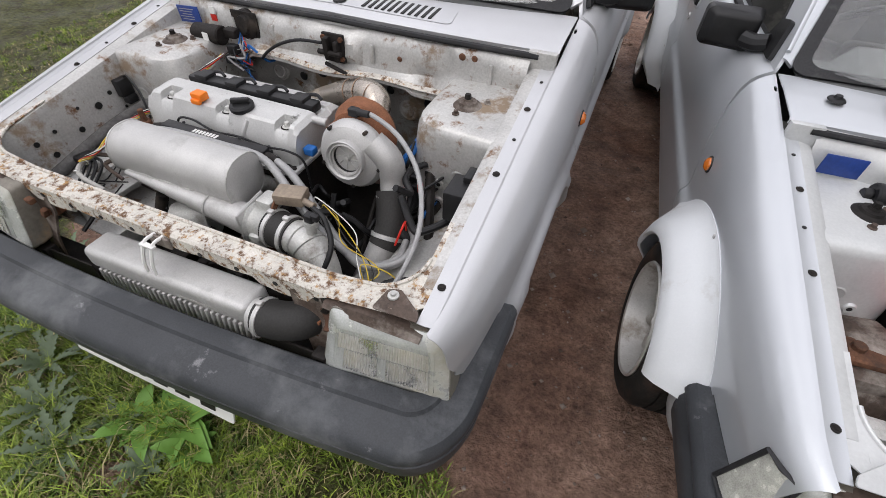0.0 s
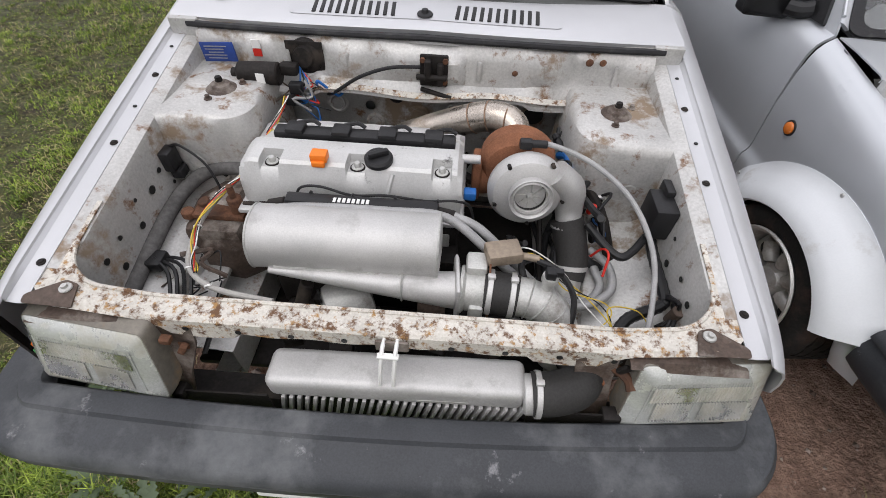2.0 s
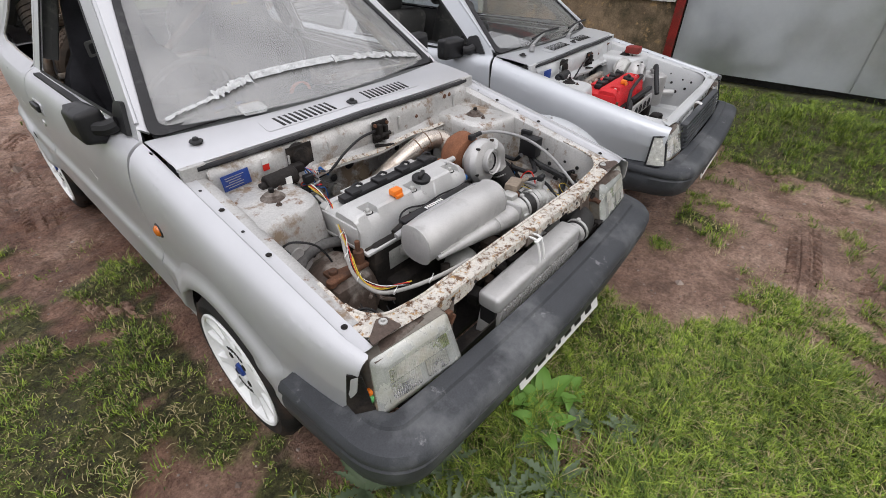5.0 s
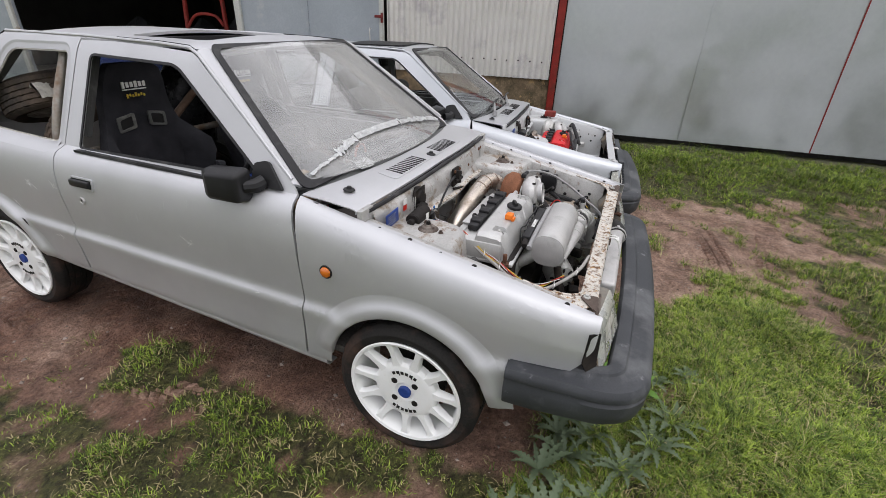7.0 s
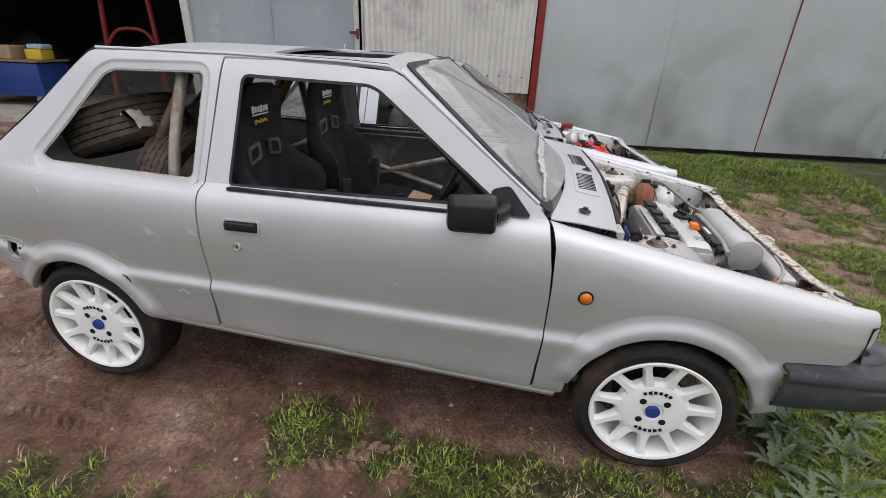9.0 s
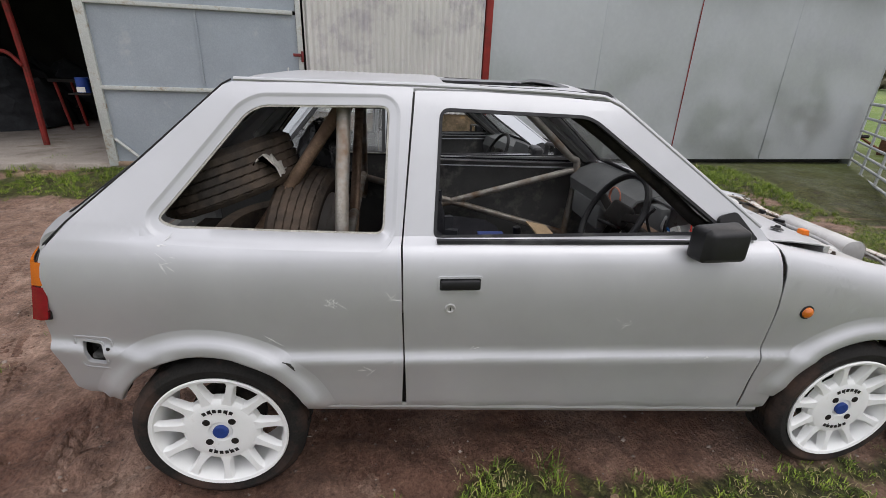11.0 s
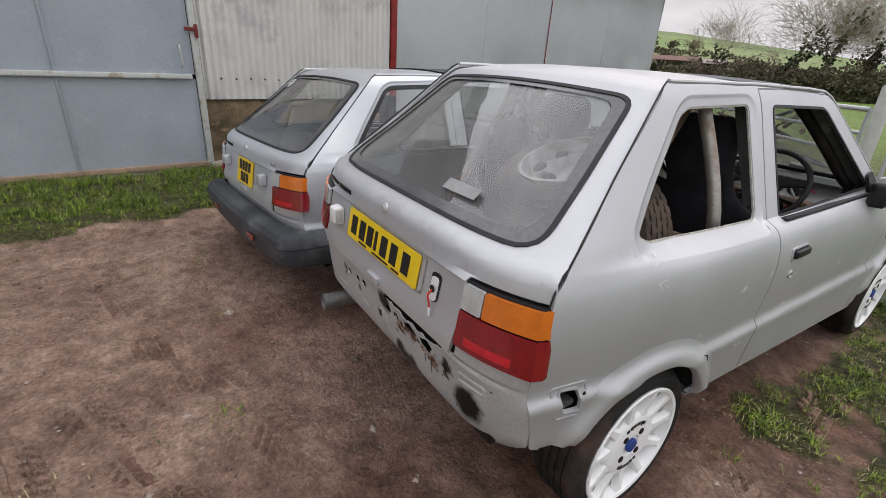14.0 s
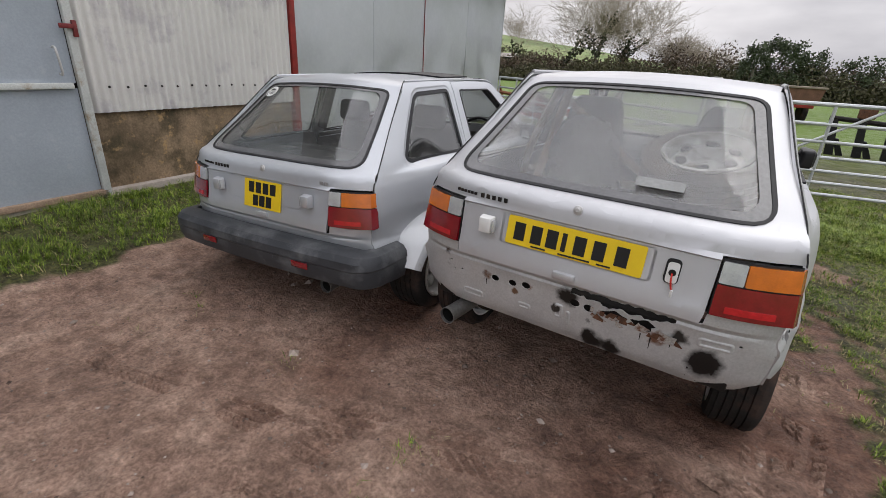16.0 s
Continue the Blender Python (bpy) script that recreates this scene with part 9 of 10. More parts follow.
def cage(car):
    c = empty("roll_cage")
    c.parent = car
    c["label"] = "bare steel roll cage, browned with age"
    part("main_hoop", tube([(-0.63, 0.735, 0.36), (-0.625, 0.735, 0.90), (-0.49, 0.728, 1.28), (-0.42, 0.727, 1.335), (0, 0.727, 1.345), (0.42, 0.727, 1.335), (0.49, 0.728, 1.28), (0.625, 0.735, 0.90), (0.63, 0.735, 0.36)], 0.022, 14, 5), STEEL, c)
    for s in (-1, 1):
        part("back_stay", tube([(s * 0.42, 0.745, 1.31), (s * 0.425, 1.03, 0.90), (s * 0.43, 1.25, 0.58)], 0.022, 14, 3, smooth_line=False), BROWNTUBE, c)
        part("front_leg", tube([(s * 0.62, -0.50, 0.36), (s * 0.625, -0.54, 0.90), (s * 0.60, -0.46, 1.00), (s * 0.475, -0.07, 1.305), (s * 0.45, 0.10, 1.335), (s * 0.44, 0.72, 1.335)], 0.021, 12, 5), DARKIRON if s < 0 else STEEL, c)
        part("stay_foot", box(s * 0.43, 1.25, 0.56, 0.12, 0.12, 0.006), BROWNTUBE, c)
    part("diagonal", tube([(0.45, 0.735, 1.28), (-0.60, 0.735, 0.50)], 0.021, 12, smooth_line=False), BROWNTUBE, c)
    part("harness_bar", tube([(-0.60, 0.735, 0.86), (0.60, 0.735, 0.86)], 0.020, 12, smooth_line=False), STEEL, c)
    part("door_bar", tube([(0.63, -0.52, 0.90), (0.63, 0.73, 0.56)], 0.020, 12, smooth_line=False), STEEL, c)
    part("door_bar", tube([(0.63, -0.50, 0.50), (0.63, 0.73, 0.84)], 0.020, 12, smooth_line=False), STEEL, c)
    part("door_bar", tube([(-0.64, -0.50, 0.50), (-0.64, 0.73, 0.72)], 0.020, 12, smooth_line=False), STEEL, c)
    part("dash_bar", tube([(-0.62, -0.54, 0.82), (0.62, -0.54, 0.82)], 0.020, 12, smooth_line=False), BROWNTUBE, c)


def steering(car, c, tilt=-62):
    m = Matrix.Translation(c) @ Matrix.Rotation(radians(tilt), 4, "X")
    rim = bmesh.new()
    rows = []
    for k in range(48):
        t = 2 * math.pi * k / 48
        rows.append([((0.18 + 0.013 * math.cos(q)) * math.cos(t), (0.18 + 0.013 * math.cos(q)) * math.sin(t), 0.013 * math.sin(q)) for q in span(0, 2 * math.pi, 10)[:-1]])
    rows.append(rows[0])
    rim.free()
    w = loft(rows, closed=True)
    bmesh.ops.remove_doubles(w, verts=w.verts[:], dist=1e-5)
    bmesh.ops.recalc_face_normals(w, faces=w.faces[:])
    bmesh.ops.transform(w, matrix=m, verts=w.verts[:])
    wheel_ob = part("steering_wheel", w, BLACK, car, "thin-rimmed black steering wheel")
    pad = box(0, -0.02, -0.02, 0.14, 0.09, 0.045, 0.02, seg=3)
    arms = merge(pad, box(-0.105, -0.03, -0.012, 0.13, 0.035, 0.018, 0.006, m=Matrix.Rotation(0.25, 4, "Z")), box(0.105, -0.03, -0.012, 0.13, 0.035, 0.018, 0.006, m=Matrix.Rotation(-0.25, 4, "Z")))
    bmesh.ops.transform(arms, matrix=m, verts=arms.verts[:])
    part("wheel_boss", arms, DARKIRON, wheel_ob)
    part("steering_column", cyl(m @ Vector((0, 0, -0.03)), m @ Vector((0, 0.02, -0.34)), 0.028), DARKIRON, wheel_ob)
    part("column_stalk", merge(cyl(m @ Vector((0.02, 0.03, -0.07)), m @ Vector((0.15, 0.05, -0.05)), 0.007), cyl(m @ Vector((-0.02, 0.03, -0.07)), m @ Vector((-0.15, 0.05, -0.05)), 0.007)), BLACK, wheel_ob)


def cabin_a(car):
    cage(car)
    steering(car, (-0.355, -0.30, 0.925))
    dash = part("dashboard", loft([[(x, -0.74, 0.935), (x, -0.64, 0.935 - 0.01 * math.cos(x * 7)), (x, -0.55, 0.905), (x, -0.515, 0.86), (x, -0.525, 0.80), (x, -0.58, 0.77)] for x in span(-0.10, 0.62, 16)], thick=0.01), DASH, car, "half-stripped grey dashboard")
    part("dash_top", loft([[(x, -0.76, 0.945), (x, -0.68, 0.942), (x, -0.62, 0.93)] for x in span(-0.64, 0.64, 14)], thick=0.008), DASH, dash)
    part("glovebox", box(0.36, -0.535, 0.74, 0.36, 0.06, 0.13, 0.012), DASH, dash)
    part("instrument_frame", merge(box(-0.20, -0.60, 0.86, 0.10, 0.05, 0.12, 0.01), box(-0.12, -0.58, 0.80, 0.06, 0.08, 0.10, 0.01)), DASH, dash)
    hole = [(-0.375 + 0.045 * math.cos(t), 0.10 + 0.035 * math.sin(t)) for t in span(0, 2 * math.pi, 20)[:-1]]
    part("dash_bracket", panel(rounded([(-0.62, 0.0), (-0.26, 0.02), (-0.30, 0.10), (-0.30, 0.17), (-0.45, 0.21), (-0.63, 0.10)], 0.03), lambda x, v: (x, -0.60 - v * 0.8, 0.81 + v * 0.5 + 0.02 * math.sin(x * 20)), span(-0.65, -0.25, 10), span(0, 0.2, 6), holes=[hole], thick=0.004), WHITE, dash, "white pressed bracket with a round hole")
    rng = random.Random(3)
    for k in range(26):
        p = Vector((rng.uniform(-0.55, 0.10), -0.60 + rng.uniform(-0.06, 0.08), rng.uniform(0.72, 0.93)))
        q = [p]
        for j in range(3):
            q.append(q[-1] + Vector((rng.uniform(-0.09, 0.09), rng.uniform(-0.04, 0.05), rng.uniform(-0.09, 0.05))))
        part("dash_wire", tube(q, rng.choice((0.003, 0.004, 0.006)), 6, 5), rng.choice((BLACK, BLACK, BLACK, REDPL, GREYHOSE, WHITE, BLUEHOSE)), dash)
    coil = [(0.02 + 0.05 * math.cos(t * 0.9) + 0.0005 * t, -0.50 + 0.004 * math.sin(t), 0.90 + 0.045 * math.sin(t * 0.9)) for t in span(0, 28, 60)]
    part("wire_coil", tube(coil, 0.0028, 6, 2), surf("copper_wire", (0.45, 0.16, 0.10), 0.5, 0.2), dash, "coil of copper-red wire")
    part("gear_lever", merge(cyl((-0.02, -0.05, 0.42), (-0.02, -0.02, 0.72), 0.008), lathe([(0.0, 0), (0.016, 0.01), (0.020, 0.035), (0.018, 0.06), (0.0, 0.07)], (-0.02, -0.02, 0.70), (0, 0.1, 1), 16)), BLACK, car, "gear lever with a black knob")
    part("pedal_box", merge(box(-0.36, -0.80, 0.55, 0.30, 0.10, 0.20, 0.02)), DARKIRON, car)
    part("red_wiring", merge(box(-0.24, -0.40, 0.66, 0.05, 0.08, 0.12, 0.015)), REDPL, car, "red sensor housing under the column")
    part("cardboard", box(-0.10, -0.12, 0.76, 0.26, 0.10, 0.006, m=Matrix.Rotation(0.2, 4, "X")), surf("cardboard_brown", (0.42, 0.30, 0.18), 0.9, 0.0, var=0.15), car, "scrap of brown cardboard")
    bx = part("parts_box", box(-0.03, 0.10, 0.66, 0.16, 0.12, 0.10, 0.003), WHITE, car, "white and blue parts box on the tunnel")
    part("box_band", box(-0.03, 0.10, 0.698, 0.163, 0.123, 0.03), BLUE, bx)
    # tape and papers on the screens
    sp = screen_point(0.010)
    tape = bpy.data.objects["windscreen"]
    white_tape = surf("silver_white_tape", (0.46, 0.47, 0.47), 0.35, 0.2, var=0.3, scale=40, grain=200, bump=0.6)
    rng = random.Random(9)
    for points, wide, torn in (([(-0.95, 0.955), (-0.86, 0.92), (-0.76, 0.895), (-0.68, 0.872)], 0.013, 0.35), ([(-0.69, 0.870), (-0.62, 0.845), (-0.54, 0.822), (-0.45, 0.805)], 0.034, 0.45), ([(-0.44, 0.795), (-0.25, 0.785), (-0.05, 0.783), (0.15, 0.790)], 0.032, 0.12), ([(0.15, 0.795), (0.32, 0.812), (0.50, 0.84), (0.66, 0.87)], 0.030, 0.5), ([(0.68, 0.875), (0.80, 0.90), (0.92, 0.94)], 0.03, 0.4)):
        line = curve_points([(u, t, 0) for u, t in points], 9)
        rows = []
        for k, q in enumerate(line):
            d = (line[min(k + 1, len(line) - 1)] - line[max(k - 1, 0)]).normalized()
            w = wide * rng.uniform(1 - torn, 1 + torn) * 0.5
            lift = rng.uniform(0.0, 0.014) * torn
            off = rng.uniform(-0.012, 0.012) * torn
            rows.append([screen_point(0.009 + lift * e)(q.x - d.y * (w * g + off), q.y + d.x * (w * g * 1.3 + off)) for g, e in ((-1, 0.2), (0, 1), (1, 0.3))])
        part("peeling_tape", loft(rows, thick=0.0008), white_tape, tape, "crumpled strip of white tape stuck across the screen")
    part("paper_scrap", panel(rounded([(-0.59, 0.925), (-0.46, 0.915), (-0.43, 0.962), (-0.45, 0.985), (-0.57, 0.985)], 0.008), screen_point(-0.012), span(-1, 1, 20), span(0, 1, 10), thick=0.001), white_tape, tape, "torn white paper on the screen")
    gp = tail_point(0.012)
    # Pale sheet on the glass paints a soft reflection.
    part("rear_sticker", panel([(-0.31, tail_s(1.034)), (-0.15, tail_s(1.034)), (-0.15, tail_s(1.060)), (-0.31, tail_s(1.060))], gp, span(-0.4, 0, 8), thick=0.001), surf("faded_sticker", (0.27, 0.275, 0.27), 0.6, 0.0, var=0.15), bpy.data.objects["tailgate"], "faded sticker on the rear glass")


cabin_a(car_a)


def cabin_b(car):
    steering(car, (-0.36, -0.30, 0.905))
    dash = part("dashboard", loft([[(x, -0.74, 0.935), (x, -0.62, 0.945), (x, -0.53, 0.93 + (0.05 if -0.5 < x < -0.2 else 0)), (x, -0.50, 0.86), (x, -0.52, 0.74)] for x in span(-0.64, 0.64, 30)], thick=0.01), DASH, car, "dark grey dashboard")
    part("glovebox", box(0.36, -0.51, 0.80, 0.34, 0.03, 0.12, 0.01), BLACK, dash)
    for x in (-0.34, 0.34):
        st = empty("front_seat")
        st.parent = car
        part("cushion", box(x, 0.08, 0.50, 0.46, 0.50, 0.16, 0.05, seg=4), TRIM, st)
        part("backrest", box(x, 0.36, 0.80, 0.44, 0.14, 0.58, 0.06, m=Matrix.Rotation(0.22, 4, "X"), seg=4), TRIM, st)
        part("headrest", box(x, 0.45, 1.14, 0.25, 0.10, 0.16, 0.04, m=Matrix.Rotation(0.15, 4, "X"), seg=4), TRIM, st)
    part("parcel_shelf", box(0, 1.30, 0.93, 1.15, 0.46, 0.02, 0.008), TRIM, car)
    part("rear_seat", box(0, 0.95, 0.72, 1.15, 0.14, 0.44, 0.04, m=Matrix.Rotation(0.2, 4, "X")), TRIM, car)
    gp = tail_point(0.008)
    ring = [(0.395 + 0.045 * math.cos(t), tail_s(1.305) + 0.040 * math.sin(t)) for t in span(0, 2 * math.pi, 28)[:-1]]
    inner = [(0.395 + 0.038 * math.cos(t), tail_s(1.305) + 0.033 * math.sin(t)) for t in span(0, 2 * math.pi, 28)[:-1]]
    part("round_sticker", ring_panel(ring, inner, gp, 0.001), WHITE, car, "round white sticker on the rear glass")
    for k in range(2):
        part("sticker_mark", box(*gp(0.395 - 0.025 + 0.045 * k, tail_s(1.305)), 0.022, 0.006, 0.020), WHITE, bpy.data.objects["round_sticker"])
    p = tail_point(0.0)(-0.42, tail_s(0.915))
    for k in range(2):
        part("badge_block", box(p[0] - 0.03 * k, p[1] + 0.003, p[2], 0.024, 0.004, 0.018, 0.002), GREYHOSE, car)
    for s in (-1, 1):
        part("bumper_reflector", box(s * 0.36, 1.818, 0.500, 0.115, 0.008, 0.034, 0.004), REDLENS, car, "red reflector set in the bumper")


cabin_b(car_b)


def loose_wheel(c, axis, r, w, rim, label):
    """A wheel and tyre lying loose. rim: None for a bare tyre."""
    t = tagged(empty("loose_wheel"), label, "wheel" if rim else "tyre", group="wheels stowed in the boot")
    ri = r * 0.66
    prof = [(ri, w / 2 - 0.01), (ri + 0.02, w / 2), (r - 0.03, w / 2 + 0.004), (r - 0.01, w / 2 - 0.01)]
    tread = []
    for k in range(5):
        a, b = w / 2 - 0.015 - (w - 0.03) * k / 5, w / 2 - 0.015 - (w - 0.03) * (k + 1) / 5
        tread += [(r, a - 0.002), (r, b + 0.004), (r - 0.007, b + 0.002), (r - 0.007, b - 0.001)]
    prof += tread + [(r - 0.01, -w / 2 + 0.01), (r - 0.03, -w / 2 - 0.004), (ri + 0.02, -w / 2), (ri, -w / 2 + 0.01), (ri, w / 2 - 0.01)]
    part("tyre", lathe(prof, c, axis, 192, wave=lambda i, j: 0.976 if 4 <= j < 24 and (i + 3 * ((j - 4) // 4) + (j - 4) % 4) % 6 == 0 else 1.0), OLDTYRE, t, "worn dusty tyre")
    if rim:
        part("rim", lathe([(ri, -w / 2 + 0.01), (ri - 0.02, -w / 2 + 0.03), (ri - 0.02, w / 2 - 0.06), (ri - 0.03, w / 2 - 0.05), (ri * 0.75, w / 2 - 0.035), (ri * 0.45, w / 2 - 0.02), (ri * 0.3, w / 2 - 0.05), (0.0, w / 2 - 0.05)], c, axis, 48), rim, t, "pale steel rim")
        part("rim_edge", lathe([(ri + 0.002, w / 2 - 0.012), (ri + 0.006, w / 2 + 0.003), (ri - 0.006, w / 2 + 0.005), (ri - 0.016, w / 2 - 0.02), (ri - 0.02, w / 2 - 0.06)], c, axis, 48, ends=False), rim, t)
        u, v, d = frame_of(axis)
        for k in range(6):
            q = Vector(c) + (u * math.cos(k * math.pi / 3) + v * math.sin(k * math.pi / 3)) * ri * 0.62 + d * (w / 2 - 0.022)
            part("rim_opening", cyl(q - d * 0.02, q + d * 0.006, 0.022, seg=12), INKHOLE, t)


loose_wheel((-0.330, 1.15, 1.068), (0.06, 0.34, 0.93), 0.245, 0.16, surf("dusty_pale_rim", (0.46, 0.455, 0.43), 0.6, 0.0, var=0.3, scale=14, stain=(0.20, 0.18, 0.15), stain_scale=16, stain_at=0.52, stain_soft=0.1), "dusty tyre on a pale rim lying tilted in the boot")
loose_wheel((-0.30, 0.90, 0.83), (0.15, 1.0, 0.12), 0.262, 0.165, ALLOY, "worn tyre standing upright behind the seats")
loose_wheel((-0.33, 1.16, 0.66), (0.1, 0.1, 1), 0.27, 0.165, None, "bare tyre lying flat on the boot floor")
loose_wheel((0.30, 1.20, 0.62), (-0.1, 0.15, 1), 0.27, 0.165, None, "worn tyre lying in the boot")
tagged(part("plastic_sack", loft([[(x - 0.52, 0.98 + 0.05 * math.sin(a + x * 9), 1.135 + 0.035 * math.cos(a * 2 + x * 20)) for a in span(0, 5.5, 8)] for x in span(0, 0.22, 8)], closed=True, cap=True), surf("pale_sack", (0.55, 0.53, 0.48), 0.6, 0.0, var=0.25, scale=30, bump=0.5)), "crumpled pale sack on top of the tyre", "sack")



def bin_bag(c, size, seed, label):
    """A crumpled plastic bag: a lumpy, pinched ball."""
    rows = []
    for i in span(0, math.pi, 18):
        ring = []
        for j in span(0, 2 * math.pi, 28)[:-1]:
            d = Vector((math.sin(i) * math.cos(j), math.sin(i) * math.sin(j), math.cos(i)))
            k = 1 + 0.16 * noise.noise(d * 2.2 + Vector((seed, 0, 0))) + 0.14 * abs(noise.noise(d * 6.0 + Vector((0, seed, 0))))
            ring.append((c[0] + d.x * size[0] * k, c[1] + d.y * size[1] * k, c[2] + d.z * size[2] * k))
        rows.append(ring)
    tagged(part("bin_bag", loft(rows, closed=True), surf("black_bag_plastic", (0.012, 0.012, 0.013), 0.28, 0.0, var=0.3, scale=14, grain=60, bump=0.6, dist=0.006)), label, "bag")


bin_bag((0.24, 0.90, 0.92), (0.19, 0.13, 0.27), 3, "crumpled shiny black plastic bag behind the seats")

# ---- in the barn ----


def barn_things():
    made = []

    def thing(name, label, cat):
        e = tagged(empty(name), label, cat)
        made.append(e)
        return e
    h = thing("engine_hoist", "red steel engine hoist in the dark barn", "hoist")
    for y in (5.35, 6.25):
        part("mast", tube([(5.2, y, 0.2), (5.25, y - 0.05 * (y - 5.8), 1.4), (5.3, 5.8 + (y - 5.8) * 0.75, 2.6)], 0.04, 8), REDSTEEL, h)
    part("crossbar", tube([(5.2, 5.38, 1.25), (5.2, 5.55, 1.42), (5.2, 5.95, 1.42), (5.2, 6.2, 1.2)], 0.025, 8), REDSTEEL, h)
    part("jib", tube([(5.3, 5.8, 2.5), (4.7, 5.8, 2.7)], 0.04, 8, smooth_line=False), REDSTEEL, h)
    t = thing("tool_trolley", "blue steel tool trolley with clutter on top", "trolley")
    part("body", box(5.0, 7.75, 0.62, 0.6, 1.3, 0.5, 0.01), BLUE, t)
    part("top", box(5.0, 7.75, 0.90, 0.64, 1.36, 0.03, 0.008), surf("worn_board", (0.25, 0.17, 0.11), 0.8, 0.0, var=0.25), t)
    for y in (7.25, 8.25):
        part("castor", cyl((4.75, y, 0.30), (4.82, y, 0.30), 0.08), GREYHOSE, t)
    b = thing("yellow_crate", "yellow plastic crate with a pale bag", "crate")
    part("crate", box(4.98, 7.25, 1.00, 0.25, 0.28, 0.16, 0.015), YELLOW, b)
    part("lid", box(4.98, 7.22, 1.12, 0.22, 0.26, 0.07, 0.02), surf("pale_blue_bag", (0.4, 0.5, 0.62), 0.6, 0.0, var=0.3, scale=20), b)
    c = thing("cardboard_box", "open brown cardboard box", "box")
    part("carton", box(4.95, 7.75, 1.02, 0.3, 0.34, 0.2, 0.01), bpy.data.materials["cardboard_brown"], c)
    rng = random.Random(12)
    for k in range(7):
        y0 = rng.uniform(4.6, 9.5)
        x0 = rng.uniform(6.0, 9.0)
        rows = []
        for i in span(0, 1, 10):
            rows.append([(x0 + math.cos(a) * (0.9 * math.sin(i * 1.6 + 0.05)) * rng.uniform(0.8, 1.1), y0 + math.sin(a) * (0.9 * math.sin(i * 1.6 + 0.05)) * rng.uniform(0.8, 1.1), 0.2 + 1.1 * (1 - i) + rng.uniform(-0.05, 0.05)) for a in span(0, 2 * math.pi, 14)[:-1]])
        made.append(tagged(part("tarpaulin", loft(rows, closed=True, cap=True), surf("dark_tarpaulin", (0.035, 0.037, 0.04), 0.6, 0.0, spec=0.15, var=0.4, scale=6, bump=0.4) if k == 0 else bpy.data.materials["dark_tarpaulin"]), "heap under a dark tarpaulin", "heap"))
    w = thing("workbench", "dark workbench with red trestle legs", "bench")
    part("top", box(7.0, 5.0, 1.0, 0.7, 1.8, 0.05, 0.01), DARKIRON, w)
    for y in (4.25, 5.75):
        for x in (6.75, 7.25):
            part("leg", tube([(x, y, 0.2), (x, y + 0.1, 1.0)], 0.025, 6, smooth_line=False), REDSTEEL, w)
    d = thing("drum", "small blue and white container beside the door", "container")
    part("can", cyl((4.35, 4.32, 0.98), (4.35, 4.32, 1.16), 0.07), BLUE, d)
    part("label", box(4.28, 4.32, 1.02, 0.01, 0.09, 0.06), WHITE, d)
    part("shelf", box(4.38, 4.35, 0.965, 0.2, 0.25, 0.02, 0.004), DARKIRON, d)
    for o in made:
        o.matrix_basis = BARN @ o.matrix_basis


barn_things()

# ---- gates, fence, field ----
GATESTEEL = surf("galvanised_tube", (0.50, 0.52, 0.53), 0.5, 0.5, var=0.12, scale=6, grain=90, bump=0.1, stain=(0.30, 0.27, 0.22), stain_scale=5, stain_at=0.64)
TIMBER = surf("weathered_post", (0.24, 0.20, 0.16), 0.9, 0.0, var=0.25, scale=5, grain=60, bump=0.5)


def gate(p0, p1, label, uprights=3, brace=True):
    g = tagged(empty("field_gate"), label, "gate", group="steel gates to the field")
    a, b = Vector(p0), Vector(p1)
    for z in (0.10, 0.24, 0.38, 0.54, 0.72, 0.92, 1.14):
        part("rail", tube([(a.x, a.y, a.z + z), (b.x, b.y, b.z + z)], 0.020 if z < 1.1 else 0.024, 8, smooth_line=False), GATESTEEL, g)
    for k in range(uprights):
        q = a.lerp(b, k / (uprights - 1))
        part("stile", tube([(q.x, q.y, q.z + 0.10), (q.x, q.y, q.z + 1.14)], 0.019, 8, smooth_line=False), GATESTEEL, g)
    if brace:
        part("brace", tube([(a.x, a.y, a.z + 0.10), (a.lerp(b, 0.5).x, a.lerp(b, 0.5).y, a.z + 1.14)], 0.017, 8, smooth_line=False), GATESTEEL, g)
    return g


def post(x, y, h, r, label, material=TIMBER):
    tagged(part("gate_post", lathe([(r, -0.1), (r, h - 0.02), (r * 0.85, h), (0.0, h)], (x, y, ground_z(x, y)), (0.02, 0.01, 1), 14), material), label, "post")


gate((4.98, -7.25, 0.02), (2.86, -5.66, 0.03), "galvanised seven-bar gate beside the shed", 4, False)
post(2.75, -5.60, 1.27, 0.055, "weathered steel gate post", GATESTEEL)
gate((2.62, -5.48, 0.03), (0.18, -3.60, 0.06), "galvanised seven-bar gate to the field", 3)
post(0.05, -3.52, 1.38, 0.06, "pale concrete gate post", surf("pale_post", (0.45, 0.45, 0.42), 0.85, 0.0, var=0.15, bump=0.3))
gate((-0.10, -3.55, 0.06), (-3.30, -4.40, 0.05), "galvanised seven-bar gate to the field", 4)
post(-3.42, -4.42, 1.3, 0.06, "weathered grey wooden gate post")


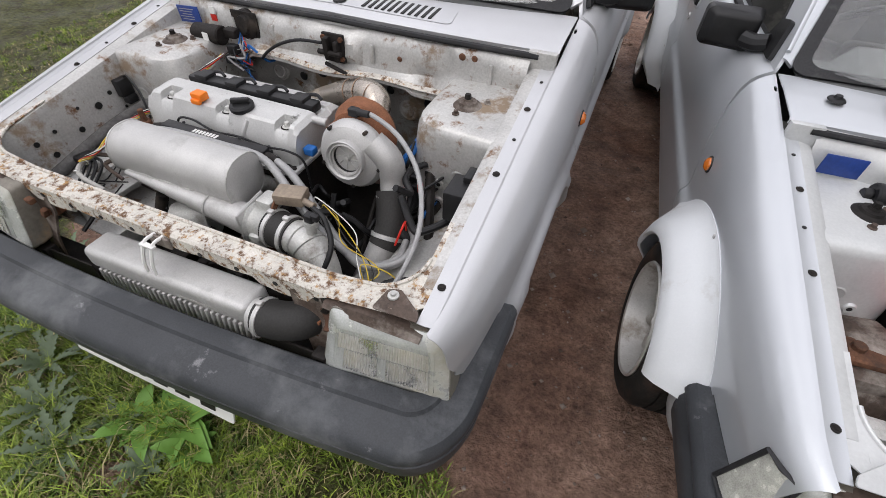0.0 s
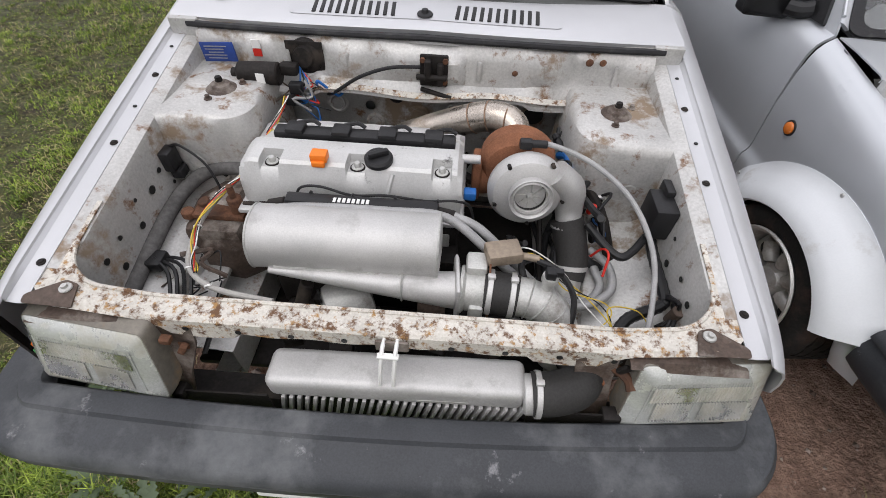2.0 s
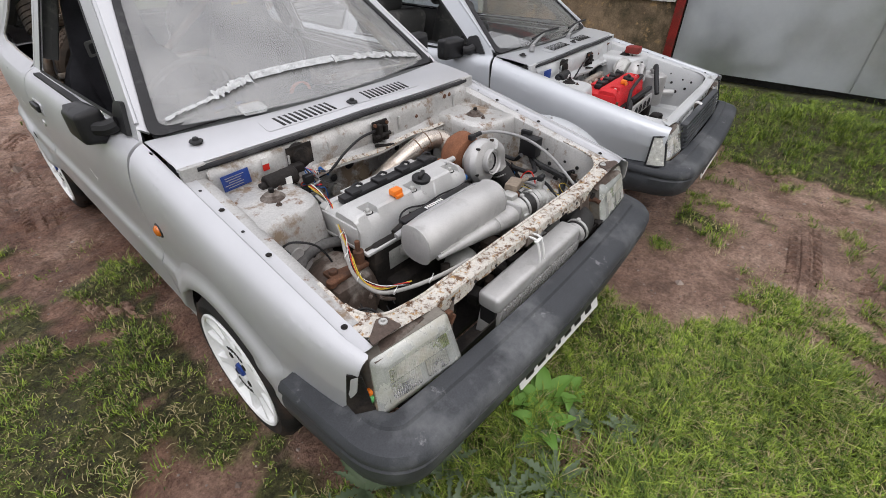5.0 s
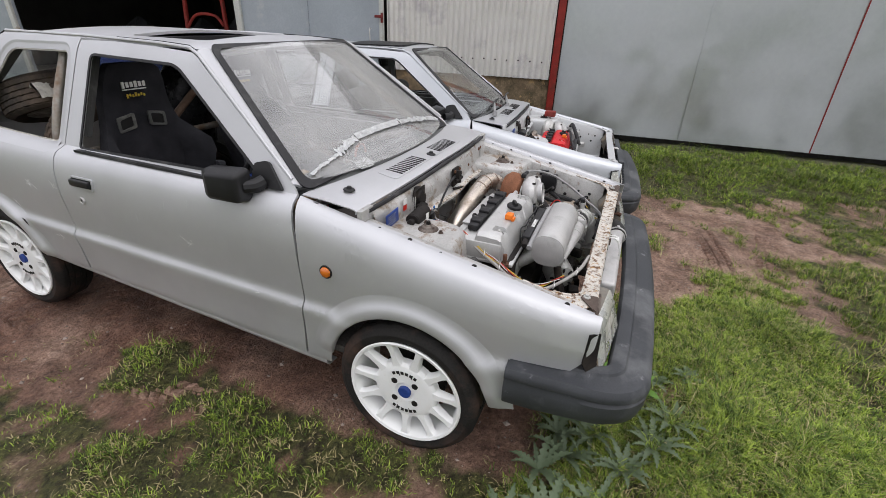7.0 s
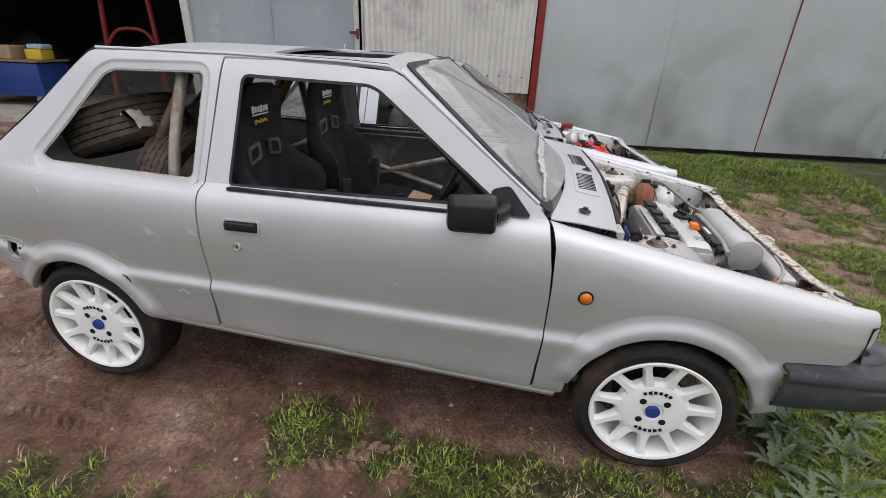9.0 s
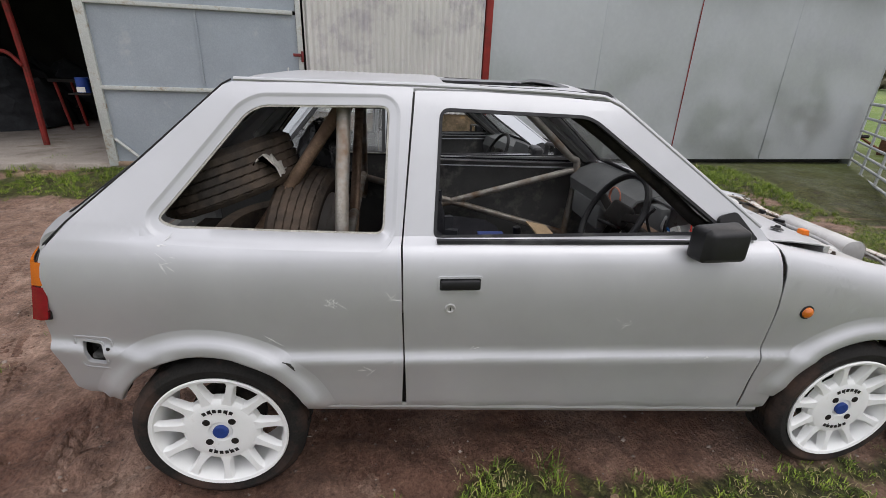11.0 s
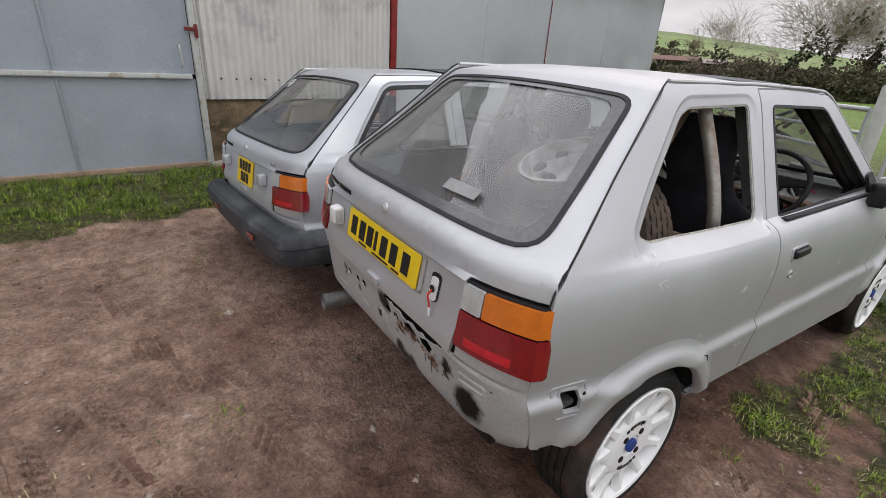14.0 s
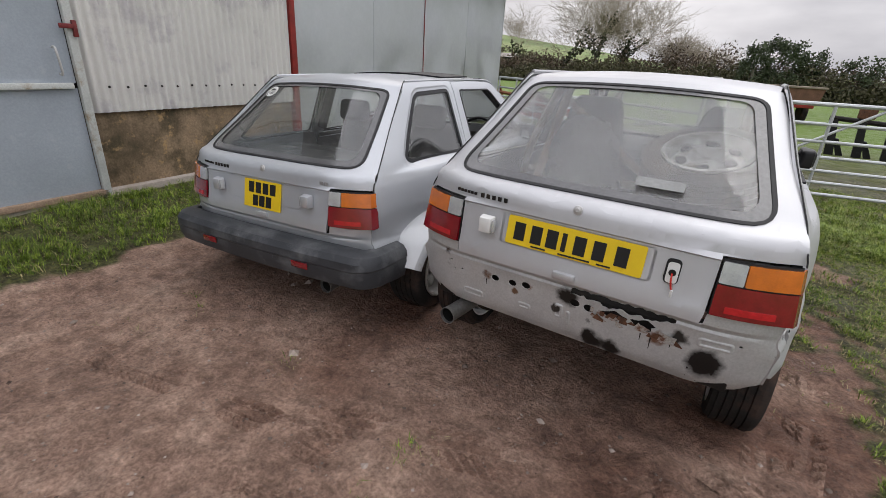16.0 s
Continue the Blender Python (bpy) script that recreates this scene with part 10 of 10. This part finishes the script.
def scrap():
    rng = random.Random(21)
    s = tagged(empty("scrap_heap"), "rusty farm scrap heaped behind the gate", "scrap")
    for k in range(30):
        x, y = 4.2 + rng.uniform(-1.3, 2.4), -9.4 + rng.uniform(-1.2, 1.2)
        a, l = rng.uniform(0, 3.14), rng.uniform(0.5, 1.4)
        part("bar", tube([(x, y, 0.1 + rng.uniform(0, 0.5)), (x + l * math.cos(a), y + l * math.sin(a), 0.2 + rng.uniform(0, 0.7))], rng.uniform(0.02, 0.06), 6, smooth_line=False), rng.choice((RUST, REDSTEEL, DARKIRON, TURBINE)), s)
    for k in range(6):
        part("plate", box(4.2 + rng.uniform(-1, 2), -9.3 + rng.uniform(-0.8, 0.8), 0.3, rng.uniform(0.3, 0.9), 0.05, rng.uniform(0.2, 0.45), 0.005, m=Matrix.Rotation(rng.uniform(0, 3), 4, "Z")), rng.choice((RUST, TURBINE, GALV)), s)
    # cultivator legs standing in the field
    p = tagged(empty("cultivator"), "black steel cultivator legs standing on the grass", "implement")
    part("beam", tube([(-2.9, -9.2, 0.72), (-1.7, -9.5, 0.78)], 0.05, 8, smooth_line=False), DARKIRON, p)
    for k in range(3):
        x, y = -1.85 - 0.45 * k, -9.4 + 0.05 * k
        part("leg", loft([[(x - 0.10, y, 0.02), (x + 0.06, y, 0.0)], [(x - 0.04, y + 0.05, 0.35), (x + 0.10, y + 0.05, 0.35)], [(x + 0.02, y + 0.05, 0.75), (x + 0.14, y + 0.05, 0.78)]], thick=0.06), BLACK, p)
        part("share", loft([[(x - 0.28, y - 0.05, 0.02), (x - 0.16, y - 0.05, 0.0)], [(x - 0.10, y, 0.38), (x + 0.0, y, 0.40)]], thick=0.05), BLACK, p)
    part("headstock", box(-2.25, -9.35, 0.92, 0.28, 0.14, 0.22, 0.02, m=Matrix.Rotation(0.5, 4, "Z")), RUST, p)
    part("stay", tube([(-2.8, -9.2, 0.75), (-2.75, -9.2, 1.25), (-3.2, -9.2, 1.28)], 0.02, 6, smooth_line=False), GATESTEEL, p)
    # tipping trailer
    t = tagged(empty("farm_trailer", pose(-0.9, -18.5, 0, 0, 0, 12)), "small brown and red tipping trailer in the field", "trailer")
    part("body", loft([[(x * w, y, z) for x, y in ((-1, -1.2), (1, -1.2), (1, 1.2), (-1, 1.2))] for z, w in ((0.75, 0.9), (1.25, 1.0))], closed=True, cap=True), surf("brown_trailer", (0.14, 0.075, 0.05), 0.8, 0.0, var=0.3), t)
    part("rim_board", box(0, 0, 1.28, 2.1, 2.5, 0.06, 0.01), TIMBER, t)
    part("chassis", box(0, 0, 0.68, 1.6, 2.5, 0.14, 0.02), REDSTEEL, t)
    for x in (-0.8, 0.8):
        part("tyre", lathe([(0.12, -0.11), (0.36, -0.11), (0.40, -0.07), (0.40, 0.07), (0.36, 0.11), (0.12, 0.11)], (x, 0.1, 0.40), (1, 0, 0), 28), TYRE, t)


scrap()

# ---- trees and hedges ----
BARK = surf("grey_bark", (0.16, 0.145, 0.12), 0.95, 0.0, var=0.3, scale=3, grain=30, bump=0.5)
TWIG = surf("bare_twigs", (0.33, 0.285, 0.22), 0.95, 0.0, var=0.25, bump=0.0)
IVY = leafy("ivy_leaves", (0.045, 0.060, 0.022), (0.012, 0.018, 0.007))
HEDGE = leafy("hedge_leaves", (0.14, 0.13, 0.070), (0.045, 0.046, 0.024))
HEDGEBROWN = leafy("winter_hedge_twigs", (0.17, 0.125, 0.085), (0.06, 0.045, 0.03))
PINE = leafy("evergreen_leaves", (0.10, 0.125, 0.065), (0.03, 0.044, 0.022))


def leaves(points, size, rng, flat=1.0):
    """Small leaf clumps at points, two crossed slivers each."""
    verts, faces = [], []
    for p in points:
        for q in range(2):
            a = Vector((rng.gauss(0, 1), rng.gauss(0, 1), rng.gauss(0, flat))).normalized()
            b = a.orthogonal().normalized()
            b.rotate(Matrix.Rotation(rng.uniform(0, 6.28), 3, a))
            s = size * rng.uniform(0.5, 1.3)
            k = len(verts)
            verts += [p + a * s, p + b * s * 0.55, p - a * s * 0.8, p - b * s * 0.5]
            faces.append((k, k + 1, k + 2, k + 3))
    me = bpy.data.meshes.new("leaves")
    me.from_pydata(verts, [], faces)
    bm = bmesh.new()
    bm.from_mesh(me)
    bpy.data.meshes.remove(me)
    return bm


def twigs(bm_rows, rng):
    verts, faces = [], []
    for a, b, r0, r1 in bm_rows:
        d = (b - a).normalized()
        u = d.orthogonal().normalized()
        v = d.cross(u)
        k = len(verts)
        for p, r in ((a, r0), (b, r1)):
            for j in range(3):
                t = j * 2.094
                verts.append(p + (u * math.cos(t) + v * math.sin(t)) * r)
        for j in range(3):
            i = (j + 1) % 3
            faces.append((k + j, k + i, k + 3 + i, k + 3 + j))
    me = bpy.data.meshes.new("twigs")
    me.from_pydata(verts, [], faces)
    bm = bmesh.new()
    bm.from_mesh(me)
    bpy.data.meshes.remove(me)
    return bm


def at_bearing(deg, d, base=(-0.6, 3.0)):
    return base[0] + d * math.sin(radians(deg)), base[1] - d * math.cos(radians(deg))


def bare_tree(x, y, h, seed, label, ivy=True, spread=1.0):
    rng = random.Random(seed)
    t = tagged(empty("tree"), label, "tree", group="bare trees along the hedge")
    z0 = ground_z(x, y)
    thick, thin, tips, ivyp = [], [], [], []

    def grow(p, d, l, r, depth):
        n = 3
        for k in range(n):
            q = p + d * (l / n)
            (thick if r > 0.05 else thin).append((p, q, r, r * 0.86))
            if ivy and depth <= 2:
                for _ in range(15 if depth < 2 else 5):
                    ivyp.append(p.lerp(q, rng.random()) + Vector((rng.gauss(0, 1), rng.gauss(0, 1), rng.gauss(0, 0.3))) * (r * 0.9 + 0.10))
            p, r = q, r * 0.86
            d = (d + Vector((rng.gauss(0, 0.10), rng.gauss(0, 0.10), rng.gauss(0.03, 0.06)))).normalized()
            if depth >= 5 and rng.random() < 0.5:
                thin.append((p, p + (d + Vector((rng.gauss(0, 0.5), rng.gauss(0, 0.5), rng.gauss(0.1, 0.3)))) * rng.uniform(0.4, 0.9), 0.007, 0.004))
            if depth >= 1 and depth < 4:
                e = (d + Vector((rng.gauss(0, 0.55), rng.gauss(0, 0.55), rng.gauss(0.1, 0.3))) * spread).normalized()
                if rng.random() < 0.55:
                    grow(p, e, l * rng.uniform(0.6, 0.85), max(0.008, r * 0.5), depth + 1)
        if depth < 6:
            for _ in range(rng.choice((2, 3)) if depth < 5 else 2):
                e = (d + Vector((rng.gauss(0, 0.40), rng.gauss(0, 0.40), rng.gauss(0.05, 0.2))) * spread).normalized()
                grow(p, e, l * rng.uniform(0.74, 0.94), max(0.008, r * rng.uniform(0.5, 0.72)), depth + 1)

    grow(Vector((x, y, z0 - 0.1)), Vector((rng.gauss(0, 0.05), 0, 1)), h * 0.20, h * 0.022, 0)
    part("trunk", twigs(thick, rng), BARK, t)
    part("crown", twigs(thin, rng), TWIG, t)
    if ivy:
        part("ivy", leaves(ivyp, 0.16, rng), IVY, t, "dark ivy round the trunk")


for k, (b, d, h, sp) in enumerate(((20.8, 50, 11.0, 1.7), (17.2, 49, 12.5, 1.7), (14.6, 51, 11.0, 1.6), (25.5, 54, 8.5, 1.5), (10.2, 53, 6.5, 1.5), (6.0, 55, 5.5, 1.5))):
    bare_tree(*at_bearing(b, d), h, 40 + k, "bare winter tree with ivy on its trunk", True, sp)


def shrubbery(name, label, spots, material, size, n, seed, rise=1.0):
    """A hedge or thicket of leaf clumps with an uneven top."""
    rng = random.Random(seed)
    pts = []
    for x, y, r, h in spots:
        z0 = ground_z(x, y)
        for _ in range(n):
            a, e = rng.uniform(0, 6.283), rng.random() ** 0.5
            rr = r * e * rng.uniform(0.7, 1.15)
            z = z0 + h * rng.random() ** 0.8 * (1 - 0.35 * e * e) * rng.uniform(0.8, 1.12)
            pts.append(Vector((x + rr * math.cos(a), y + rr * math.sin(a), z)))
    ob = part(name, leaves(pts, size, rng), material, None, smooth=False)
    return tagged(ob, label, "hedge")


rng = random.Random(77)
shrubbery("hedge", "dark overgrown field hedge", [(*at_bearing(b, 48 + rng.uniform(-1, 1)), 1.5, lerp([(-40, 2.3), (-12, 2.2), (-7, 2.6), (6, 3.2), (9, 3.0), (14, 2.6), (20, 2.4), (27, 2.0), (31, 1.6)], b) * rng.uniform(0.55, 1.0)) for b in np.arange(-40, 31, 1.15)], HEDGE, 0.15, 520, 5)
shrubbery("winter_hedge", "brown leafless winter hedge", [(*at_bearing(b, 50 + rng.uniform(-1, 1)), 1.5, lerp([(-40, 2.6), (-8, 2.6), (-2, 3.4), (7, 4.4), (10, 4.0), (14, 3.0), (30, 2.2)], b) * rng.uniform(0.8, 1.2)) for b in np.arange(-38, 30, 1.7)], HEDGEBROWN, 0.13, 620, 6)
for k, (b, d, r, h) in enumerate(((1.8, 47, 1.3, 4.0), (0.5, 48, 1.2, 4.4), (-0.9, 47, 1.3, 4.1), (-2.6, 48, 1.4, 3.6), (-6.5, 49, 1.8, 3.0))):
    x, y = at_bearing(b, d)
    e = tagged(empty("evergreen_tree"), "dark evergreen tree in the hedge", "tree")
    r2 = random.Random(90 + k)
    pts = []
    for _ in range(46):
        u = r2.random() ** 0.8
        a, rr = r2.uniform(0, 6.283), r * (1 - 0.55 * u) * r2.random() ** 0.4 * 1.15
        c = Vector((x + rr * math.cos(a), y + rr * math.sin(a), ground_z(x, y) + 0.3 + h * u * r2.uniform(0.86, 1.0)))
        for _ in range(34):
            pts.append(c + Vector((r2.gauss(0, 0.20), r2.gauss(0, 0.20), r2.gauss(0, 0.17))))
    part("crown", leaves(pts, 0.11, r2), PINE, e, smooth=False)
    part("trunk", cyl((x, y, ground_z(x, y) - 0.1), (x, y, ground_z(x, y) + h * 0.6), 0.16, 0.08), BARK, e)
far_spots = []
for (b0, d0, b1, d1) in ((20, 95, 48, 85), (22, 190, 46, 175), (24, 300, 50, 260), (26, 420, 48, 430), (30, 175, 33, 300), (38, 180, 36, 420), (-20, 120, 18, 110), (10, 200, 26, 210)):
    n = int(max(14, abs(b1 - b0) * d0 * 0.0175 / 4.5))
    for k in range(n):
        q = k / n
        far_spots.append((*at_bearing(b0 + (b1 - b0) * q, d0 + (d1 - d0) * q), 2.4, 2.2 * rng.uniform(0.6, 1.3)))
shrubbery("hedgerow", "hedgerows dividing the far fields", far_spots, HEDGE, 0.9, 22, 9)["kind"] = "stuff"
for b, d, h in ((33.8, 280, 9), (35.5, 430, 8), (31.5, 440, 8), (29.5, 445, 9), (37.0, 440, 7)):
    x, y = at_bearing(b, d)
    e = tagged(empty("tree"), "lone round tree on the hill", "tree", group="trees on the hill")
    r2 = random.Random(int(b * 10))
    part("crown", leaves([Vector((x + r2.gauss(0, h * 0.24), y + r2.gauss(0, h * 0.24), ground_z(x, y) + h * (0.55 + r2.gauss(0, 0.16)))) for _ in range(260)], 0.9, r2), HEDGE, e, smooth=False)
    part("trunk", cyl((x, y, ground_z(x, y) - 0.5), (x, y, ground_z(x, y) + h * 0.5), 0.4, 0.2, seg=8), BARK, e)


def far_farm():
    for b, d, w, l, h, m in ((34.5, 118, 9, 26, 3.2, "r"), (30.5, 122, 8, 20, 3.0, "g")):
        x, y = at_bearing(b, d)
        f = tagged(empty("farm_shed", pose(x, y, ground_z(x, y) - 0.5, 0, 0, 20)), "long low farm shed far off", "shed")
        roofm = surf("rust_red_roof" if m == "r" else "grey_sheet_roof", (0.16, 0.085, 0.07) if m == "r" else (0.30, 0.27, 0.25), 0.8, 0.0, var=0.2, scale=0.5)
        part("wall", box(0, 0, h * 0.35, l, w, h * 0.7), DARKWALL, f)
        part("roof", loft([[(-l / 2, -w / 2 - 0.3, h * 0.7), (-l / 2, 0, h), (-l / 2, w / 2 + 0.3, h * 0.7)], [(l / 2, -w / 2 - 0.3, h * 0.7), (l / 2, 0, h), (l / 2, w / 2 + 0.3, h * 0.7)]], thick=0.1), roofm, f)
        for k in range(4):
            part("rooflight", box(-l * 0.35 + l * 0.22 * k, -w * 0.27, h * 0.83, 1.6, 1.0, 0.12, m=Matrix.Rotation(0.22, 4, "X")), WHITE, f)


far_farm()

# ---- weeds and stones ----
DOCK = leafy("dock_leaves", (0.20, 0.38, 0.07), (0.11, 0.23, 0.04))
THISTLE = leafy("thistle_leaves", (0.17, 0.22, 0.13), (0.08, 0.115, 0.06))


def weed(x, y, n, length, width, seed, material, label, spiny=False):
    rng2 = random.Random(seed)
    w = tagged(empty("weed"), label, "plant", group="weeds under the bumper")
    z0 = ground_z(x, y) + 0.03
    for k in range(n):
        a = 2 * math.pi * k / n + rng2.uniform(-0.3, 0.3)
        L, W = length * rng2.uniform(0.7, 1.15), width * rng2.uniform(0.8, 1.2)
        rise = rng2.uniform(0.35, 0.9)
        rows = []
        for q in span(0, 1, 14 if spiny else 8):
            half_w = W * math.sin(math.pi * min(1, 0.08 + q * 0.92)) ** 0.8 * (0.5 + 0.5 * (1 - q))
            if spiny:
                half_w *= 1.0 if int(q * 14) % 2 else 0.42
            r, z = L * q, z0 + L * rise * math.sin(q * 2.0) * 0.6
            c, s = math.cos(a), math.sin(a)
            rows.append([(x + c * r - s * half_w, y + s * r + c * half_w, z + half_w * 0.35), (x + c * r, y + s * r, z), (x + c * r + s * half_w, y + s * r - c * half_w, z + half_w * 0.35)])
        part("leaf", loft(rows), material, w, sharp=80)


weed(-0.05, -1.92, 11, 0.15, 0.036, 1, DOCK, "bright green broad-leaved dock")
weed(-0.15, -1.97, 9, 0.12, 0.032, 2, DOCK, "bright green broad-leaved dock")
weed(0.04, -1.97, 7, 0.10, 0.028, 3, DOCK, "bright green broad-leaved dock")
for k, (x, y) in enumerate(((-0.05, -2.06), (-0.22, -2.0), (0.02, -2.2), (-0.70, -1.66), (-0.86, -1.72), (-0.78, -1.86), (-0.60, -1.95), (-0.95, -1.60), (-0.30, -2.12), (-0.45, -2.05), (-0.46, -1.82), (-0.50, -1.70), (-0.60, -1.74))):
    weed(x, y, 11, 0.13 if k > 2 else 0.08, 0.022, 10 + k, THISTLE, "grey-green spiny thistle rosette", True)


def stones():
    rng2 = random.Random(31)
    verts, faces = [], []
    for _ in range(15000):
        x, y = rng2.uniform(-2.2, 3.2), rng2.uniform(-3.6, 5.0)
        if grass_amount(x, y) > 0.0:
            continue
        r = 0.0035 * math.exp(rng2.gauss(0, 0.55))
        if rng2.random() < 0.015:
            r *= 3
        z = ground_z(x, y) + r * 0.15
        k = len(verts)
        e = [rng2.uniform(0.7, 1.3) for _ in range(6)]
        verts += [(x + r * e[0], y, z), (x - r * e[1], y, z), (x, y + r * e[2], z), (x, y - r * e[3], z), (x, y, z + r * 0.7 * e[4]), (x, y, z - r * 0.5)]
        faces += [(k, k + 2, k + 4), (k + 2, k + 1, k + 4), (k + 1, k + 3, k + 4), (k + 3, k, k + 4)]
    me = bpy.data.meshes.new("gravel")
    me.from_pydata(verts, [], faces)
    me.materials.append(leafy("grit_stones", (0.40, 0.33, 0.285), (0.085, 0.055, 0.042), rough=0.85))
    tagged(new("gravel", me), "loose grit and small stones in the red earth", "gravel", kind="stuff")


stones()
